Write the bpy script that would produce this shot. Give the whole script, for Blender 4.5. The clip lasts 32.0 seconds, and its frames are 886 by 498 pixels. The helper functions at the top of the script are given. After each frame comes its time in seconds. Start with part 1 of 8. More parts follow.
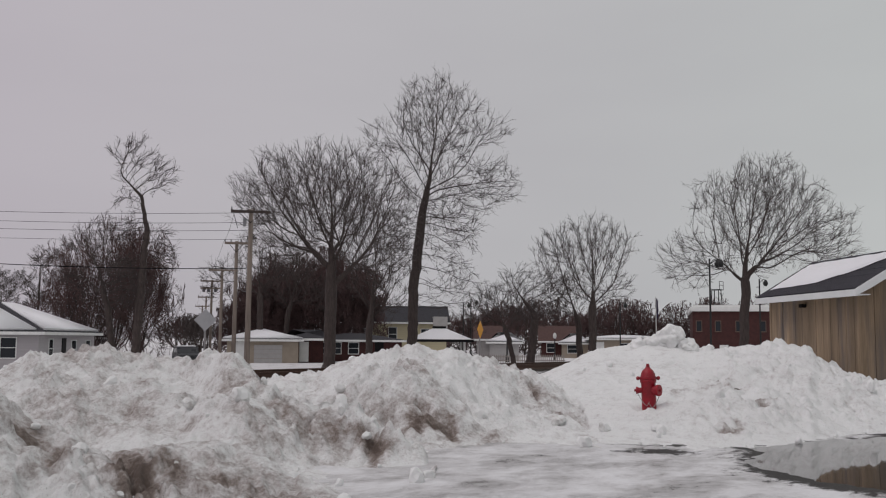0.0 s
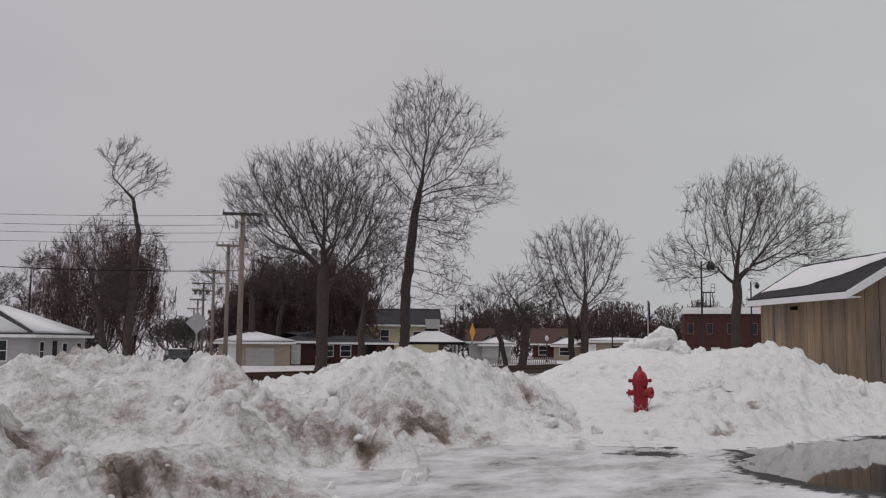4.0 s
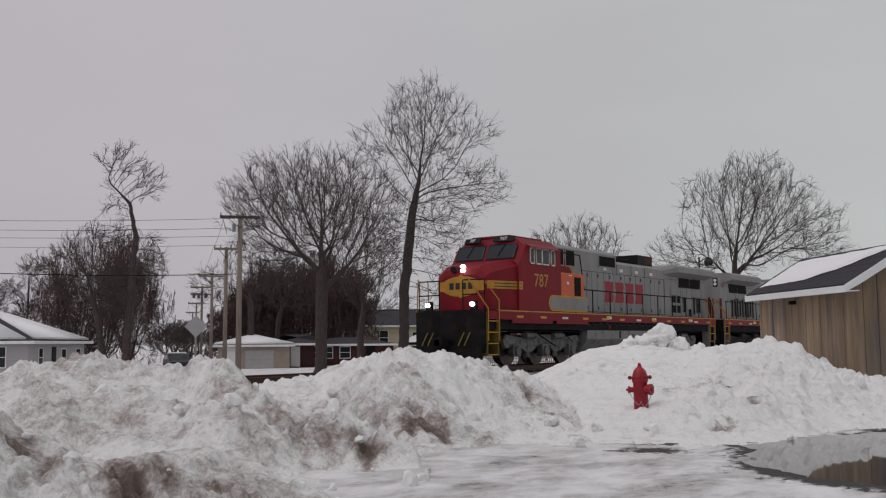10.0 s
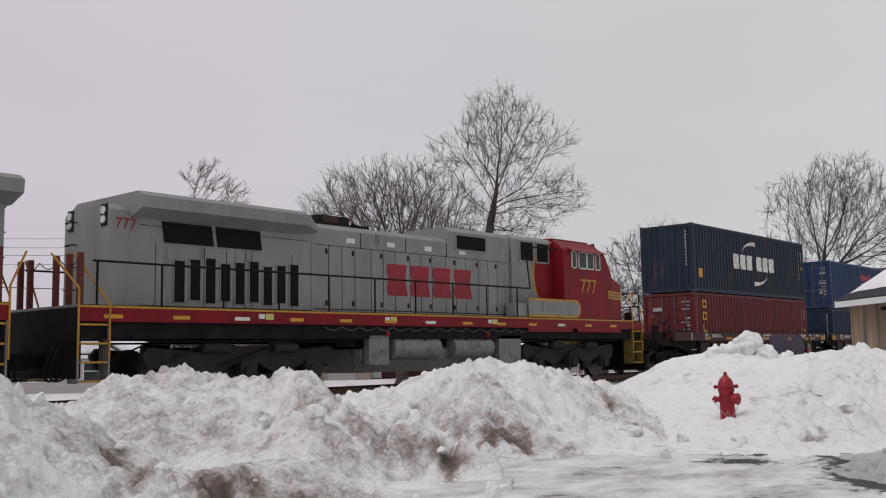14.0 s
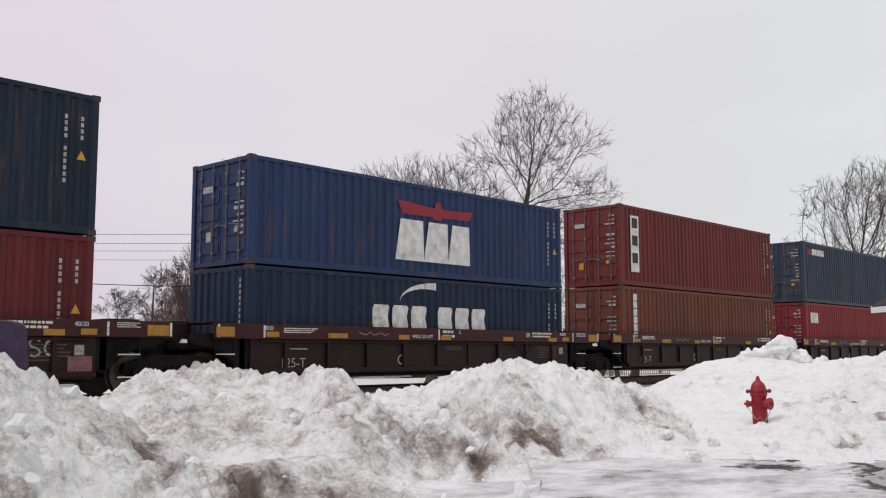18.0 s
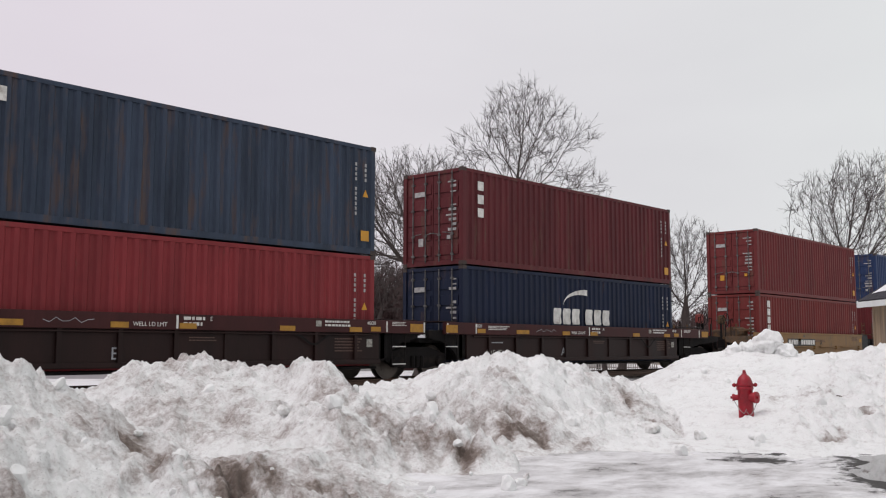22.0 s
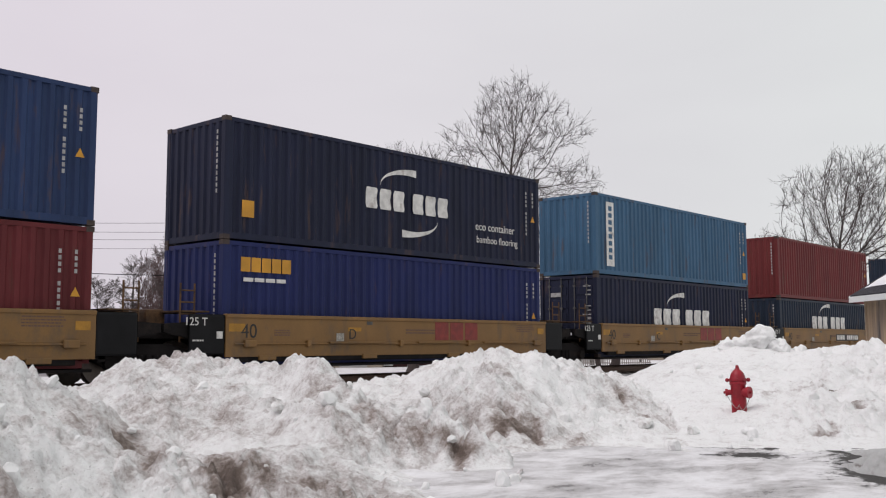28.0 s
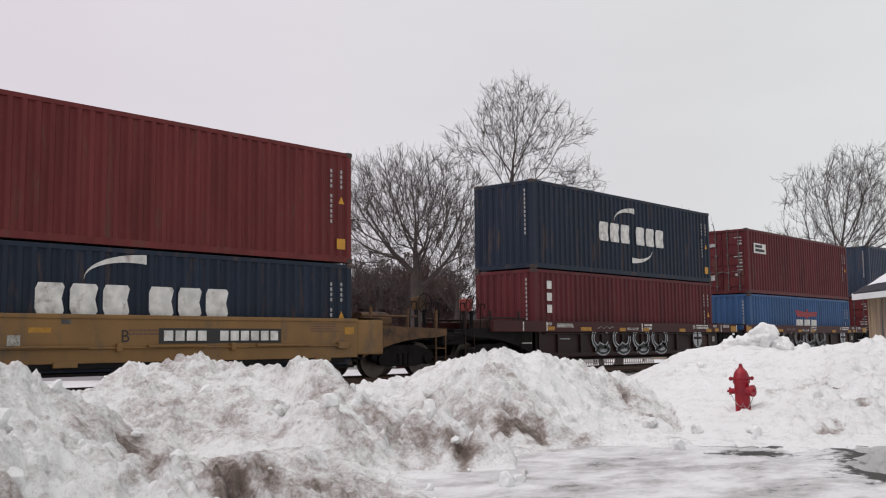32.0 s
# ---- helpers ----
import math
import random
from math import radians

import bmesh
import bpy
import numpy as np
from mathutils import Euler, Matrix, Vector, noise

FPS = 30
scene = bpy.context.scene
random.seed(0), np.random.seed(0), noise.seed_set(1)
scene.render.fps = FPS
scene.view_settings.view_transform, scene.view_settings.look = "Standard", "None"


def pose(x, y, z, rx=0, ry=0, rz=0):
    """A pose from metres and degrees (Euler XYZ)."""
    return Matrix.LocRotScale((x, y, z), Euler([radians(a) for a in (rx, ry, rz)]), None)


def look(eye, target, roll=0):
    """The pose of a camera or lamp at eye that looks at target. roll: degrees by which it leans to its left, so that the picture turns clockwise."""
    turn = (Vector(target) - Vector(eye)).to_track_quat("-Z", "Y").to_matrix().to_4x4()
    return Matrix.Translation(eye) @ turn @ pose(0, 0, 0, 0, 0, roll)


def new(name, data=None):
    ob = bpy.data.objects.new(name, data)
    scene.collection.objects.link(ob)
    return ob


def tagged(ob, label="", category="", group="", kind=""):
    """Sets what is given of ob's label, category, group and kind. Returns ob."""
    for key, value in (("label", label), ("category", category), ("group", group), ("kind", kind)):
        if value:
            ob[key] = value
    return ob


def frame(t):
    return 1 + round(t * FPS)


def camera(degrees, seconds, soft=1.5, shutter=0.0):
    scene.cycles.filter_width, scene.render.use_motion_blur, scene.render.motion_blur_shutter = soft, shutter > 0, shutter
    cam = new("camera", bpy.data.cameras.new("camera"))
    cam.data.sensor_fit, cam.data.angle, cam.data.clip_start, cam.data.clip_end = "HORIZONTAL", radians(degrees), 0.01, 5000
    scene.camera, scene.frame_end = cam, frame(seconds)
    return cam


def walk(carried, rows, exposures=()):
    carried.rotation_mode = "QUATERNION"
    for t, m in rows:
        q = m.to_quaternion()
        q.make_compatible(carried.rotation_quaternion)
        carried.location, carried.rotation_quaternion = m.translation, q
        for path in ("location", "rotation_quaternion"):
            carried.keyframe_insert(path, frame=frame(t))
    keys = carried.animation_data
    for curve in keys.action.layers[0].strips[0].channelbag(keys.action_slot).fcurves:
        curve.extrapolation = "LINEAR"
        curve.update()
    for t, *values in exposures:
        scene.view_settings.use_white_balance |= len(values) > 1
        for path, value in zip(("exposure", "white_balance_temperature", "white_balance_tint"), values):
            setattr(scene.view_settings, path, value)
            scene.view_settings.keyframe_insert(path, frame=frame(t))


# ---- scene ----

# ---------------------------------------------------------------- camera
EYE_Z = 1.3
cam = camera(49.45, 32.0, soft=1.15)
AIM = [
    (0.0, -52.96, 5.39, 0.45), (0.5, -52.98, 5.39, 0.56), (1.0, -53.01, 5.38, 0.53), (1.5, -52.98, 5.39, 0.45), (2.0, -53.02, 5.42, 0.55),
    (2.5, -53.03, 5.38, 0.48), (3.0, -53.10, 5.38, 0.47), (3.5, -53.29, 5.49, 0.46), (5.5, -53.65, 5.55, 0.46), (6.0, -53.72, 5.56, 0.64),
    (6.5, -53.72, 5.53, 0.66), (7.0, -53.71, 5.50, 0.60), (7.5, -53.77, 5.53, 0.56), (8.0, -53.76, 5.49, 0.67), (8.5, -53.77, 5.51, 0.59),
    (9.0, -53.77, 5.51, 0.28), (9.5, -53.66, 5.52, -0.12), (10.0, -53.55, 5.54, -0.47), (10.5, -53.40, 5.57, -0.34), (11.0, -53.11, 5.64, -1.12),
    (11.5, -52.03, 5.76, -0.98), (12.0, -50.50, 5.94, -0.88), (12.5, -50.04, 6.07, -0.92), (13.0, -49.86, 6.15, -1.23), (13.5, -49.63, 6.14, -1.40),
    (14.0, -48.86, 6.22, -0.99), (14.5, -47.94, 6.37, -0.64), (16.5, -47.07, 6.31, -0.36), (17.0, -47.08, 6.39, -0.17), (17.5, -47.10, 6.31, -0.16),
    (18.0, -46.99, 6.22, -0.12), (18.5, -46.90, 6.10, -0.15), (19.0, -46.96, 6.06, -0.20), (19.5, -47.08, 6.01, -0.11), (20.0, -47.18, 5.92, 0.04),
    (20.5, -47.25, 5.86, 0.02), (21.0, -47.35, 5.85, -0.13), (21.5, -47.54, 5.83, -0.01), (22.0, -47.68, 5.80, 0.09), (22.5, -47.66, 5.74, 0.23),
    (23.0, -47.61, 5.69, -0.04), (23.5, -47.69, 5.69, -0.07), (24.0, -47.78, 5.63, 0.02), (24.5, -47.83, 5.64, -0.14), (25.0, -47.92, 5.68, 0.03),
    (25.5, -47.96, 5.65, 0.09), (27.5, -48.09, 5.58, -0.07), (28.0, -48.08, 5.58, -0.13), (28.5, -47.98, 5.54, -0.54), (29.0, -48.31, 5.93, -0.77),
    (29.5, -48.22, 5.99, -0.82), (30.0, -47.58, 5.66, -0.74), (30.5, -47.39, 5.21, -0.57), (31.0, -47.57, 5.29, -0.55), (31.5, -47.72, 5.47, -0.52),
    (32.0, -47.95, 5.64, -0.62),
]


def aim(yaw, pitch, roll):
    return pose(0, 0, EYE_Z, 90 + pitch, 0, yaw) @ pose(0, 0, 0, 0, 0, roll)


EXPOSURES = [(0.0, -0.4), (10.5, -0.37), (12.0, -0.17), (13.0, -0.14), (14.5, 0.0), (16.5, 0.12), (17.3, 0.23), (18.0, 0.26), (23.4, 0.26), (24.5, 0.1), (25.5, 0.06), (27.5, 0.24), (32.0, 0.22)]
walk(cam, [(t, aim(y, p, r)) for t, y, p, r in AIM], EXPOSURES)

# ---------------------------------------------------------------- world and sun
world = bpy.data.worlds.new("overcast_sky")
scene.world = world
world.use_nodes = True
wn, wl = world.node_tree.nodes, world.node_tree.links
wn.clear()
w_out = wn.new("ShaderNodeOutputWorld")
w_bg = wn.new("ShaderNodeBackground")
w_sky = wn.new("ShaderNodeTexSky")
w_sky.sky_type = "NISHITA"
w_sky.sun_disc = False
w_sky.sun_elevation, w_sky.sun_rotation = radians(60), radians(292)
w_sky.dust_density, w_sky.ozone_density = 6.0, 1.0
w_hs = wn.new("ShaderNodeHueSaturation")
w_hs.inputs["Saturation"].default_value = 0.05
w_hs.inputs["Value"].default_value = 1.0
w_co = wn.new("ShaderNodeTexCoord")
w_map = wn.new("ShaderNodeMapping")
w_map.inputs["Scale"].default_value = (1.0, 1.0, 3.0)
w_no = wn.new("ShaderNodeTexNoise")
w_no.inputs["Scale"].default_value, w_no.inputs["Detail"].default_value = 1.6, 4.0
w_rp = wn.new("ShaderNodeValToRGB")
w_rp.color_ramp.elements[0].position, w_rp.color_ramp.elements[0].color = 0.25, (6.2, 6.1, 6.3, 1)
w_rp.color_ramp.elements[1].position, w_rp.color_ramp.elements[1].color = 0.8, (7.2, 7.15, 7.25, 1)
w_mix = wn.new("ShaderNodeMix")
w_mix.data_type = "RGBA"
w_mix.inputs[0].default_value = 0.88
wl.new(w_co.outputs["Generated"], w_map.inputs["Vector"])
wl.new(w_map.outputs["Vector"], w_no.inputs["Vector"])
wl.new(w_no.outputs["Fac"], w_rp.inputs["Fac"])
wl.new(w_sky.outputs["Color"], w_hs.inputs["Color"])
wl.new(w_hs.outputs["Color"], w_mix.inputs[6])
wl.new(w_rp.outputs["Color"], w_mix.inputs[7])
# the cloud cover is a little thicker and duller towards the town's west
w_dot = wn.new("ShaderNodeVectorMath")
w_dot.operation = "DOT_PRODUCT"
w_dot.inputs[1].default_value = (0.75, -0.66, 0)
wl.new(w_co.outputs["Generated"], w_dot.inputs[0])
w_mr = wn.new("ShaderNodeMapRange")
w_mr.inputs["From Min"].default_value, w_mr.inputs["From Max"].default_value = -0.25, 0.6
wl.new(w_dot.outputs["Value"], w_mr.inputs["Value"])
w_tint = wn.new("ShaderNodeMix")
w_tint.data_type = "RGBA"
w_tint.inputs[6].default_value, w_tint.inputs[7].default_value = (0.96, 0.9, 0.965, 1), (1.03, 1.07, 1.05, 1)
wl.new(w_mr.outputs["Result"], w_tint.inputs[0])
w_mul = wn.new("ShaderNodeMix")
w_mul.data_type, w_mul.blend_type = "RGBA", "MULTIPLY"
w_mul.inputs[0].default_value = 1.0
wl.new(w_mix.outputs[2], w_mul.inputs[6])
wl.new(w_tint.outputs[2], w_mul.inputs[7])
wl.new(w_mul.outputs[2], w_bg.inputs["Color"])
w_bg.inputs["Strength"].default_value = 0.1
wl.new(w_bg.outputs["Background"], w_out.inputs["Surface"])

sun = new("sun", bpy.data.lights.new("sun", "SUN"))
sun.data.energy, sun.data.angle, sun.data.color = 1.0, radians(26), (1.0, 0.97, 0.94)
sun.matrix_world = look((-27, 10, 50), (0, 0, 0))


# ---------------------------------------------------------------- materials
def nodes_of(m):
    m.use_nodes = True
    n, l = m.node_tree.nodes, m.node_tree.links
    return n, l, n["Principled BSDF"]


def srgb(r, g, b):
    return tuple((c / 255 / 12.92 if c <= 10 else ((c / 255 + 0.055) / 1.055) ** 2.4) for c in (r, g, b))


def surface(name, colour, rough=0.6, metal=0.0, vary=0.2, scale=2.0, dirt=None, dirt_amount=0.0, dirt_scale=1.0, bump=0.15, grain=40.0, stretch=(1, 1, 1), per_object=0.0, spec=0.4):
    """A worn plain surface: colour changing at two scales, dirt in patches, fine relief."""
    m = bpy.data.materials.new(name)
    n, l, p = nodes_of(m)
    co = n.new("ShaderNodeTexCoord")
    mp = n.new("ShaderNodeMapping")
    mp.inputs["Scale"].default_value = stretch
    l.new(co.outputs["Object"], mp.inputs["Vector"])
    big = n.new("ShaderNodeTexNoise")
    big.inputs["Scale"].default_value, big.inputs["Detail"].default_value = scale, 5
    fine = n.new("ShaderNodeTexNoise")
    fine.inputs["Scale"].default_value, fine.inputs["Detail"].default_value = grain, 3
    l.new(mp.outputs["Vector"], big.inputs["Vector"])
    l.new(mp.outputs["Vector"], fine.inputs["Vector"])
    add = n.new("ShaderNodeMath")
    add.operation = "MULTIPLY_ADD"
    add.inputs[1].default_value = 0.35
    l.new(fine.outputs["Fac"], add.inputs[0])
    l.new(big.outputs["Fac"], add.inputs[2])
    ramp = n.new("ShaderNodeValToRGB")
    dark = tuple(c * (1 - vary) for c in colour)
    light = tuple(min(1, c * (1 + vary)) for c in colour)
    ramp.color_ramp.elements[0].position, ramp.color_ramp.elements[0].color = 0.45, (*dark, 1)
    ramp.color_ramp.elements[1].position, ramp.color_ramp.elements[1].color = 0.9, (*light, 1)
    l.new(add.outputs[0], ramp.inputs["Fac"])
    out = ramp.outputs["Color"]
    if per_object:
        info = n.new("ShaderNodeObjectInfo")
        hs = n.new("ShaderNodeHueSaturation")
        mr = n.new("ShaderNodeMapRange")
        mr.inputs["To Min"].default_value, mr.inputs["To Max"].default_value = 1 - per_object, 1 + per_object
        l.new(info.outputs["Random"], mr.inputs["Value"])
        l.new(mr.outputs["Result"], hs.inputs["Value"])
        l.new(out, hs.inputs["Color"])
        out = hs.outputs["Color"]
    if dirt:
        dn = n.new("ShaderNodeTexNoise")
        dn.inputs["Scale"].default_value, dn.inputs["Detail"].default_value, dn.inputs["Roughness"].default_value = dirt_scale, 8, 0.65
        l.new(mp.outputs["Vector"], dn.inputs["Vector"])
        dr = n.new("ShaderNodeMapRange")
        dr.inputs["From Min"].default_value, dr.inputs["From Max"].default_value = 0.62 - dirt_amount * 0.3, 0.8 - dirt_amount * 0.3
        l.new(dn.outputs["Fac"], dr.inputs["Value"])
        mx = n.new("ShaderNodeMix")
        mx.data_type = "RGBA"
        l.new(dr.outputs["Result"], mx.inputs[0])
        l.new(out, mx.inputs[6])
        mx.inputs[7].default_value = (*dirt, 1)
        out = mx.outputs[2]
    l.new(out, p.inputs["Base Color"])
    p.inputs["Metallic"].default_value = metal
    p.inputs["Specular IOR Level"].default_value = spec
    rr = n.new("ShaderNodeMapRange")
    rr.inputs["To Min"].default_value, rr.inputs["To Max"].default_value = max(0.02, rough - 0.12), min(1, rough + 0.12)
    l.new(big.outputs["Fac"], rr.inputs["Value"])
    l.new(rr.outputs["Result"], p.inputs["Roughness"])
    if bump:
        bp = n.new("ShaderNodeBump")
        bp.inputs["Strength"].default_value, bp.inputs["Distance"].default_value = bump, 0.02
        l.new(fine.outputs["Fac"], bp.inputs["Height"])
        l.new(bp.outputs["Normal"], p.inputs["Normal"])
    return m


def painted(name, rgb, rust=0.3, fade=0.25):
    """Weathered paint on steel: vertical streaks and rust runs."""
    return surface(name, rgb, rough=0.55, vary=fade, scale=1.1, dirt=(0.09, 0.055, 0.04), dirt_amount=rust, dirt_scale=2.2, bump=0.05, grain=18, stretch=(1.6, 1.6, 0.25), spec=0.18)


def glow(name, rgb, strength):
    m = bpy.data.materials.new(name)
    n, l, p = nodes_of(m)
    p.inputs["Base Color"].default_value = (*rgb, 1)
    p.inputs["Emission Color"].default_value = (*rgb, 1)
    p.inputs["Emission Strength"].default_value = strength
    return m


def glazed(name, rgb=(0.02, 0.025, 0.03)):
    m = bpy.data.materials.new(name)
    n, l, p = nodes_of(m)
    p.inputs["Base Color"].default_value = (*rgb, 1)
    p.inputs["Roughness"].default_value = 0.08
    p.inputs["Specular IOR Level"].default_value = 0.3
    return m


def snow_material(name, amount, tone=(0.86, 0.86, 0.87), dirt=(0.14, 0.112, 0.098)):
    """Old ploughed snow: white, with grey-brown grit in bands and patches and an icy grain."""
    m = bpy.data.materials.new(name)
    n, l, p = nodes_of(m)
    co = n.new("ShaderNodeTexCoord")
    def noise_at(s, d, r=0.55, dis=0.0):
        t = n.new("ShaderNodeTexNoise")
        t.inputs["Scale"].default_value, t.inputs["Detail"].default_value = s, d
        t.inputs["Roughness"].default_value, t.inputs["Distortion"].default_value = r, dis
        l.new(co.outputs["Object"], t.inputs["Vector"])
        return t
    a, b, c, e = noise_at(0.8, 6, 0.58), noise_at(8.0, 7, 0.75), noise_at(45, 3, 0.6), noise_at(26, 3, 0.6)
    m1 = n.new("ShaderNodeMath")
    m1.operation = "MULTIPLY_ADD"
    m0 = n.new("ShaderNodeMath")
    m0.operation = "MULTIPLY"
    m0.inputs[1].default_value = 1.6
    l.new(a.outputs["Fac"], m0.inputs[0])
    m1.inputs[1].default_value = 0.65
    l.new(b.outputs["Fac"], m1.inputs[0])
    l.new(m0.outputs[0], m1.inputs[2])
    mr = n.new("ShaderNodeMapRange")
    mr.inputs["From Min"].default_value, mr.inputs["From Max"].default_value = 1.42 - amount * 0.33, 1.62 - amount * 0.17
    mr.inputs["To Max"].default_value = 0.78
    l.new(m1.outputs[0], mr.inputs["Value"])
    mx = n.new("ShaderNodeMix")
    mx.data_type = "RGBA"
    mx.inputs[6].default_value, mx.inputs[7].default_value = (*tone, 1), (*dirt, 1)
    l.new(mr.outputs["Result"], mx.inputs[0])
    gr = n.new("ShaderNodeMapRange")
    gr.inputs["From Min"].default_value, gr.inputs["From Max"].default_value = 0.64, 0.8
    gr.inputs["To Max"].default_value = 0.45 * amount
    l.new(e.outputs["Fac"], gr.inputs["Value"])
    mg = n.new("ShaderNodeMix")
    mg.data_type = "RGBA"
    mg.inputs[7].default_value = (0.12, 0.1, 0.09, 1)
    l.new(gr.outputs["Result"], mg.inputs[0])
    l.new(mx.outputs[2], mg.inputs[6])
    l.new(mg.outputs[2], p.inputs["Base Color"])
    p.inputs["Roughness"].default_value = 0.75
    p.inputs["Specular IOR Level"].default_value = 0.25
    b1 = n.new("ShaderNodeBump")
    b1.inputs["Strength"].default_value, b1.inputs["Distance"].default_value = 0.8, 0.05
    l.new(b.outputs["Fac"], b1.inputs["Height"])
    b2 = n.new("ShaderNodeBump")
    b2.inputs["Strength"].default_value, b2.inputs["Distance"].default_value = 0.5, 0.012
    l.new(c.outputs["Fac"], b2.inputs["Height"])
    l.new(b1.outputs["Normal"], b2.inputs["Normal"])
    l.new(b2.outputs["Normal"], p.inputs["Normal"])
    return m


SNOW_CLEAN = snow_material("cleaner_snow", 0.3, (0.865, 0.872, 0.862), (0.22, 0.17, 0.14))
ROOF_SNOW = snow_material("roof_snow", 0.0, (0.84, 0.84, 0.86))
STEEL_DARK = surface("grimy_dark_steel", (0.012, 0.0105, 0.0105), rough=0.8, vary=0.5, dirt=(0.026, 0.02, 0.017), dirt_amount=0.3, dirt_scale=3, spec=0.1)
STEEL_RAIL = surface("rusty_rail_steel", (0.1, 0.06, 0.045), rough=0.5, metal=0.6)
BARK = surface("grey_brown_bark", (0.058, 0.045, 0.041), rough=0.95, vary=0.35, scale=6, bump=0.8, grain=25, stretch=(2, 2, 0.4))
TWIG = surface("dark_brown_twigs", (0.062, 0.05, 0.047), rough=0.95, vary=0.3, scale=1.0, bump=0)
TWIG_RED = surface("reddish_brown_twigs", (0.085, 0.052, 0.05), rough=0.95, vary=0.35, scale=0.6, bump=0)
BLACK = surface("black_paint", (0.008, 0.008, 0.009), rough=0.55, vary=0.4, spec=0.15)
WHITE_TRIM = surface("white_painted_trim", (0.75, 0.76, 0.74), rough=0.5, vary=0.08)
GLASS = glazed("dark_window_glass")


# ---------------------------------------------------------------- mesh tools
def link(name, bm, material, parent=None, label="", smooth=False):
    me = bpy.data.meshes.new(name)
    bm.to_mesh(me)
    bm.free()
    if smooth:
        me.polygons.foreach_set("use_smooth", [True] * len(me.polygons))
    me.materials.append(material)
    ob = new(name, me)
    ob.parent = parent
    if label:
        ob["label"] = label
    return ob


def part(name, bm, material, parent, label="", smooth=False):
    return link(name, bm, material, parent, label, smooth)


def twin(ob, x=0.0, y=0.0, z=0.0):
    """Another part on the same mesh, moved."""
    o = new(ob.name.split(".")[0], ob.data)
    o.parent = ob.parent
    o.matrix_basis = ob.matrix_basis @ Matrix.Translation((x, y, z))
    if "label" in ob:
        o["label"] = ob["label"]
    return o


def box(bm, x0, x1, y0, y1, z0, z1, bevel=0.0):
    geo = bmesh.ops.create_cube(bm, size=1.0, matrix=Matrix.LocRotScale(((x0 + x1) / 2, (y0 + y1) / 2, (z0 + z1) / 2), None, (abs(x1 - x0), abs(y1 - y0), abs(z1 - z0))))
    if bevel:
        edges = list({e for v in geo["verts"] for e in v.link_edges})
        bmesh.ops.bevel(bm, geom=edges, offset=bevel, segments=2, affect="EDGES", profile=0.6)
    return bm


def boxes(*rows, bevel=0.0):
    bm = bmesh.new()
    for r in rows:
        box(bm, *r, bevel=bevel)
    return bm


def rod(bm, a, b, r, n=8, r2=None):
    a, b = Vector(a), Vector(b)
    d = b - a
    m = Matrix.Translation((a + b) / 2) @ d.to_track_quat("Z", "Y").to_matrix().to_4x4()
    bmesh.ops.create_cone(bm, cap_ends=True, segments=n, radius1=r, radius2=r if r2 is None else r2, depth=d.length, matrix=m)
    return bm


def rods(rows, r, n=6):
    bm = bmesh.new()
    for a, b in rows:
        rod(bm, a, b, r, n)
    return bm


def prism(bm, outline, y0, y1, axis="y"):
    """An outline in x and z (axis y) or in y and z (axis x), drawn out between two planes."""
    def at(u, v, w):
        return (u, w, v) if axis == "y" else (w, u, v)
    a = [bm.verts.new(at(u, v, y0)) for u, v in outline]
    b = [bm.verts.new(at(u, v, y1)) for u, v in outline]
    k = len(outline)
    bm.faces.new(a)
    bm.faces.new(b[::-1])
    for i in range(k):
        bm.faces.new((a[i], b[i], b[(i + 1) % k], a[(i + 1) % k]))
    bmesh.ops.recalc_face_normals(bm, faces=bm.faces)
    return bm


def lathe(bm, profile, n=20, centre=(0, 0, 0)):
    """A turned shape from rows of radius and height."""
    rings = []
    for r, z in profile:
        rings.append([bm.verts.new((centre[0] + r * math.cos(2 * math.pi * i / n), centre[1] + r * math.sin(2 * math.pi * i / n), centre[2] + z)) for i in range(n)])
    for a, b in zip(rings, rings[1:]):
        for i in range(n):
            bm.faces.new((a[i], a[(i + 1) % n], b[(i + 1) % n], b[i]))
    bm.faces.new(rings[0][::-1])
    bm.faces.new(rings[-1])
    return bm


def lettering(name, words, size, material, parent, m, label=""):
    """Painted words, upright in the part's space; m turns the flat text into place."""
    cu = bpy.data.curves.new(name, "FONT")
    cu.body, cu.size, cu.extrude, cu.align_x = words, size, 0.003, "CENTER"
    tmp = bpy.data.objects.new(name, cu)
    scene.collection.objects.link(tmp)
    bpy.context.view_layer.update()
    me = bpy.data.meshes.new_from_object(tmp.evaluated_get(bpy.context.evaluated_depsgraph_get()))
    bpy.data.objects.remove(tmp)
    me.materials.clear()
    me.materials.append(material)
    ob = new(name, me)
    ob.parent = parent
    ob.matrix_basis = m
    if label:
        ob["label"] = label
    return ob


def holder(name, m, label, category, group=""):
    ob = new(name)
    ob.empty_display_size = 0.2
    ob.matrix_basis = m
    return tagged(ob, label, category, group)


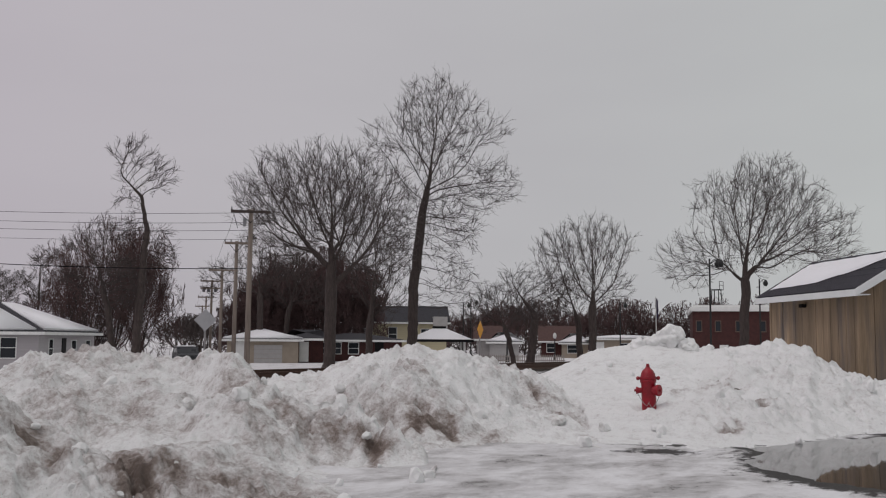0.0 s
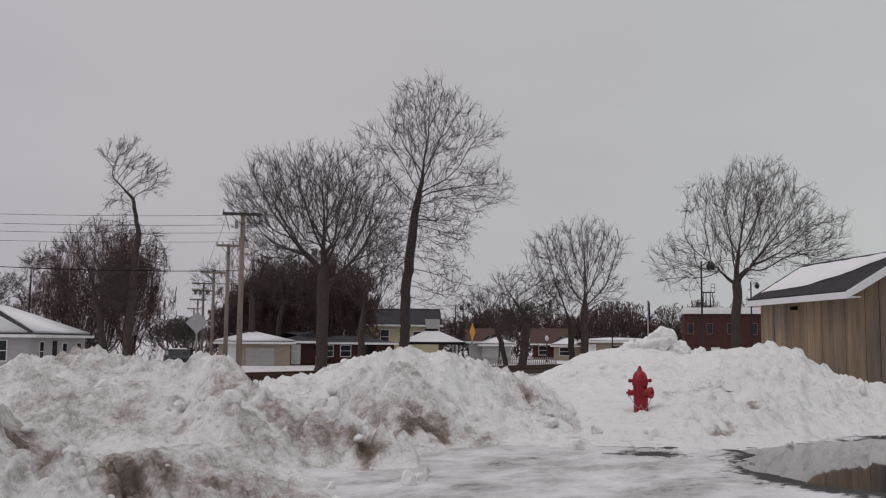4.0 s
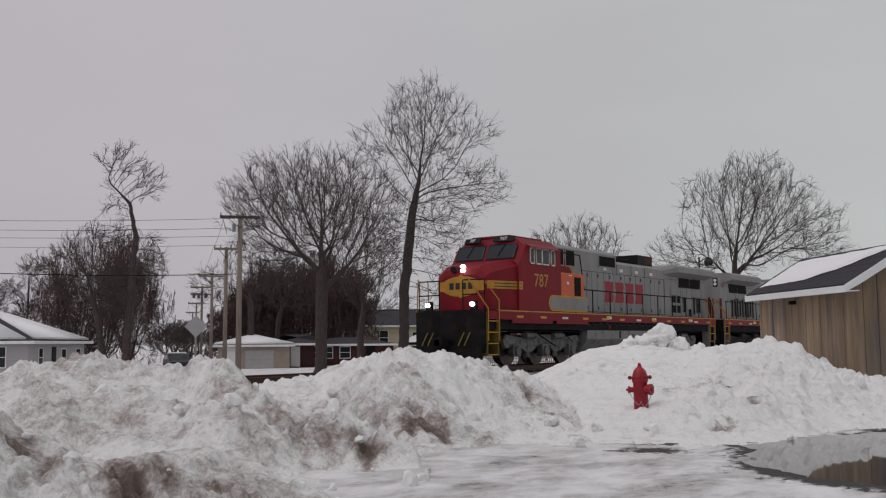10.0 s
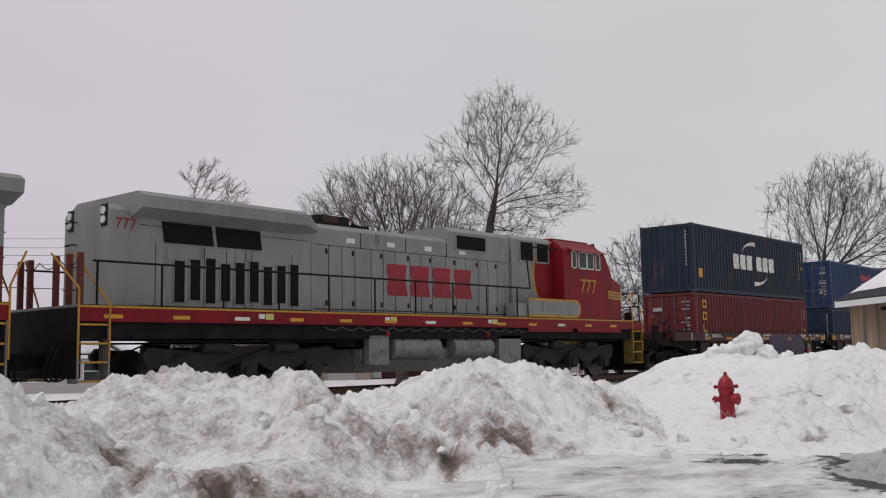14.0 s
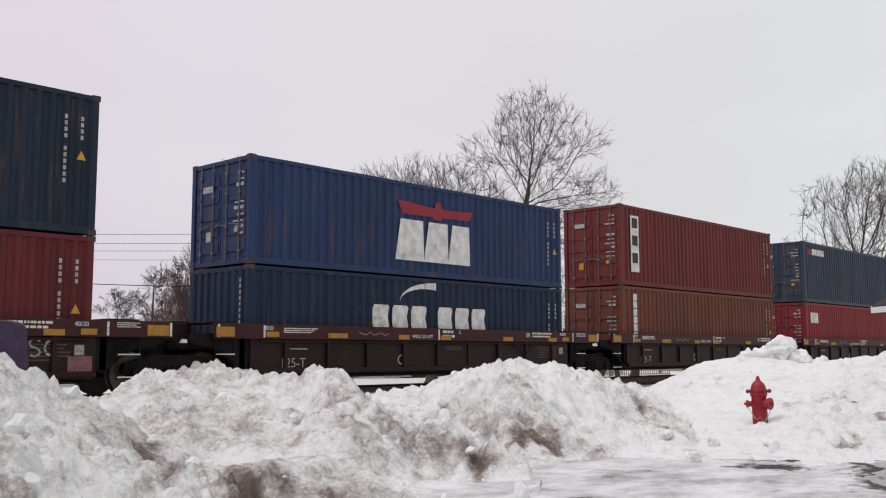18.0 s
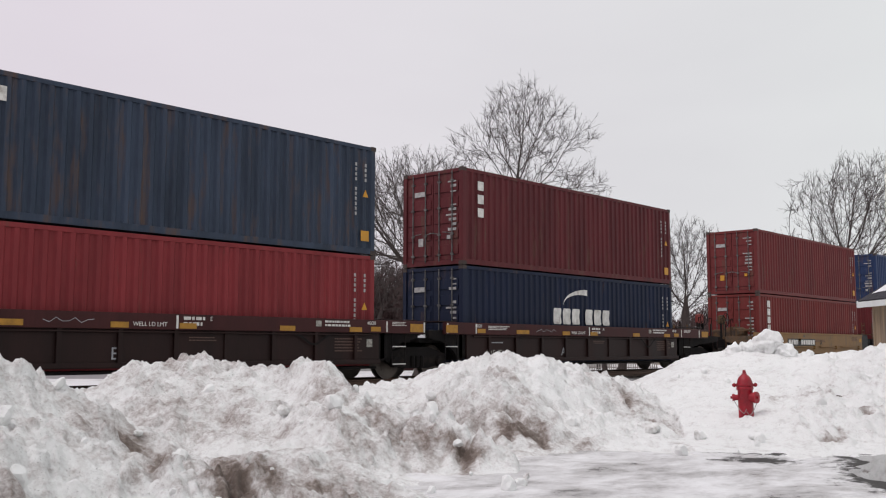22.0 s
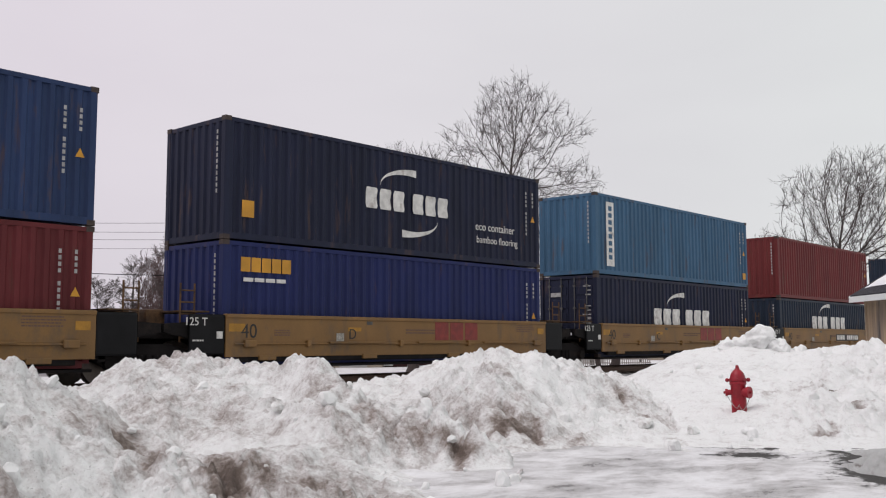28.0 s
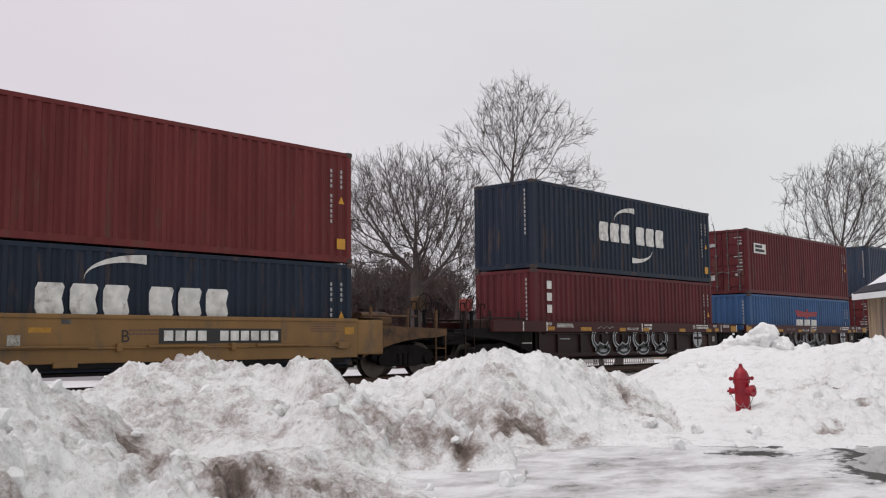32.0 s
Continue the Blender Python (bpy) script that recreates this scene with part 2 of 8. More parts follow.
def tubes(lines, sides=5):
    """Vertices and faces of many bent, tapering tubes: rows of points with radii."""
    vs, fs = [], []
    for pts, rad in lines:
        k = sides if rad[0] > 0.035 else 3
        base = len(vs)
        for i, p in enumerate(pts):
            d = pts[min(i + 1, len(pts) - 1)] - pts[max(i - 1, 0)]
            d.normalize()
            u = d.orthogonal().normalized()
            v = d.cross(u)
            for j in range(k):
                a = 2 * math.pi * j / k
                vs.append(p + (u * math.cos(a) + v * math.sin(a)) * rad[i])
        for i in range(len(pts) - 1):
            for j in range(k):
                a, b = base + i * k + j, base + i * k + (j + 1) % k
                fs.append((a, b, b + k, a + k))
    return vs, fs


def tube_part(name, lines, material, parent, sides=5):
    vs, fs = tubes(lines, sides)
    me = bpy.data.meshes.new(name)
    me.from_pydata([tuple(v) for v in vs], [], fs)
    me.materials.append(material)
    ob = new(name, me)
    ob.parent = parent
    return ob


# ---------------------------------------------------------------- ground and track
def lattice_noise(x, y, seed):
    """Smooth value noise on arrays."""
    xi, yi = np.floor(x).astype(np.int64), np.floor(y).astype(np.int64)
    fx, fy = x - xi, y - yi
    fx, fy = fx * fx * (3 - 2 * fx), fy * fy * (3 - 2 * fy)

    def h(i, j):
        k = (i * 374761393 + j * 668265263 + seed * 974634777) & 0x7FFFFFFF
        k = ((k ^ (k >> 13)) * 1274126177) & 0x7FFFFFFF
        return ((k ^ (k >> 16)) & 0xFFFF) / 65535.0
    a, b, c, d = h(xi, yi), h(xi + 1, yi), h(xi, yi + 1), h(xi + 1, yi + 1)
    return (a + (b - a) * fx) * (1 - fy) + (c + (d - c) * fx) * fy


TRACK_Y, RAIL_Z = 19.6, 0.43


def ground_z(x, y):
    """The lot lies level; past the track the town lies about a metre lower."""
    k = min(1, max(0, (y - 24) / 35))
    return -0.03 - 0.97 * k * k * (3 - 2 * k)


def make_ground():
    xs = [-2500, -900, -400, -200, -120] + [i * 6 - 90 for i in range(46)] + [200, 260, 400, 900, 2500]
    ys = [-1500, -500, -200, -80, -40, -20, -8] + [i * 4 for i in range(30)] + [130, 160, 220, 400, 900, 3000]
    bm = bmesh.new()
    grid = [[bm.verts.new((x, y, ground_z(x, y))) for y in ys] for x in xs]
    for i in range(len(xs) - 1):
        for j in range(len(ys) - 1):
            bm.faces.new((grid[i][j], grid[i + 1][j], grid[i + 1][j + 1], grid[i][j + 1]))
    m = snow_material("snowy_ground", 0.62, (0.7, 0.69, 0.7), (0.16, 0.125, 0.1))
    tagged(link("ground", bm, m, smooth=True), "flat snow-covered town ground with brown grass showing through", "ground", kind="structure")


make_ground()


def lot_material():
    """Packed ice with polished streaks, slush and bits of bare dark asphalt."""
    m = bpy.data.materials.new("icy_lot")
    n, l, p = nodes_of(m)
    co = n.new("ShaderNodeTexCoord")
    mp = n.new("ShaderNodeMapping")
    mp.inputs["Rotation"].default_value = (0, 0, radians(55))
    mp.inputs["Scale"].default_value = (0.8, 1.2, 1)
    l.new(co.outputs["Object"], mp.inputs["Vector"])
    def noise_at(s, d, r, vec, dis=0.0):
        t = n.new("ShaderNodeTexNoise")
        t.inputs["Scale"].default_value, t.inputs["Detail"].default_value = s, d
        t.inputs["Roughness"].default_value, t.inputs["Distortion"].default_value = r, dis
        l.new(vec, t.inputs["Vector"])
        return t
    a = noise_at(1.0, 9, 0.68, mp.outputs["Vector"], 0.3)
    b = noise_at(5.0, 8, 0.75, mp.outputs["Vector"], 0.2)
    c = noise_at(30, 4, 0.6, co.outputs["Object"])
    mixv = n.new("ShaderNodeMath")
    mixv.operation = "MULTIPLY_ADD"
    mixv.inputs[1].default_value = 0.5
    l.new(b.outputs["Fac"], mixv.inputs[0])
    l.new(a.outputs["Fac"], mixv.inputs[2])
    ice = n.new("ShaderNodeValToRGB")
    e = ice.color_ramp.elements
    e[0].position, e[0].color = 0.58, (0.76, 0.76, 0.77, 1)
    e[1].position, e[1].color = 1.0, (0.07, 0.065, 0.062, 1)
    for pos, col in ((0.7, (0.66, 0.655, 0.66, 1)), (0.82, (0.46, 0.45, 0.45, 1)), (0.93, (0.2, 0.19, 0.185, 1))):
        k = e.new(pos)
        k.color = col
    l.new(mixv.outputs[0], ice.inputs["Fac"])
    at = n.new("ShaderNodeAttribute")
    at.attribute_name = "wet"
    fray = n.new("ShaderNodeMath")
    fray.operation = "MULTIPLY_ADD"
    fray.inputs[1].default_value = 2.4
    l.new(b.outputs["Fac"], fray.inputs[0])
    l.new(at.outputs["Fac"], fray.inputs[2])
    bare = n.new("ShaderNodeMapRange")
    bare.inputs["From Min"].default_value, bare.inputs["From Max"].default_value = 1.62, 1.95
    l.new(fray.outputs[0], bare.inputs["Value"])
    mw = n.new("ShaderNodeMix")
    mw.data_type = "RGBA"
    mw.inputs[7].default_value = (0.034, 0.03, 0.028, 1)
    l.new(bare.outputs["Result"], mw.inputs[0])
    l.new(ice.outputs["Color"], mw.inputs[6])
    l.new(mw.outputs[2], p.inputs["Base Color"])
    ro = n.new("ShaderNodeMapRange")
    ro.inputs["From Min"].default_value, ro.inputs["From Max"].default_value = 0.6, 0.95
    ro.inputs["To Min"].default_value, ro.inputs["To Max"].default_value = 0.62, 0.22
    l.new(mixv.outputs[0], ro.inputs["Value"])
    rw = n.new("ShaderNodeMix")
    rw.inputs[3].default_value = 0.62
    l.new(bare.outputs["Result"], rw.inputs[0])
    l.new(ro.outputs["Result"], rw.inputs[2])
    l.new(rw.outputs[0], p.inputs["Roughness"])
    p.inputs["Specular IOR Level"].default_value = 0.22
    bp = n.new("ShaderNodeBump")
    bp.invert = True
    bp.inputs["Strength"].default_value, bp.inputs["Distance"].default_value = 0.8, 0.05
    l.new(mixv.outputs[0], bp.inputs["Height"])
    b2 = n.new("ShaderNodeBump")
    b2.inputs["Strength"].default_value, b2.inputs["Distance"].default_value = 0.3, 0.008
    l.new(c.outputs["Fac"], b2.inputs["Height"])
    l.new(bp.outputs["Normal"], b2.inputs["Normal"])
    l.new(b2.outputs["Normal"], p.inputs["Normal"])
    return m


# where the ice has melted off the asphalt
MELTED = (((12.0, 4.5), (10.6, 4.1), (9.9, 3.6), (9.25, 2.6), (8.9, 1.5), (7.4, -1.5), (14, -2), (17.5, 1.8), (15.4, 3.2), (13.6, 4.0)),
          ((16.6, 4.85), (15.5, 4.15), (15.2, 3.5), (18, 2.6), (20, 3.4), (18.3, 4.1), (17.5, 4.5)), ((11.2, 5.75), (11.35, 5.2), (11.7, 4.95), (11.5, 5.6)), ((10.4, 5.6), (10.7, 4.6), (11.2, 4.5), (10.8, 5.3)))


def inside_depth(X, Y, corners):
    """How far inside a polygon (positive) or outside it (negative) each point lies, in metres."""
    near = np.full(X.shape, 1e9)
    odd = np.zeros(X.shape, bool)
    for (x0, y0), (x1, y1) in zip(corners, corners[1:] + corners[:1]):
        dx, dy = x1 - x0, y1 - y0
        f = np.clip(((X - x0) * dx + (Y - y0) * dy) / (dx * dx + dy * dy), 0, 1)
        near = np.minimum(near, np.hypot(X - x0 - f * dx, Y - y0 - f * dy))
        odd ^= ((y0 > Y) != (y1 > Y)) & (X < x0 + (Y - y0) * dx / (dy if dy else 1e-9))
    return np.where(odd, near, -near)


def make_lot():
    xs = np.concatenate([np.arange(-25, 3, 1.0), np.arange(3, 20.5, 0.06), np.arange(20.5, 40.1, 0.75)])
    ys = np.concatenate([np.arange(-25, 0, 1.0), np.arange(0, 9.5, 0.06), np.arange(9.5, 14.1, 0.5)])
    X, Y = np.meshgrid(xs, ys, indexing="ij")
    wet = np.zeros(X.shape)
    for corners in MELTED:
        wet = np.maximum(wet, np.clip(0.5 + inside_depth(X, Y, corners) / 0.6 + 1.1 * (lattice_noise(X * 1.4, Y * 1.4, 61) - 0.5) + 0.7 * (lattice_noise(X * 4.5, Y * 4.5, 62) - 0.5), 0, 1))
    rough = 0.5 * lattice_noise(X * 1.5, Y * 1.5, 51) + 0.3 * lattice_noise(X * 4, Y * 4, 52) + 0.25 * lattice_noise(X * 9, Y * 9, 53)
    pool = np.clip(inside_depth(X, Y, MELTED[0]) / 0.4 - 0.1 + 0.8 * (lattice_noise(X * 2, Y * 2, 63) - 0.5), 0, 1)
    Z = (rough - 0.5) * 0.045 * (1 - wet) + 0.002 + (rough - 0.5) * 0.012 * wet - 0.012 * pool
    ny = len(ys)
    I, J = np.meshgrid(np.arange(len(xs) - 1), np.arange(ny - 1), indexing="ij")
    v = (I * ny + J).ravel()
    me = bpy.data.meshes.new("pavement")
    me.from_pydata(np.stack([X.ravel(), Y.ravel(), Z.ravel()], -1).tolist(), [], np.stack([v, v + ny, v + ny + 1, v + 1], -1).tolist())
    me.polygons.foreach_set("use_smooth", [True] * len(me.polygons))
    me.materials.append(lot_material())
    me.attributes.new("wet", "FLOAT", "POINT").data.foreach_set("value", wet.ravel().astype(np.float32))
    tagged(new("pavement", me), "parking lot under packed grey ice with bare wet asphalt", "pavement", kind="structure")


make_lot()


def ragged(outline, z, seed, rough=0.16):
    """A flat patch with an uneven rim through a few corner points."""
    bm = bmesh.new()
    rim = []
    k = len(outline)
    for i in range(k):
        a, b = Vector(outline[i]), Vector(outline[(i + 1) % k])
        n = max(3, int((b - a).length / 0.05))
        side = Vector((-(b - a).y, (b - a).x)).normalized()
        for j in range(n):
            q = a.lerp(b, j / n)
            w = rough * (noise.noise((q.x * 1.3, q.y * 1.3, seed)) + 0.5 * noise.noise((q.x * 4, q.y * 4, seed + 5)) + 0.25 * noise.noise((q.x * 11, q.y * 11, seed + 9)))
            q = q + side * w
            rim.append(bm.verts.new((q.x, q.y, z)))
    bm.faces.new(rim)
    bmesh.ops.triangulate(bm, faces=bm.faces[:])
    bmesh.ops.recalc_face_normals(bm, faces=bm.faces)
    return bm


def make_puddle():
    water = bpy.data.materials.new("melt_water")
    n, l, p = nodes_of(water)
    p.inputs["Base Color"].default_value = (0.035, 0.033, 0.032, 1)
    p.inputs["Roughness"].default_value = 0.03
    p.inputs["Specular IOR Level"].default_value = 0.7
    w = n.new("ShaderNodeTexNoise")
    w.inputs["Scale"].default_value = 6
    bp = n.new("ShaderNodeBump")
    bp.inputs["Strength"].default_value, bp.inputs["Distance"].default_value = 0.03, 0.01
    l.new(w.outputs["Fac"], bp.inputs["Height"])
    l.new(bp.outputs["Normal"], p.inputs["Normal"])
    for pts, seed in ((((12.0, 4.5), (10.8, 4.2), (10.1, 3.5), (9.5, 2.6), (9.1, 1.3), (8.2, -0.6), (13.2, -1.2), (16.6, 1.6), (15.1, 3.2), (13.4, 4.0)), 3.1), (((16.6, 4.4), (16.0, 3.8), (18.4, 2.9), (19.2, 3.4)), 7.7)):
        tagged(link("puddle", ragged(pts, -0.003, seed, 0.24), water), "shallow melt-water puddle on wet dark asphalt", "puddle", "puddles")


make_puddle()


def make_track():
    stone = surface("grey_ballast", (0.13, 0.12, 0.115), rough=0.95, vary=0.5, scale=9, dirt=(0.6, 0.6, 0.62), dirt_amount=0.3, dirt_scale=1.2, bump=1.0, grain=30)
    bm = bmesh.new()
    prism(bm, [(TRACK_Y - 3.6, -0.1), (TRACK_Y - 2.0, 0.2), (TRACK_Y + 2.0, 0.2), (TRACK_Y + 3.6, -0.1)], -160, 400, axis="x")
    tagged(link("ballast", bm, stone), "low grey stone ballast bed dusted with snow", "ballast", kind="structure")
    wood = surface("weathered_tie_wood", (0.06, 0.05, 0.042), rough=0.9, vary=0.3)
    bm = bmesh.new()
    x = -60.0
    while x < 120:
        box(bm, x, x + 0.23, TRACK_Y - 1.3, TRACK_Y + 1.3, 0.15, 0.255)
        x += 0.55
    tagged(link("railway_ties", bm, wood), "dark weathered wooden railway ties in ballast", "ties", kind="stuff")
    for y in (-0.7525, 0.7525):
        bm = bmesh.new()
        prof = [(-0.075, 0), (0.075, 0), (0.07, 0.02), (0.012, 0.045), (0.012, 0.13), (0.036, 0.145), (0.036, 0.175), (-0.036, 0.175), (-0.036, 0.145), (-0.012, 0.13), (-0.012, 0.045), (-0.07, 0.02)]
        prism(bm, [(TRACK_Y + y + u, RAIL_Z - 0.175 + v) for u, v in prof], -160, 400, axis="x")
        tagged(link("rail", bm, STEEL_RAIL), "long rusty steel rail with a worn bright top", "rail", "rails", kind="structure")


make_track()


# ---------------------------------------------------------------- snow banks
def cell_lumps(x, y, seed):
    """Rounded lumps, one in each unit cell: 1 at a lump's middle, 0 between lumps."""
    xi, yi = np.floor(x).astype(np.int64), np.floor(y).astype(np.int64)
    near = np.full(x.shape, 9.0)
    for i in (-1, 0, 1):
        for j in (-1, 0, 1):
            cx, cy = xi + i, yi + j
            k = (cx * 73856093 ^ cy * 19349663 ^ (seed * 83492791)) & 0x7FFFFFFF
            k = ((k ^ (k >> 13)) * 1274126177) & 0x7FFFFFFF
            px_, py_ = (k & 0xFFF) / 4095.0, ((k >> 12) & 0xFFF) / 4095.0
            big = 0.75 + 0.6 * (((k >> 24) & 0x7F) / 127.0)
            near = np.minimum(near, ((x - cx - px_) ** 2 + (y - cy - py_) ** 2) * big)
    return np.clip(1 - near * 1.6, 0, 1)


# each ridge: bearing from the track's normal, distance of the crest, height, reach in front and behind
RIDGE_B = [(22, 13.4, 0.6, 2.6), (26.3, 13, 0.83, 2.6), (28.4, 13, 0.96, 2.7), (31.2, 13, 1.05, 2.9), (33.0, 13.2, 1.13, 3.0), (35.1, 13.4, 1.13, 3.5), (37.2, 13.2, 1.06, 3.6),
           (38.6, 12.9, 1.02, 3.5), (39.7, 12.5, 1.13, 3.2), (40.6, 12, 1.13, 2.7), (41.6, 11.8, 1.07, 2.5), (42.6, 11.6, 0.92, 2.2), (43.6, 11.3, 0.7, 1.8), (45.6, 11, 0.51, 1.3), (48.3, 10.8, 0.36, 1.0), (49.9, 10.6, 0.32, 0.8), (51.8, 10.5, 0.10, 0.6), (52.6, 10.4, -0.2, 0.5)]
RIDGE_A = [(16, 8.8, 1.5, 2.8), (21.8, 8.8, 1.36, 2.6), (24.7, 8.8, 1.19, 2.4), (26.3, 8.8, 1.06, 2.3), (28.4, 8.8, 0.87, 2.1), (29.7, 8.8, 0.77, 2.0), (31.1, 8.8, 0.68, 1.8), (32.3, 8.6, 0.6, 1.6), (33.8, 8.5, 0.49, 1.5), (35.6, 8.5, 0.51, 1.5), (37.4, 8.7, 0.56, 1.5),
           (39.9, 8.8, 0.59, 1.5), (41.5, 8.7, 0.46, 1.4), (43.0, 8.6, 0.34, 1.3), (44.4, 8.5, 0.25, 1.2), (46.0, 8.2, 0.13, 1.0), (48.3, 7.9, -0.1, 0.8)]
RIDGE_C = [(40.5, 15, 0.2, 2.4), (41.7, 15, 0.52, 2.6), (42.9, 15, 0.78, 2.8), (45.6, 15, 0.87, 3.0), (46.9, 15, 1.04, 3.0), (48.2, 15, 1.2, 3.0), (50.2, 14.8, 1.27, 3.0), (51.5, 14.6, 1.33, 2.9),
           (53.5, 14.6, 1.25, 2.8), (54.5, 14.7, 1.1, 2.8), (56.2, 15, 0.93, 2.9), (58.2, 15.5, 0.72, 3.2), (60.2, 15.5, 0.5, 3.2), (63, 15.3, 0.1, 3.0)]
RIDGE_D = [(54, 18.5, 0.1, 3), (56.9, 18.5, 0.58, 5), (58.9, 19, 0.71, 6.2), (60.2, 19, 0.9, 6.4), (62.1, 19.5, 1.17, 7), (64.4, 20, 1.31, 7.4), (64.9, 20, 1.36, 7.4), (66.0, 20, 1.38, 7.4), (66.8, 20, 1.34, 7.4),
           (67.3, 20, 1.29, 7.6), (70.4, 20, 1.3, 7.8), (73.7, 19.5, 1.22, 6.2), (74.1, 19, 0.96, 5.2), (75.7, 18.5, 0.75, 4.0), (77.5, 18.3, 0.6, 3.0), (81.1, 18.3, 0.5, 2.5), (90, 18.3, 0.4, 2.5)]


# brown road grit frozen into the banks, plus one painted slope shade: bearing, distance, half widths of both, amount
GRIT_AND_SHADE = [(30.3, 8.5, 1.6, 0.6, 0.8), (28.4, 8.4, 1.4, 0.5, 0.5), (35.0, 8.0, 2.0, 0.5, 1.1), (38.8, 7.9, 2.3, 0.4, 0.75), (41.8, 8.0, 2.3, 0.5, 0.6), (40.2, 8.5, 1.0, 0.2, 0.6),
        # bearing 42.2 is the shading of the high bank's slope, put in as colour
        (46.2, 10.8, 2.2, 0.5, 0.7), (49.3, 10.4, 1.5, 0.3, 1.1), (40.0, 11.6, 1.5, 0.6, 0.5), (42.2, 11.9, 0.9, 0.7, 0.6), (35.8, 11.5, 1.8, 0.5, 0.55), (41.6, 10.3, 2.8, 0.5, 0.5), (38.0, 10.6, 2.2, 0.5, 0.35), (31.8, 12.5, 2.0, 0.5, 0.2), (44.6, 11.2, 1.2, 0.6, 0.6),
        (51.6, 12.25, 1.5, 0.3, 1.0), (51.2, 13.6, 1.2, 0.6, 0.5), (58.4, 15.0, 1.0, 0.6, 0.75), (47.0, 13.3, 1.5, 0.6, 0.4), (46.2, 14.6, 1.2, 0.3, 0.3), (54.8, 12.4, 2.2, 0.3, 0.4),
        (68.7, 16.3, 0.35, 0.35, 1.2), (72.1, 15.1, 0.6, 0.25, 0.8), (70.0, 13.8, 0.4, 0.2, 0.7), (67.8, 15.8, 0.5, 0.3, 0.4)]


def clods(x, y, seed, share):
    """Half-buried round clods in a share of the unit cells: height 0 to 1."""
    xi, yi = np.floor(x).astype(np.int64), np.floor(y).astype(np.int64)
    top = np.zeros(x.shape)
    for i in (-1, 0, 1):
        for j in (-1, 0, 1):
            cx, cy = xi + i, yi + j
            k = (cx * 73856093 ^ cy * 19349663 ^ (seed * 83492791)) & 0x7FFFFFFF
            k = ((k ^ (k >> 13)) * 1274126177) & 0x7FFFFFFF
            px_, py_ = (k & 0xFFF) / 4095.0, ((k >> 12) & 0xFFF) / 4095.0
            r = 0.22 + 0.38 * (((k >> 24) & 0x7F) / 127.0)
            there = ((k >> 7) & 0x3FF) / 1023.0 < share
            d2 = ((x - cx - px_) ** 2 + (y - cy - py_) ** 2) / (r * r)
            top = np.maximum(top, np.where(there, np.sqrt(np.clip(1 - d2, 0, 1)) * r * 1.7, 0))
    return top


def bank_material():
    """Old ploughed snow: white and icy, with grit and one painted slope shade where the mesh's grit layer says, broken
    up at three scales.
    """
    m = bpy.data.materials.new("ploughed_snow")
    n, l, p = nodes_of(m)
    co = n.new("ShaderNodeTexCoord")

    def noise_at(s, d, r=0.55):
        t = n.new("ShaderNodeTexNoise")
        t.inputs["Scale"].default_value, t.inputs["Detail"].default_value, t.inputs["Roughness"].default_value = s, d, r
        l.new(co.outputs["Object"], t.inputs["Vector"])
        return t

    def maths(op, a, b):
        q = n.new("ShaderNodeMath")
        q.operation = op
        for k, v in enumerate((a, b)):
            if isinstance(v, (int, float)):
                q.inputs[k].default_value = v
            else:
                l.new(v, q.inputs[k])
        return q.outputs[0]
    at = n.new("ShaderNodeAttribute")
    at.attribute_name = "grit"
    mid, fine, speck = noise_at(5.0, 8, 0.72), noise_at(24, 5, 0.65), noise_at(70, 2)
    body = maths("ADD", at.outputs["Fac"], maths("MULTIPLY", maths("SUBTRACT", mid.outputs["Fac"], 0.5), 1.5))
    body = maths("ADD", body, maths("MULTIPLY", maths("SUBTRACT", fine.outputs["Fac"], 0.5), 0.7))
    ramp = n.new("ShaderNodeValToRGB")
    e = ramp.color_ramp.elements
    e[0].position, e[0].color = 0.1, (0.865, 0.872, 0.862, 1)
    e[1].position, e[1].color = 1.25 / 1.3, (0.13, 0.098, 0.082, 1)
    for pos, col in ((0.3, (0.735, 0.725, 0.715, 1)), (0.5, (0.5, 0.465, 0.45, 1)), (0.72, (0.27, 0.225, 0.2, 1))):
        k = e.new(pos)
        k.color = col
    l.new(body, ramp.inputs["Fac"])
    dots = n.new("ShaderNodeMapRange")
    dots.inputs["From Min"].default_value, dots.inputs["From Max"].default_value = 0.66, 0.74
    dots.inputs["To Max"].default_value = 0.6
    l.new(maths("ADD", speck.outputs["Fac"], maths("MULTIPLY", at.outputs["Fac"], 0.06)), dots.inputs["Value"])
    mg = n.new("ShaderNodeMix")
    mg.data_type = "RGBA"
    mg.inputs[7].default_value = (0.1, 0.082, 0.072, 1)
    l.new(dots.outputs["Result"], mg.inputs[0])
    l.new(ramp.outputs["Color"], mg.inputs[6])
    l.new(mg.outputs[2], p.inputs["Base Color"])
    p.inputs["Roughness"].default_value = 0.62
    p.inputs["Specular IOR Level"].default_value = 0.3
    b1 = n.new("ShaderNodeBump")
    b1.inputs["Strength"].default_value, b1.inputs["Distance"].default_value = 0.9, 0.07
    l.new(mid.outputs["Fac"], b1.inputs["Height"])
    b2 = n.new("ShaderNodeBump")
    b2.inputs["Strength"].default_value, b2.inputs["Distance"].default_value = 0.8, 0.022
    l.new(fine.outputs["Fac"], b2.inputs["Height"])
    l.new(b1.outputs["Normal"], b2.inputs["Normal"])
    l.new(b2.outputs["Normal"], p.inputs["Normal"])
    return m


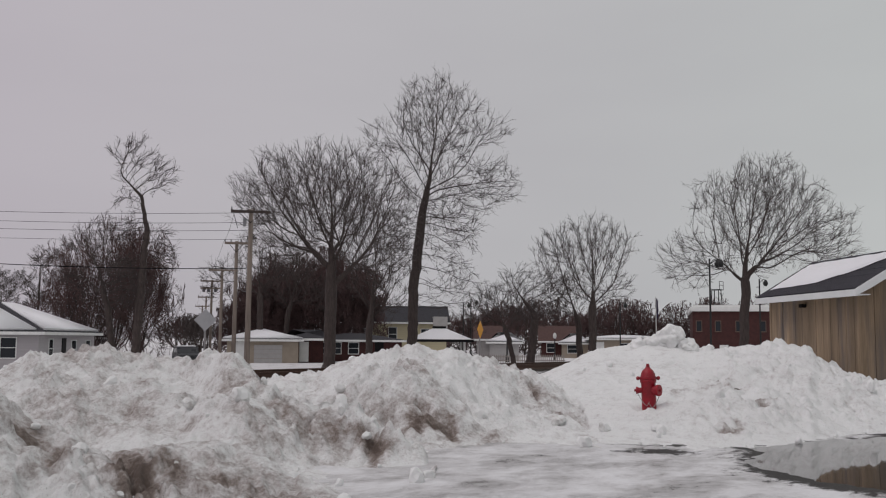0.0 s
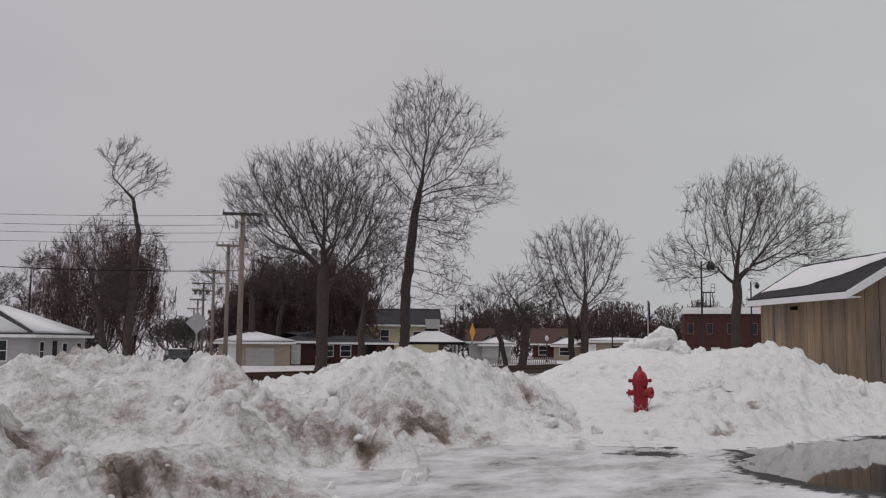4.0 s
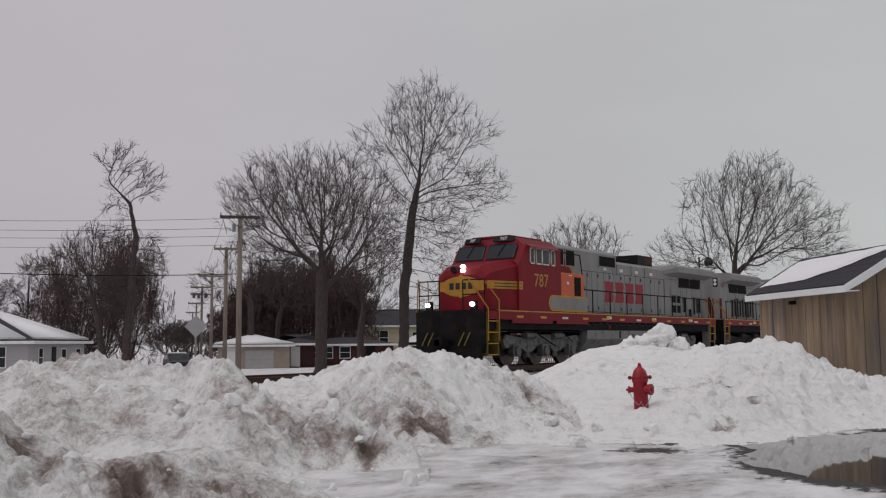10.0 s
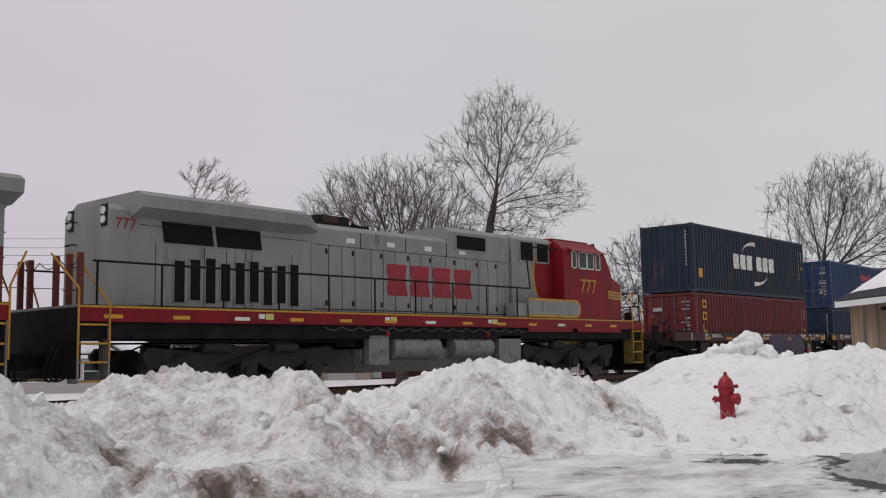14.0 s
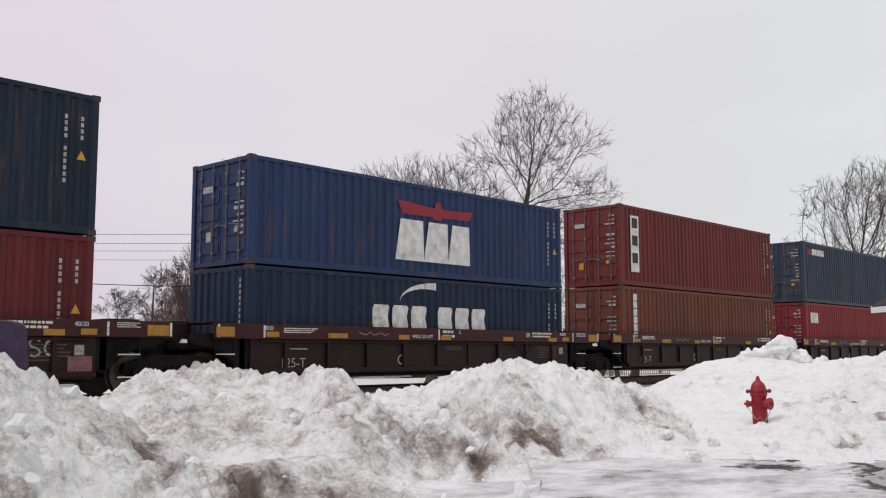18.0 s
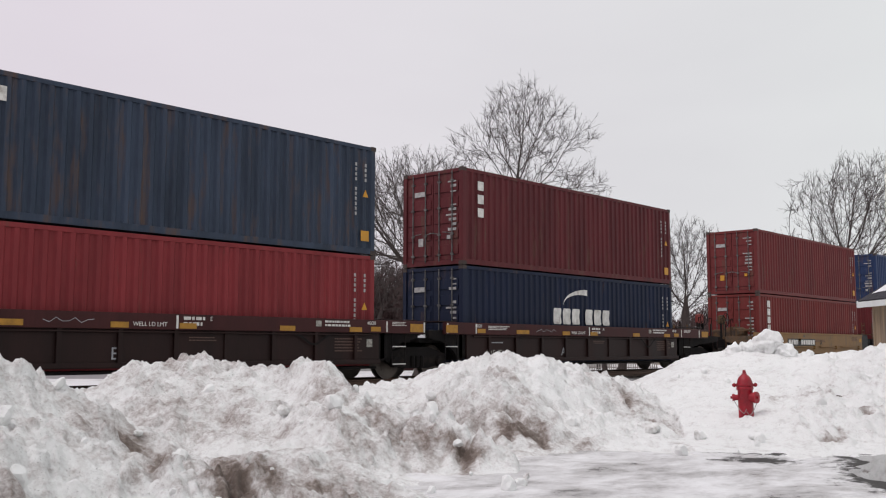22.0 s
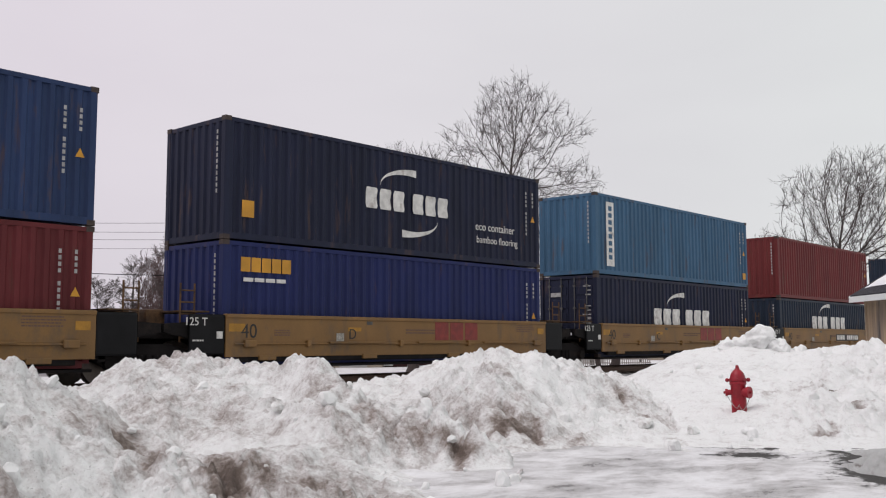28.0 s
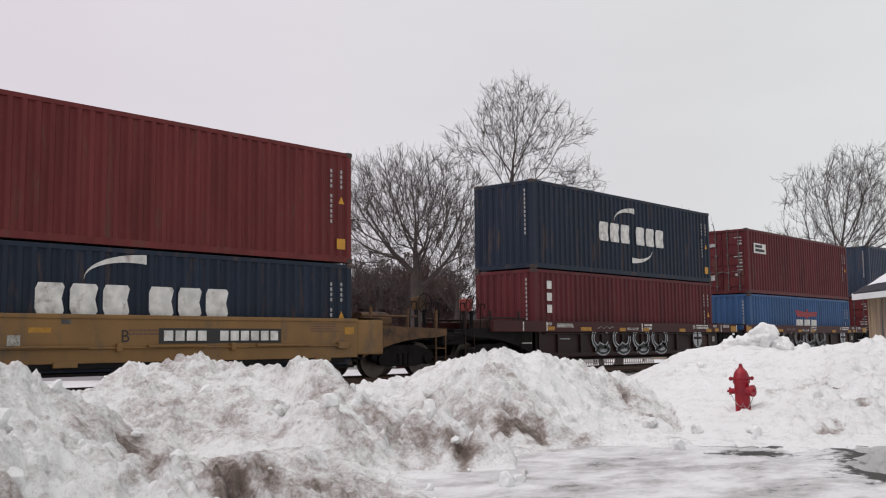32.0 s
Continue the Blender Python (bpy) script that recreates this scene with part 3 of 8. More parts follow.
def make_snow_banks():
    az = np.arange(16.2, 84.0, 0.13)
    rr = np.concatenate([np.arange(5.0, 16.0, 0.038), np.arange(16.0, 26.0, 0.06)])
    A, R = np.meshgrid(np.radians(az), rr, indexing="ij")
    X, Y = R * np.sin(A), R * np.cos(A)
    # uneven crests: bearings and distances wander a little
    wander = (lattice_noise(X * 0.9, Y * 0.9, 5) - 0.5) * 0.8
    best = np.full(X.shape, -0.3)
    owner = np.zeros(X.shape, int)
    for k, rows in enumerate((RIDGE_A, RIDGE_B, RIDGE_C, RIDGE_D)):
        t = np.array(rows)
        rc, h, w = (np.interp(az, t[:, 0], t[:, c])[:, None] for c in (1, 2, 3))
        inside = ((az > t[0, 0]) & (az < t[-1, 0]))[:, None]
        off = R - rc + wander * np.clip(np.abs(R - rc), 0, 1)
        u = np.where(off < 0, -off / w, off / (1.1 + 0.5 * w))
        prof = np.clip(1 - u, -0.3, 1)
        if k == 3:
            shape = np.where(prof > 0, np.maximum(prof, 0) ** 1.15, prof)
        else:
            shape = np.where(prof > 0, (np.maximum(prof, 0) ** 1.2 * 0.45 + 0.55 * np.sin(np.clip(prof, 0, 1) * math.pi / 2) ** 1.3), prof)
        z = np.where(inside, h * shape, -0.3)
        owner = np.where(z > best, k, owner)
        best = np.maximum(best, z)
    lump = np.zeros(X.shape)
    for f, amp, s in ((0.9, 0.1, 1), (2.1, 0.07, 2), (4.6, 0.055, 3), (9.5, 0.035, 4), (19, 0.018, 6)):
        b = np.abs(lattice_noise(X * f + 3.1 * s, Y * f - 1.7 * s, s) * 2 - 1)
        lump += amp * (0.45 - b)
    wx, wy = X + 0.25 * lattice_noise(X * 3, Y * 3, 21), Y + 0.25 * lattice_noise(X * 3, Y * 3, 22)
    clumpy = np.clip(lattice_noise(X * 0.7, Y * 0.7, 30) * 1.8 - 0.35, 0.15, 1)
    lump += clumpy * (0.15 * cell_lumps(wx * 2.1, wy * 2.1, 1) + 0.1 * cell_lumps(wx * 4.7, wy * 4.7, 2) + 0.075 * cell_lumps(wx * 10.5, wy * 10.5, 3))
    # grit: placed patches, one of them painted slope shading, torn by noise, on a thin general soiling
    deg = np.degrees(A) + (lattice_noise(X * 1.6, Y * 1.6, 41) - 0.5) * 3.2 + (lattice_noise(X * 5, Y * 5, 45) - 0.5) * 1.2
    dist = R + (lattice_noise(X * 1.8, Y * 1.8, 42) - 0.5) * 0.7 + (lattice_noise(X * 6, Y * 6, 46) - 0.5) * 0.25
    streak = lattice_noise(np.degrees(A) * 0.5, R * 1.6 + np.degrees(A) * 0.12, 44)
    grit = np.array((0.18, 0.13, 0.09, 0.02))[owner] + (0.3 * np.clip(lattice_noise(X * 0.8, Y * 0.8, 43) * 1.5 - 0.4, 0, 1) + 0.24 * np.clip(streak * 2 - 1, 0, 1)) * np.where(owner == 3, 0.3, 1.0)
    for gb, gd, wb, wd, amount in GRIT_AND_SHADE:
        grit = np.maximum(grit, amount * np.exp(-((deg - gb) / (1.15 * wb)) ** 2 - ((dist - gd) / (1.15 * wd)) ** 2))
    # melted hollows in the gritty faces, clods and crumbs on the rest
    soft = np.clip(grit * 1.4, 0, 1)
    lump -= soft * (0.07 * cell_lumps(wx * 3.4, wy * 3.4, 7) + 0.05 * cell_lumps(wx * 7.5, wy * 7.5, 8))
    crumbs = np.clip(lattice_noise(X * 1.1, Y * 1.1, 33) * 1.7 - 0.3, 0.1, 1)
    lump += crumbs * (0.1 * clods(wx * 2.6, wy * 2.6, 11, 0.2) + 0.09 * clods(wx * 5.5, wy * 5.5, 12, 0.35) + 0.05 * clods(wx * 12, wy * 12, 13, 0.5))
    lump -= np.mean(lump) + 0.75 * np.std(lump)
    grow = np.clip((best + 0.02) / 0.25, 0, 1)
    Z = best + lump * grow * np.where(owner == 3, 0.32 + 0.55 * np.clip((A * 57.3 - 66.5) / 3, 0, 1), 1.0) - 0.01
    X = X + (lattice_noise(X * 5, Y * 5, 11) - 0.5) * 0.09
    Y = Y + (lattice_noise(X * 5, Y * 5, 12) - 0.5) * 0.09
    n_r = len(rr)
    kinds = ("long low front ridge of dirty ploughed snow with brown grit", "high bank of lumpy grey ploughed snow beside the icy lot",
             "rounded mound of ploughed snow with dirty patches", "broad white snow mound sloping down round the hydrant")
    mat = bank_material()
    I, J = np.meshgrid(np.arange(len(az) - 1), np.arange(n_r - 1), indexing="ij")
    v0 = I * n_r + J
    quads = np.stack([v0, v0 + 1, v0 + n_r + 1, v0 + n_r], -1).reshape(-1, 4)
    zf = Z.ravel()
    keep = zf[quads].max(1) > -0.02
    own = owner.ravel()[quads[:, 0]]
    co = np.stack([X.ravel(), Y.ravel(), zf], -1)
    for k, label in enumerate(kinds):
        q = quads[keep & (own == k)]
        used, inv = np.unique(q, return_inverse=True)
        me = bpy.data.meshes.new("snow_bank")
        me.from_pydata(co[used].tolist(), [], inv.reshape(-1, 4)[:, ::-1].tolist())
        me.polygons.foreach_set("use_smooth", [True] * len(me.polygons))
        me.materials.append(mat)
        me.attributes.new("grit", "FLOAT", "POINT").data.foreach_set("value", grit.ravel()[used].astype(np.float32))
        tagged(new("snow_bank", me), label, "snow bank", "snow banks")
    # loose chunks that rolled off the ridges
    rng = random.Random(4)
    bm = bmesh.new()
    for _ in range(420):
        i = rng.randrange(len(az))
        j = rng.randrange(n_r)
        z = Z[i, j]
        if not -0.06 < z < 1.0 or R[i, j] > 19 or math.hypot(X[i, j] - 13.14, Y[i, j] - 6.12) < 1.0:
            continue
        r = 0.02 + 0.09 * rng.random() ** 3
        geo = bmesh.ops.create_icosphere(bm, subdivisions=2, radius=r, matrix=Matrix.Translation((X[i, j], Y[i, j], max(z, 0) + r * 0.35)) @ Euler((rng.random() * 3, rng.random() * 3, 0)).to_matrix().to_4x4() @ Matrix.Diagonal((1.2, 0.9, 0.75, 1)))
        for v in geo["verts"]:
            v.co += Vector((rng.random() - 0.5, rng.random() - 0.5, rng.random() - 0.5)) * r * 0.3
    tagged(link("snow_chunks", bm, SNOW_CLEAN), "loose lumps of hard snow on the banks and ice", "snow chunks", kind="stuff")
    # big frozen blocks on top of the broad mound
    for x, y, z, r in ((17.94, 7.89, 1.44, 0.26), (17.8, 8.2, 1.32, 0.2), (17.66, 8.46, 1.27, 0.17), (18.06, 7.6, 1.25, 0.19), (18.25, 7.25, 1.17, 0.14), (17.9, 8.05, 1.3, 0.2)):
        bm = bmesh.new()
        geo = bmesh.ops.create_icosphere(bm, subdivisions=4, radius=r)
        for v in geo["verts"]:
            q = v.co / r
            v.co *= 1 + 0.45 * noise.noise(q * 1.5 + Vector((x * 9, y * 5, 0))) + 0.24 * noise.noise(q * 3.4 + Vector((x, 0, 0))) + 0.1 * noise.noise(q * 9)
            v.co.z *= 0.85
        o = link("snow_block", bm, SNOW_CLEAN, None, smooth=True)
        o.matrix_basis = pose(x, y, z - 0.06)
        tagged(o, "rough block of frozen white snow on the mound", "snow block", "snow blocks")


make_snow_banks()


# ---------------------------------------------------------------- hydrant
def make_hydrant():
    red = surface("glossy_red_hydrant_paint", (0.25, 0.006, 0.016), rough=0.42, vary=0.35, scale=6, bump=0.12)
    chain = surface("dull_chain_steel", (0.35, 0.34, 0.33), rough=0.4, metal=0.8)
    h = holder("fire_hydrant", pose(13.14, 6.12, 0.1, 0, -1.5, -62), "bright red cast-iron fire hydrant sunk in the snow bank", "fire hydrant")
    bm = bmesh.new()
    lathe(bm, [(0.15, 0), (0.15, 0.03), (0.106, 0.05), (0.104, 0.59), (0.114, 0.6), (0.114, 0.635), (0.106, 0.645)], 28)
    part("barrel", bm, red, h, smooth=True)
    bm = bmesh.new()
    lathe(bm, [(0.106, 0.645), (0.116, 0.65), (0.116, 0.675), (0.108, 0.69), (0.1, 0.73), (0.082, 0.77), (0.055, 0.8), (0.036, 0.812), (0.034, 0.83)], 28)
    part("bonnet", bm, red, h, smooth=True)
    bm = bmesh.new()
    lathe(bm, [(0.026, 0.83), (0.03, 0.84), (0.02, 0.875)], 5)
    part("operating_nut", bm, red, h)
    bolts = bmesh.new()
    rod(bolts, (0.108, 0, 0.6), (0.108, 0, 0.69), 0.01, 6)
    b = part("bolt", bolts, red, h)
    for k in range(1, 8):
        o = twin(b)
        o.matrix_basis = Matrix.Rotation(k * math.pi / 4, 4, "Z")
    for s, r0, turn in ((-1, 0.04, 0), (1, 0.07, -0.55)):
        cs, sn = s * math.cos(turn), math.sin(turn)
        bm = bmesh.new()
        rod(bm, (cs * 0.08, sn * 0.08, 0.49), (cs * 0.145, sn * 0.145, 0.49), r0, 16)
        rod(bm, (cs * 0.145, sn * 0.145, 0.49), (cs * 0.18, sn * 0.18, 0.49), r0 + 0.012, 18)
        rod(bm, (cs * 0.18, sn * 0.18, 0.49), (cs * 0.205, sn * 0.205, 0.49), 0.02, 5)
        part("hose_nozzle", bm, red, h)
        bm = bmesh.new()
        rod(bm, (s * 0.1, 0, 0.66), (s * 0.14, 0, 0.665), 0.018, 8)
        bmesh.ops.create_icosphere(bm, subdivisions=2, radius=0.03, matrix=Matrix.Translation((s * 0.145, 0, 0.665)))
        part("lug", bm, red, h)
    bm = bmesh.new()
    rod(bm, (0, 0.09, 0.47), (0, 0.15, 0.47), 0.04, 16)
    rod(bm, (0, 0.15, 0.47), (0, 0.18, 0.47), 0.052, 10)
    part("hose_nozzle", bm, red, h)
    for s, low in ((-1, 0.27), (1, 0.24)):
        pts = [Vector((s * (0.165 - 0.165 * u), -0.03 - 0.1 * math.sin(u * 1.57), 0.46 - (0.46 - low) * math.sin(min(1, u * 1.15) * 1.57) + 0.06 * max(0, u - 0.8) * 5)) for u in [i / 16 for i in range(17)]]
        tube_part("cap_chain", [(pts, [0.006] * 17)], chain, h)


make_hydrant()


# ---------------------------------------------------------------- shed
def make_shed():
    wood = surface("weathered_board_siding", (0.26, 0.19, 0.125), rough=0.8, vary=0.35, scale=1.3, dirt=(0.13, 0.11, 0.1), dirt_amount=0.45, dirt_scale=0.9, bump=0.4, grain=12, stretch=(3, 3, 0.25), per_object=0.18)
    shingle = surface("dark_asphalt_shingles", (0.03, 0.028, 0.036), rough=0.9, vary=0.35, scale=8, bump=0.6, grain=60)
    white = surface("white_fascia_board", (0.72, 0.74, 0.74), rough=0.5, vary=0.06)
    L, Rt = Vector((22.8, 7.5, 0)), Vector((20.02, 4.86, 0))
    along = (Rt - L)
    length = along.length
    ang = math.degrees(math.atan2(along.y, along.x))
    # local x runs along the eave wall, local y into the shed
    s = holder("shed", pose(L.x, L.y, 0, 0, 0, ang), "tan board-sided shed with a snowy dark shingle roof", "shed")
    depth, eave, ridge = 2.3, 2.35, 3.05
    bm = bmesh.new()
    box(bm, 0.03, length - 0.03, 0.03, depth - 0.03, -0.05, eave)
    prism(bm, [(0.03, eave), (depth - 0.03, eave), (depth / 2, ridge - 0.1)], 0.03, length - 0.03, axis="x")
    part("wall_core", bm, wood, s)
    # boards on the eave wall and on the gable wall
    rng = random.Random(8)
    x = 0.0
    while x < length - 0.05:
        w = min(0.305, length - x)
        part("plank", boxes((x + 0.006, x + w - 0.006, -0.012 - rng.random() * 0.006, 0.03, 0.0, eave + 0.02), bevel=0.004), wood, s)
        x += w
    y = 0.0
    while y < depth - 0.05:
        w = min(0.305, depth - y)
        top = eave + (ridge - eave) * (1 - abs(y + w / 2 - depth / 2) / (depth / 2)) - 0.06
        part("plank", boxes((length - 0.03, length + 0.012 + rng.random() * 0.006, y + 0.006, y + w - 0.006, 0.0, top), bevel=0.004), wood, s)
        y += w
    part("corner_board", boxes((length - 0.05, length + 0.03, -0.03, 0.05, 0, eave), bevel=0.006), wood, s)
    part("corner_board", boxes((-0.03, 0.05, -0.03, 0.05, 0, eave), bevel=0.006), wood, s)
    over, o2, o3 = 0.26, 0.16, 0.42
    slope = (ridge - eave) / (depth / 2)
    zl = eave - over * slope
    for side in (0, 1):
        bm = bmesh.new()
        a = [(-over, zl + 0.1), (depth / 2, ridge + 0.1), (depth / 2, ridge + 0.17), (-over - 0.03, zl + 0.17)]
        if side:
            a = [(depth - u, v) for u, v in a]
        prism(bm, a, -o2, length + o3, axis="x")
        part("roof_slope", bm, shingle, s)
    # shingle courses
    for k in range(6):
        u = -over + 0.02 + k * (depth / 2 + over) / 6.6
        z = zl + 0.172 + (u + over) * slope
        bm = bmesh.new()
        prism(bm, [(u, z), (u + 0.3, z + 0.3 * slope), (u + 0.3, z + 0.3 * slope + 0.004), (u, z + 0.014)], -o2 - 0.005, length + o3 + 0.005, axis="x")
        part("shingle_course", bm, shingle, s)
    bm = bmesh.new()
    box(bm, -o2 - 0.02, length + o3 + 0.02, -over - 0.05, -over, zl + 0.01, zl + 0.14)
    part("fascia", bm, white, s)
    bm = bmesh.new()
    box(bm, -o2, length + o3, -over, 0.0, zl + 0.03, zl + 0.05)
    part("soffit", bm, white, s)
    for x0 in (-o2 - 0.03, length + o3):
        bm = bmesh.new()
        prism(bm, [(-over - 0.05, zl + 0.01), (-over - 0.05, zl + 0.15), (depth / 2, ridge + 0.16), (depth / 2, ridge - 0.02), (0.02, eave + 0.02)], x0, x0 + 0.03, axis="x")
        part("rake_board", bm, white, s)
    # snow lying on the slope, its lower edge slid back
    bm = bmesh.new()
    nu, nv = 50, 22
    def lay(i, j):
        f = i / nu
        x = -0.02 + (length + 0.25) * f
        full = depth / 2 + over
        low = 0.17 + 0.1 * f + 0.62 * max(0, f - 0.45) ** 1.5 / 0.41 + 0.035 * noise.noise((f * 6, 0, 3)) + 0.02 * noise.noise((f * 17, 0, 8))
        low = min(low, 0.84)
        u = -over + full * (low + (0.89 + 0.012 * noise.noise((f * 8, 2, 0)) - low) * j / nv)
        edge = min(1, 6 * min(f, 1 - f)) * min(1, 5 * min(j / nv, 1 - j / nv) + 0.05)
        return (x, u, zl + 0.185 + (u + over) * slope + 0.07 * max(0, edge) ** 0.5 + 0.012 * noise.noise((f * 9, j * 0.4, 1)))
    g = [[bm.verts.new(lay(i, j)) for j in range(nv + 1)] for i in range(nu + 1)]
    for i in range(nu):
        for j in range(nv):
            bm.faces.new((g[i][j], g[i + 1][j], g[i + 1][j + 1], g[i][j + 1]))
    part("roof_snow", bm, ROOF_SNOW, s, "smooth white snow patch", smooth=True)
    part("wall_light", boxes((1.62, 1.76, -0.14, -0.02, 2.06, 2.14), bevel=0.02), STEEL_DARK, s, "small dark security light")


make_shed()


# ---------------------------------------------------------------- trees
def spot(bearing, d):
    a = radians(bearing)
    x, y = d * math.sin(a), d * math.cos(a)
    return Vector((x, y, ground_z(x, y)))


def bough(rng, out, p, d, length, r, level, counts, rise, wild):
    """One limb with its side limbs, bending a little at every joint."""
    n = (7, 6, 4, 3, 2)[min(level, 4)]
    pts, rad = [p.copy()], [r]
    q = d.normalized()
    for i in range(n):
        q = (q + Vector((rng.gauss(0, 1), rng.gauss(0, 1), rng.gauss(0, 1))) * wild + Vector((0, 0, rise))).normalized()
        pts.append(pts[-1] + q * (length / n))
        rad.append(max(0.008, r * (1 - 0.8 * (i + 1) / n)))
    out[min(level, 4)].append((pts, rad))
    if level >= len(counts):
        return
    for k in range(counts[level]):
        f = 0.36 + 0.64 * (k + rng.random()) / counts[level]
        i = min(n - 1, int(f * n))
        u = f * n - i
        at = pts[i].lerp(pts[i + 1], u)
        seg = (pts[i + 1] - pts[i]).normalized()
        side = seg.orthogonal().normalized()
        side.rotate(Matrix.Rotation(rng.random() * 6.283, 3, seg))
        spread = rng.uniform(0.55, 0.95)
        child = (seg * math.cos(spread) + side * math.sin(spread)).normalized()
        ll = length * rng.uniform(0.4, 0.66) * (1.2 - 0.55 * f)
        bough(rng, out, at, child, ll, max(0.011, rad[i] * rng.uniform(0.45, 0.62)), level + 1, counts, rise * 0.9, wild)


def make_tree(bearing, d, height, radius, base, reach, limbs, counts, seed, label, style="leader", lean=(0, 0), rise=0.1, wild=0.2, twig=None, crown_min=0.012):
    rng = random.Random(seed)
    at = spot(bearing, d)
    t = holder("tree", Matrix.Translation(at - Vector((0, 0, 0.1))), label, "tree", "bare trees")
    out = [[], [], [], [], []]
    if style == "leader":
        n = 10
        pts, rad = [], []
        p = Vector((0, 0, 0))
        for i in range(n + 1):
            f = i / n
            pts.append(p.copy())
            rad.append(radius * ((1 - f) ** 0.8 * 0.93 + 0.07) * (1.25 if i == 0 else 1))
            p = p + Vector((rng.gauss(0, 0.05) + lean[0] * f, rng.gauss(0, 0.05) + lean[1] * f, 1)) * (height / n)
        out[0].append((pts, rad))
        for k in range(limbs):
            f = base + (0.97 - base) * (k + rng.random() * 0.8) / limbs
            i = min(n - 1, int(f * n))
            a = pts[i].lerp(pts[i + 1], f * n - i)
            q = rng.random() * 6.283
            tilt = rng.uniform(0.15, 0.8) + 0.6 * f
            prof = math.sin(min(1, (1 - f) / (1 - base) * 1.1 + 0.15) * 1.9) ** 0.8 if f < 1 else 0.2
            bough(rng, out, a, Vector((math.cos(q), math.sin(q), tilt)), reach * (0.5 + 0.5 * abs(prof)) * rng.uniform(0.75, 1.1), rad[i] * rng.uniform(0.35, 0.6), 1, counts, rise, wild)
    else:
        hb = height * base
        out[0].append(([Vector((0, 0, 0)), Vector((lean[0] * 0.3, lean[1] * 0.3, hb * 0.5)), Vector((lean[0], lean[1], hb))], [radius * 1.3, radius, radius * 0.92]))
        for k in range(limbs):
            q = 6.283 * (k + rng.random() * 0.6) / limbs
            out_ = (0.45, 1.5, 1.0)[k % 3] * reach / (height - hb)
            bough(rng, out, Vector((lean[0], lean[1], hb * rng.uniform(0.75, 1.0))), Vector((math.cos(q) * out_ * 1.6, math.sin(q) * out_ * 1.6, 1)), (height - hb) * rng.uniform(0.85, 1.08), radius * rng.uniform(0.4, 0.6), 1, counts, rise, wild)
    # bring the grown shape to its true height and spread
    allp = [v for lv in out for pts, _ in lv for v in pts]
    top = max(v.z for v in allp)
    side = sorted(math.hypot(v.x, v.y) for v in allp)[int(len(allp) * (0.95 if style == "vase" else 0.985))]
    kz, kr = height / top, min(1.4, reach / side)
    for lv in out:
        for pts, _ in lv:
            for v in pts:
                f = min(1, v.z / (0.2 * top))
                k = 1 + (kr - 1) * f
                v.x, v.y, v.z = v.x * k, v.y * k, v.z * kz * (1.08 if style == "vase" else 1)
                if style == "vase":
                    # the crown ends in an uneven dome
                    zc = height * 0.6
                    dz = max(0, v.z - zc) / (height - zc)
                    rho = math.sqrt((v.x * v.x + v.y * v.y) / reach ** 2 + dz * dz) / (0.97 + 0.09 * noise.noise((v.x * 0.4, v.y * 0.4, v.z * 0.4 + seed)))
                    if rho > 1:
                        v.x, v.y = v.x / rho, v.y / rho
                        if dz > 0:
                            v.z = zc + (v.z - zc) / rho
    tube_part("trunk", out[0] + out[1], BARK, t, 8)
    if out[2]:
        tube_part("branchwork", out[2], BARK, t, 4)["kind"] = "stuff"
    fine = [(p, [max(crown_min, r) for r in rad]) for p, rad in out[3] + out[4]]
    if fine:
        tagged(tube_part("crown", fine, twig or TWIG, t, 3), "crown of fine bare twigs", kind="stuff")
    return t


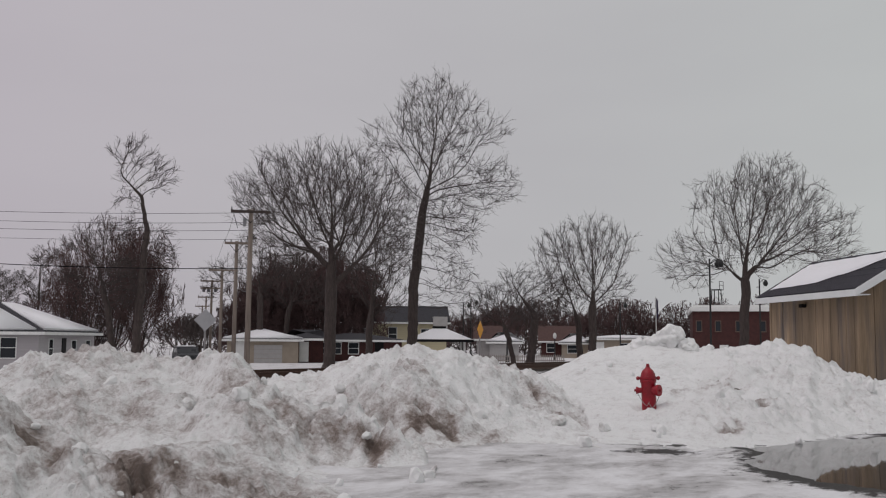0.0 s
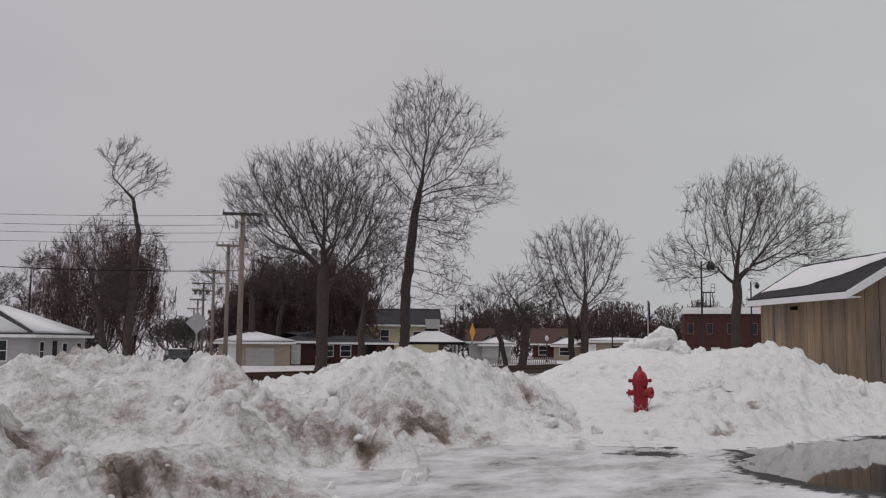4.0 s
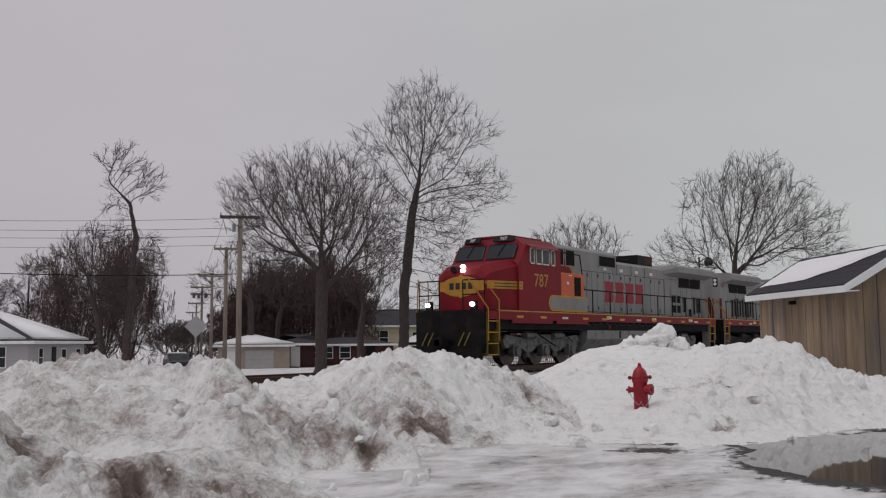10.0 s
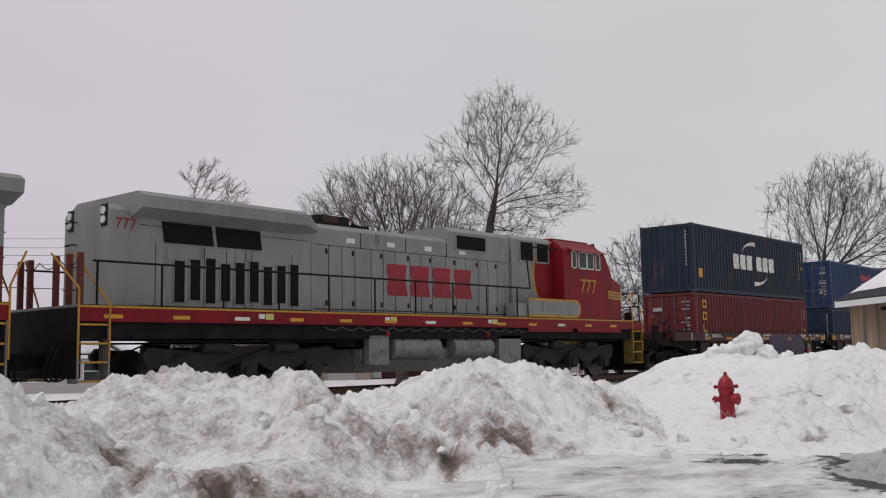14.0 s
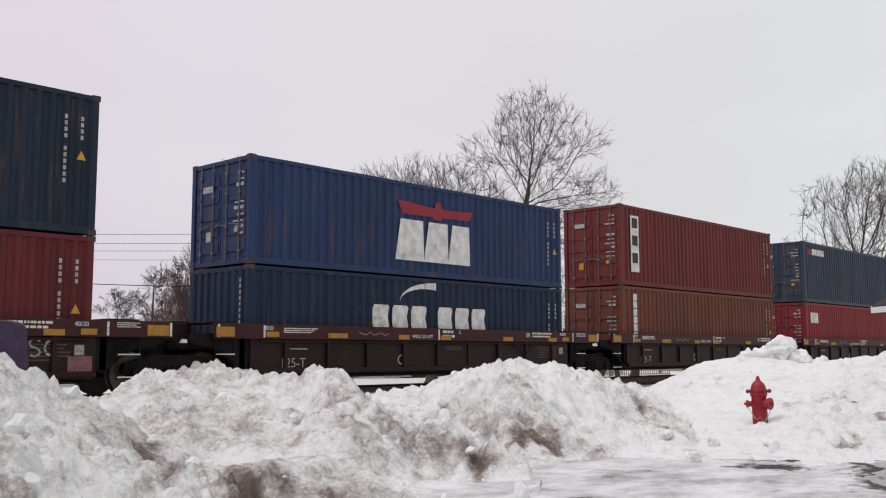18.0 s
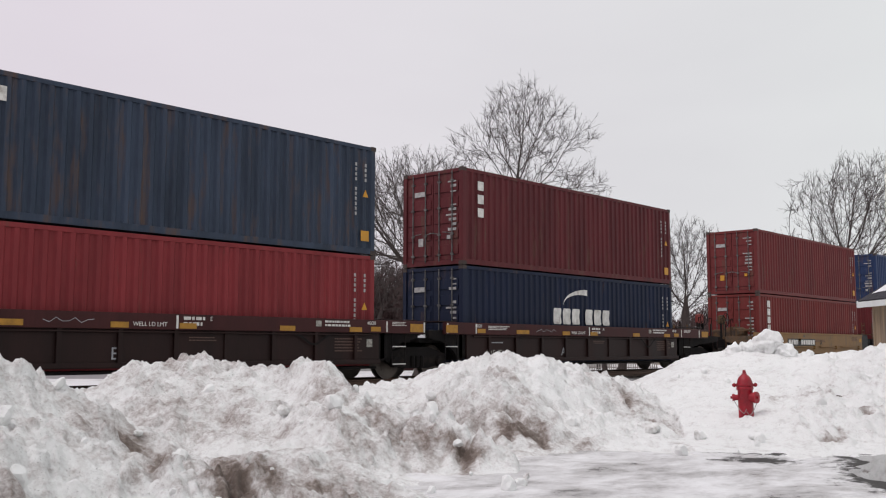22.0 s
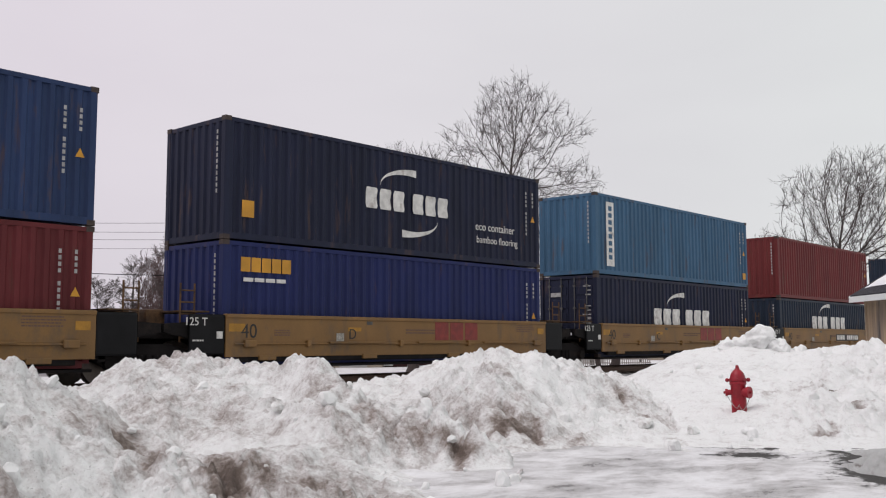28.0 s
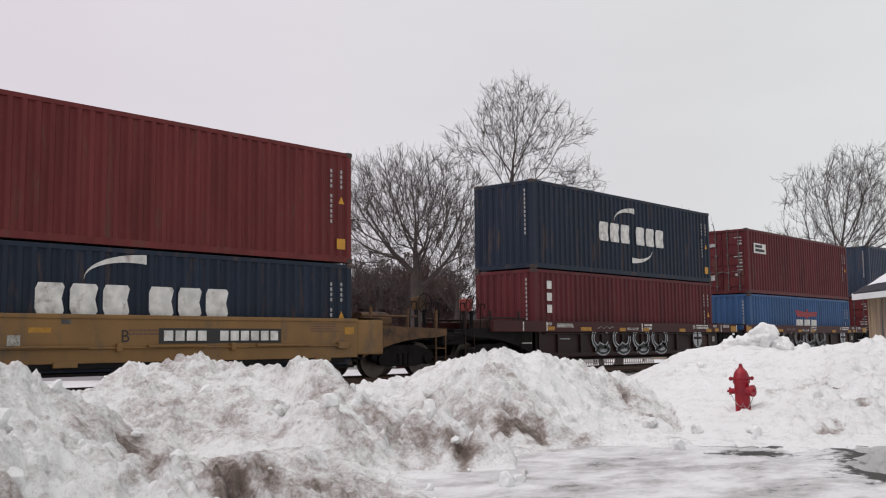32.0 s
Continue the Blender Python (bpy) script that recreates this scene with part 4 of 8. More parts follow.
def grow_tree(bearing, d, radius, stem, blobs, label, seed, step=0.42, points=1100, reach=3.0, twigs=1.7, twig_len=0.9, tip=0.0115, power=2.05, up=0.12):
    """A bare tree grown from its stem (offset across, height) into the room of its crown, given as round masses (across, height, half width, half height)."""
    rng = random.Random(seed)
    nr = np.random.RandomState(seed)
    b = radians(bearing)
    across, deep = np.array((math.cos(b), -math.sin(b), 0)), np.array((math.sin(b), math.cos(b), 0))
    at = spot(bearing, d)
    t = holder("tree", Matrix.Translation(at - Vector((0, 0, 0.1))), label, "tree", "bare trees")
    vol = np.array([m[2] * m[2] * m[3] for m in blobs]) ** 0.8
    goals = []
    for (u, z, w, h), share in zip(blobs, vol / vol.sum()):
        n = max(30, int(1.7 * points * share))
        v = nr.normal(size=(n, 3))
        v /= np.linalg.norm(v, axis=1)[:, None]
        v *= (nr.rand(n) ** 0.42 * (0.86 + 0.2 * nr.rand(n)))[:, None]
        goals.append(np.outer(u + v[:, 0] * w, across) + np.outer(v[:, 1] * w * 0.95 + 0.25 * u * (nr.rand() - 0.5), deep) + np.outer(z + v[:, 2] * h, (0, 0, 1)))
    goals = np.concatenate(goals)
    pos, par = [], []
    for (u0, z0), (u1, z1) in zip(stem, stem[1:]):
        n = max(1, int(math.hypot(u1 - u0, z1 - z0) / step))
        for i in range(n):
            f = i / n
            pos.append(across * (u0 + (u1 - u0) * f + rng.gauss(0, 0.025)) + deep * rng.gauss(0, 0.03) + np.array((0, 0, z0 + (z1 - z0) * f)))
            par.append(len(pos) - 2)
    fork = np.array(pos[-1]) - np.array((0, 0, 1.5))
    alive = np.ones(len(goals), bool)
    near = np.full(len(goals), 1e9)
    owner = np.zeros(len(goals), int)
    done = 0
    born = {}
    for it in range(90):
        if done == len(pos):
            break
        P = np.array(pos)
        dist = np.linalg.norm(goals[:, None] - P[None, done:], axis=2)
        j = dist.argmin(1)
        dm = dist[np.arange(len(goals)), j]
        better = dm < near
        near = np.where(better, dm, near)
        owner = np.where(better, j + done, owner)
        done = len(pos)
        alive &= near > step * 1.25
        live = alive & (near < (reach if it > 4 else 30))
        if not live.any():
            if not alive.any() or it > 70:
                break
            live = alive & (near <= near[alive].min() + 0.4)
        pull = {}
        for g in np.nonzero(live)[0]:
            o = owner[g]
            q = goals[g] - P[o]
            pull.setdefault(o, np.zeros(3))
            pull[o] += q / np.linalg.norm(q)
        for o, q in pull.items():
            q = q / (np.linalg.norm(q) + 1e-6) + nr.normal(size=3) * 0.09
            k = par[o]
            if k >= 0:
                q = q + (P[o] - P[k]) / (np.linalg.norm(P[o] - P[k]) + 1e-6) * 0.6
            out_ = P[o] - fork
            q = q + out_ / (np.linalg.norm(out_) + 0.6) * 0.55
            q[2] += up
            q = q / (np.linalg.norm(q) + 1e-6)
            new_p = P[o] + q * step
            if any(np.linalg.norm(new_p - pos[k]) < 0.45 * step for k in born.get(o, ())):
                alive[owner == o] = False
                continue
            born.setdefault(o, []).append(len(pos))
            pos.append(new_p)
            par.append(o)
    n = len(pos)
    kids = [[] for _ in range(n)]
    for i in range(n):
        if par[i] >= 0:
            kids[par[i]].append(i)
    mass = np.zeros(n)
    for i in range(n - 1, -1, -1):
        mass[i] = sum(mass[k] for k in kids[i]) if kids[i] else tip ** power
    rad = mass ** (1 / power)
    top = rad[0]
    rad = np.where(rad > 0.06, 0.06 + (rad - 0.06) * (radius - 0.06) / max(0.01, top - 0.06), rad)
    rad[0] *= 1.3
    crest = max(m[1] + m[3] for m in blobs) - 0.55
    lift = crest / np.percentile([p[2] for p in pos], 99.7)
    V = [Vector((p[0], p[1], p[2] * lift)) for p in pos]
    chains, todo = [], [(0, None)]
    while todo:
        i, start = todo.pop()
        pts, rr = ([V[start]], [min(rad[start], rad[i] * 1.15)]) if start is not None else ([], [])
        while True:
            pts.append(V[i])
            rr.append(rad[i])
            if not kids[i]:
                break
            ks = sorted(kids[i], key=lambda k: -rad[k])
            todo += [(k, i) for k in ks[1:]]
            i = ks[0]
        chains.append((pts, rr))
    tube_part("trunk", chains[:1], BARK, t, 9)
    rest = sorted(chains[1:], key=lambda c: -c[1][0] * len(c[0]))
    for c in rest[:12]:
        tube_part("limb", [c], BARK, t, 6)
    tube_part("branchwork", rest[12:], TWIG, t, 4)["kind"] = "stuff"
    fine = []
    heart = Vector(fork)

    def scatter():
        return Vector((rng.gauss(0, 1), rng.gauss(0, 1), rng.gauss(0, 1))).normalized()
    for pts, rr in chains:
        for i in range(1, len(pts)):
            last = i == len(pts) - 1
            if rr[i] > 0.055 or (not last and rng.random() > twigs / 2):
                continue
            way = (pts[i] - pts[i - 1]).normalized()
            out_ = (pts[i] - heart).normalized()
            for k in range(3 if last else 1):
                # a shoot that bends gently outwards, with side twigs
                q = (way * 0.8 + scatter() * (0.4 if last else 0.85) + out_ * 0.3 + Vector((0, 0, 0.12))).normalized()
                ll = twig_len * rng.uniform(0.7, 1.6)
                line = [pts[i].copy()]
                for j in range(3):
                    q = (q + scatter() * 0.2 + Vector((0, 0, 0.07))).normalized()
                    line.append(line[-1] + q * ll / 3)
                fine.append((line, [0.015, 0.012, 0.009, 0.005]))
                for j in range(rng.randint(3, 5)):
                    f = rng.uniform(0.3, 2.9)
                    w = line[int(f)].lerp(line[int(f) + 1], f % 1)
                    d2 = ((line[int(f) + 1] - line[int(f)]).normalized() * 0.8 + scatter() * 0.7).normalized()
                    fine.append(([w, w + d2 * ll * rng.uniform(0.22, 0.48)], [0.009, 0.005]))
    tagged(tube_part("crown", fine, TWIG, t, 3), "crown of fine bare twigs", kind="stuff")
    return t


def make_trees():
    grow_tree(51.15, 75, 0.4, [(0, 0), (0.1, 6), (0.7, 12), (1.2, 14.5)], [(1.7, 18.4, 3.7, 4.4), (5.6, 14.2, 2.7, 1.9), (1.9, 11.5, 3.2, 3.3), (3.3, 7.0, 1.8, 2.6), (-1.9, 17.4, 2.0, 1.8), (5.4, 18.2, 1.8, 1.5), (-0.6, 9.5, 2.0, 2.4)], "tall bare tree with a straight trunk and drooping side limbs", 11, points=1000, reach=4)
    grow_tree(46.3, 70, 0.43, [(0, 0), (0.05, 5.2)], [(-0.7, 12.3, 6.2, 3.9), (2.9, 8.7, 3.0, 2.8), (-3.2, 9.3, 2.6, 2.2), (-4.4, 12.3, 2.4, 2.2), (3.6, 12.4, 2.4, 2.4)], "broad round-crowned bare tree with forked limbs", 5, points=1700, up=0.05, reach=3.4, tip=0.015)
    grow_tree(48.6, 84, 0.3, [(0, 0), (0.1, 4)], [(0, 9.5, 3.4, 5.0), (1.6, 6.5, 2.6, 3)], "bare tree with rising limbs behind the round tree", 31, points=600, up=0.3, twig_len=0.6)
    grow_tree(35.3, 65, 0.27, [(0, 0), (0.4, 8.4), (0.54, 9.4), (0.1, 11.8), (-0.3, 12.2), (-1.1, 13.1), (-1.4, 13.9)], [(-0.6, 14.2, 1.3, 1.1), (0.9, 13.1, 1.2, 1.1), (-0.9, 9.7, 1.1, 0.9), (1.3, 8.4, 0.8, 1.5), (-0.6, 11.7, 0.9, 0.6), (-0.7, 6.5, 1.2, 1.2)], "tall thin bare tree with a crooked top", 8, step=0.3, points=420, reach=2.2, twigs=1.5, twig_len=0.65)
    grow_tree(34.3, 66, 0.22, [(0, 0), (-0.4, 3), (-0.7, 5), (-1.2, 7), (-1.6, 7.9)], [(-1.9, 8.4, 1.2, 1.3), (-0.4, 7.2, 1.4, 0.9), (-1.8, 6.0, 1.4, 1.2), (0.4, 5.4, 1.6, 1.4)], "small crooked bare tree", 18, step=0.32, points=420, twigs=1.5, twig_len=0.65)
    make_tree(30.2, 105, 11.8, 0.2, 0.15, 4.2, 14, (0, 8, 6, 4), 21, "distant pale bare tree", rise=0.2, wild=0.12)
    make_tree(28.2, 108, 9.5, 0.2, 0.15, 3.6, 12, (0, 8, 6, 4), 22, "distant pale bare tree", rise=0.2, wild=0.12)
    grow_tree(42.2, 95, 0.3, [(0, 0), (0.1, 4)], [(0, 9.6, 2.6, 3.0), (-3.2, 8, 2.2, 2.0), (2.8, 9.6, 2.4, 2.5)], "bare spreading tree behind the power poles", 23, points=650, step=0.5, twig_len=0.8)
    grow_tree(43.8, 100, 0.25, [(0, 0), (0, 3.6)], [(0, 8.4, 3.4, 3.0), (2.4, 7.4, 2.4, 2.4)], "bare spreading tree behind the power poles", 24, points=500, step=0.5, twig_len=0.8)
    grow_tree(58.15, 80, 0.34, [(0, 0), (0.4, 4.0), (0.2, 4.7), (-0.9, 6.2), (-1.6, 7.6)], [(-1.2, 7.0, 1.5, 1.2), (1.5, 6.3, 1.5, 1.9), (0.2, 4.6, 2.0, 1.2)], "leaning bare tree with a broken limb", 25, step=0.36, points=420)
    grow_tree(57.2, 84, 0.22, [(0, 0), (-0.4, 2.2), (-1.0, 3.8)], [(-1.8, 5.2, 1.9, 1.7), (0.3, 5.0, 1.6, 1.5), (-2.9, 4.2, 1.4, 1.4)], "low bare tree with arching limbs", 26, step=0.36, points=420)
    grow_tree(61.8, 80, 0.32, [(0, 0), (0, 5.2)], [(0.1, 9.5, 3.5, 2.6), (0.2, 6.4, 2.9, 1.9)], "bare tree with dense upright limbs", 27, points=900, up=0.25, twig_len=0.65)
    grow_tree(61.1, 82, 0.26, [(0, 0), (-0.2, 3.4)], [(-2.2, 8.8, 1.9, 2.4), (-1.2, 5.2, 1.9, 2.0)], "bare tree with dense upright limbs", 28, points=500, up=0.25, twig_len=0.65)
    grow_tree(70.3, 78, 0.36, [(0, 0), (0.05, 3.6)], [(1.4, 12.6, 4.2, 3.2), (4.8, 9.8, 3.4, 2.6), (-3.5, 7.7, 2.5, 2.1), (0.6, 9.0, 3.4, 2.8), (6.2, 8.2, 1.8, 1.6), (-1.8, 12.4, 2.0, 2.2)], "wide-crowned bare tree beside the brick building", 29, points=1300, reach=3.4)
    # brown thickets of twigs
    rng = random.Random(3)
    for b, d, h, w in ((31.6, 100, 9.5, 4.6), (32.8, 96, 13.0, 5.2), (34.2, 98, 15.0, 5.6), (35.5, 102, 13.6, 4.6), (42.0, 112, 9.5, 5.0), (43.2, 116, 12.5, 5.6), (44.6, 114, 14.0, 5.8), (46.0, 112, 13.0, 5.6), (47.4, 116, 12.0, 5.4), (48.8, 135, 9.5, 4.6)):
        make_tree(b, d, h, 0.14, 0.08, w, 18, (0, 8, 7, 5) if b < 38 else (0, 9, 9, 6), int(b * 10), "dense reddish-brown bare thicket", style="vase", rise=-0.03, wild=0.18, twig=TWIG_RED, crown_min=0.014 if b < 38 else 0.024)
    for k in range(32):
        b = 53.2 + k * 0.56 + rng.random() * 0.5
        make_tree(b, 150 + 25 * rng.random(), rng.uniform(6.0, 10.0), 0.16, 0.1, 4.2, 11, (0, 9, 7), int(b * 7), "distant bare tree on the skyline", style="vase", rise=-0.02, wild=0.17, twig=TWIG_RED, crown_min=0.04)
    for k in range(5):
        b = 37.6 + k * 0.42
        make_tree(b, 135 + 20 * rng.random(), rng.uniform(5, 7), 0.16, 0.12, 3.8, 9, (0, 8, 6), int(b * 7), "distant bare tree down the street", style="vase", wild=0.17, crown_min=0.035)


make_trees()


# ---------------------------------------------------------------- houses
SIDING_GREY = surface("pale_grey_siding", (0.42, 0.4, 0.41), rough=0.7, vary=0.08, scale=1, bump=0.3, grain=6, stretch=(0.1, 0.1, 6))
SIDING_CREAM = surface("cream_siding", (0.5, 0.45, 0.3), rough=0.7, vary=0.08, stretch=(0.1, 0.1, 6), grain=6)
SIDING_TAN = surface("tan_siding", (0.34, 0.29, 0.23), rough=0.7, vary=0.1)
SIDING_WHITE = surface("white_siding", (0.42, 0.41, 0.4), rough=0.7, vary=0.08)
BRICK = surface("dark_red_brick", (0.06, 0.022, 0.02), rough=0.85, vary=0.3, scale=2.5, bump=0.4, grain=14)
ROOF_DARK = surface("dark_roof_shingles", (0.035, 0.034, 0.04), rough=0.9, vary=0.3, scale=5, bump=0.5)
ROOF_BROWN = surface("brown_roof_shingles", (0.08, 0.045, 0.04), rough=0.9, vary=0.3, scale=5)


def make_house(at, turn, wide, deep, eave, rise, wall, roof, label, hip=False, snow=True, openings=(), over=0.45, name="house", category="house"):
    """Local x along the front, y into the house, z from the ground; the front faces -y."""
    h = holder(name, pose(at.x, at.y, at.z, 0, 0, turn), label, category, "houses across the track")
    part("wall", boxes((0, wide, 0, 0.2, -0.3, eave), (0, wide, deep - 0.2, deep, -0.3, eave), (0, 0.2, 0.2, deep - 0.2, -0.3, eave), (wide - 0.2, wide, 0.2, deep - 0.2, -0.3, eave)), wall, h)
    inset = deep / 2 + over if hip else -0.01
    x0, x1, y0, y1, ym = -over, wide + over, -over, deep + over, deep / 2
    ze, zr = eave + 0.02, eave + rise
    if not hip:
        bm = bmesh.new()
        prism(bm, [(0.0, eave), (deep, eave), (ym, eave + rise * (1 - over / (ym + over)) - 0.12)], 0.0, 0.2, axis="x")
        prism(bm, [(0.0, eave), (deep, eave), (ym, eave + rise * (1 - over / (ym + over)) - 0.12)], wide - 0.2, wide, axis="x")
        part("gable", bm, wall, h)

    def slope_mesh(lift, shrink, thick):
        bm = bmesh.new()
        a = [Vector((x0 + shrink, y0 + shrink, ze + lift)), Vector((x1 - shrink, y0 + shrink, ze + lift)), Vector((x1 - shrink, y1 - shrink, ze + lift)), Vector((x0 + shrink, y1 - shrink, ze + lift))]
        r0, r1 = Vector((x0 + inset + shrink * 0.5, ym, zr + lift)), Vector((x1 - inset - shrink * 0.5, ym, zr + lift))
        lo = [bm.verts.new(v) for v in a]
        top = [bm.verts.new(r0), bm.verts.new(r1)]
        bm.faces.new((lo[0], lo[1], top[1], top[0]))
        bm.faces.new((lo[2], lo[3], top[0], top[1]))
        bm.faces.new((lo[1], lo[2], top[1]))
        bm.faces.new((lo[3], lo[0], top[0]))
        dn = [bm.verts.new(v.co - Vector((0, 0, thick))) for v in lo]
        for i in range(4):
            bm.faces.new((dn[i], dn[(i + 1) % 4], lo[(i + 1) % 4], lo[i]))
        bm.faces.new(dn[::-1])
        return bm
    part("roof", slope_mesh(0, 0, 0.14), roof, h)
    part("fascia", boxes((x0 - 0.02, x1 + 0.02, y0 - 0.03, y0, ze - 0.2, ze + 0.01), (x0 - 0.03, x0, y0, y1, ze - 0.2, ze + 0.01), (x1, x1 + 0.03, y0, y1, ze - 0.2, ze + 0.01)), WHITE_TRIM, h)
    if snow:
        back = snow if isinstance(snow, float) else 0.12
        eaves = [Vector((x0, y0, ze)), Vector((x1, y0, ze)), Vector((x1, y1, ze)), Vector((x0, y1, ze))]
        ends = [Vector((x0 + inset, ym, zr)), Vector((x1 - inset, ym, zr))]
        sheets = [(eaves[0], eaves[1], ends[1], ends[0]), (eaves[2], eaves[3], ends[0], ends[1])]
        if hip:
            sheets += [(eaves[1], eaves[2], ends[1]), (eaves[3], eaves[0], ends[0])]
        for sheet in sheets:
            # each slope keeps its own slab, drawn back from ridge and hips
            mid = sum(sheet, Vector()) / len(sheet)
            flat = [p + (mid - p) * min(0.45, back * 1.5 / (mid - p).length) for p in sheet]
            bm = bmesh.new()
            lo = [bm.verts.new(p + Vector((0, 0, 0.01))) for p in flat]
            hi = [bm.verts.new(p + Vector((0, 0, 0.17))) for p in flat]
            k = len(flat)
            for i in range(k):
                bm.faces.new((lo[i], lo[(i + 1) % k], hi[(i + 1) % k], hi[i]))
            bm.faces.new(hi)
            bm.faces.new(lo[::-1])
            bmesh.ops.bevel(bm, geom=[e for e in bm.edges], offset=0.04, segments=2, affect="EDGES")
            part("roof_snow", bm, ROOF_SNOW, h, "smooth roof snow", smooth=True)
    for face, u, z0, w, hh, kind in openings:
        m = {"front": pose(u, -0.0, z0), "right": pose(wide, u, z0, 0, 0, 90), "left": pose(0, u, z0, 0, 0, -90)}[face]
        if kind == "window":
            win = part("window", boxes((-0.07, w + 0.07, -0.05, 0.02, -0.07, 0.0), (-0.07, w + 0.07, -0.05, 0.02, hh, hh + 0.07), (-0.07, 0, -0.05, 0.02, 0, hh), (w, w + 0.07, -0.05, 0.02, 0, hh), (0, w, -0.035, 0.02, hh * 0.48, hh * 0.52)), WHITE_TRIM, h)
            win.matrix_basis = m
            part("pane", boxes((0, w, -0.02, 0.0, 0, hh)), GLASS, win)
        elif kind == "garage":
            door = part("garage_door", boxes(*[(0, w, -0.05, 0.0, hh * k / 4 + 0.01, hh * (k + 1) / 4 - 0.01) for k in range(4)]), SIDING_WHITE, h)
            door.matrix_basis = m
        else:
            door = part("door", boxes((0, w, -0.05, 0.0, 0, hh), bevel=0.01), BLACK if kind == "dark" else WHITE_TRIM, h)
            door.matrix_basis = m
    return h


def make_houses():
    p = spot(30.3, 72)
    make_house(p, 42, 14.0, 10.0, 2.6, 2.3, SIDING_GREY, ROOF_DARK, "low grey-sided house with a snow-covered hip roof", hip=True, snow=0.42,
               openings=[("left", 2.5, 0.85, 1.0, 1.35, "window"), ("left", 6.4, 0.85, 1.2, 1.35, "window"), ("front", 2.2, 0.8, 0.9, 1.3, "window"), ("front", 5.2, 0.2, 1.0, 2.0, "dark"), ("front", 7.6, 0.7, 1.2, 1.3, "window"), ("front", 11.5, 0.8, 1.2, 1.2, "window")], over=0.55)
    p = spot(33.5, 100)
    make_house(p, 50, 9, 7, 2.3, 1.3, SIDING_GREY, ROOF_DARK, "small dark house with patchy roof snow", hip=True, snow=0.5)
    p = spot(40.4, 92)
    make_house(p, -40.4, 6.6, 7, 2.2, 0.95, SIDING_TAN, ROOF_DARK, "small tan garage with a white door and snowy roof", hip=True, openings=[("front", 0.5, 0.1, 1.5, 1.9, "white"), ("front", 2.5, 0.0, 2.6, 1.7, "garage")])
    p = spot(44.0, 94)
    hs = make_house(p, -44.0, 3.2, 6, 2.3, 0.9, BRICK, ROOF_DARK, "low brick house front with white porch posts", hip=True, snow=False, openings=[("front", 0.9, 0.1, 0.9, 1.9, "white")], over=0.9)
    for x in (-0.7, 0.6, 3.4):
        part("porch_post", boxes((x, x + 0.16, -0.8, -0.64, -0.3, 2.3)), WHITE_TRIM, hs)
    p = spot(45.2, 100)
    make_house(p, -45.2, 9.4, 7, 2.2, 0.7, BRICK, ROOF_DARK, "low red brick house with white window frames", hip=True, snow=False, openings=[("front", 0.6, 0.8, 1.0, 1.1, "window"), ("front", 2.1, 0.8, 1.0, 1.1, "window"), ("front", 3.9, 0.8, 1.0, 1.1, "window"), ("front", 6.6, 0.1, 0.9, 1.9, "dark")])
    p = spot(48.7, 122)
    hs = make_house(p, -48.7, 9.6, 8, 4.45, 2.2, SIDING_CREAM, ROOF_DARK, "two-storey cream house with a dark gable roof", snow=False, openings=[("front", 2.3, 2.1, 1.0, 1.7, "window"), ("front", 6.4, 2.1, 1.0, 1.5, "window"), ("front", 2.3, 0.1, 1.0, 1.5, "window")])
    part("dormer", boxes((7.9, 9.7, -0.6, 3.0, 3.6, 5.2), bevel=0.03), SIDING_WHITE, hs)
    part("ridge_snow", boxes((0.2, 2.6, 3.75, 4.25, 6.62, 6.74), (4.2, 8.6, 3.75, 4.25, 6.62, 6.74), bevel=0.05), ROOF_SNOW, hs)
    p = spot(51.35, 84)
    g = holder("park_shelter", pose(p.x, p.y, p.z, 0, 0, -50), "open park shelter with a thick snow-covered hip roof", "shelter")
    bm = bmesh.new()
    w, dd = 4.4, 4.4
    a = [bm.verts.new(v) for v in ((-0.6, -0.6, 2.25), (w + 0.6, -0.6, 2.25), (w + 0.6, dd + 0.6, 2.25), (-0.6, dd + 0.6, 2.25), (w / 2 - 0.4, dd / 2, 3.3), (w / 2 + 0.4, dd / 2, 3.3))]
    for f in ((0, 1, 5, 4), (1, 2, 5), (2, 3, 4, 5), (3, 0, 4), (3, 2, 1, 0)):
        bm.faces.new([a[i] for i in f])
    part("roof_snow", bm, ROOF_SNOW, g)
    part("fascia", boxes((-0.66, w + 0.66, -0.66, dd + 0.66, 2.02, 2.24)), BLACK, g)
    part("cap", boxes((w / 2 - 0.6, w / 2 + 0.6, dd / 2 - 0.3, dd / 2 + 0.3, 3.22, 3.42), bevel=0.05), BLACK, g)
    for x in (0.0, w - 0.18):
        for y in (0.0, dd - 0.18):
            part("post", boxes((x, x + 0.18, y, y + 0.18, -0.2, 2.05)), WHITE_TRIM, g)
    part("bench", boxes((w - 1.8, w - 0.4, 0.5, 1.0, 0.4, 1.1), bevel=0.03), BLACK, g)
    p = spot(55.0, 112)
    make_house(p, -55.0, 2.6, 6, 2.4, 1.6, SIDING_WHITE, ROOF_BROWN, "narrow white gabled house end", openings=[], snow=False)
    p = spot(55.8, 108)
    make_house(p, -55.8, 3.2, 5, 2.1, 1.0, SIDING_WHITE, ROOF_DARK, "small white garage with snow on its roof", hip=True, openings=[("front", 0.4, 0.0, 2.3, 1.8, "garage")])
    p = spot(58.8, 135)
    make_house(p, -58.8, 5.2, 7, 2.2, 2.2, BRICK, ROOF_BROWN, "red house with a steep brown roof", snow=False, openings=[("front", 0.8, 0.7, 1.0, 1.2, "window"), ("front", 3.2, 0.7, 1.0, 1.2, "window")])
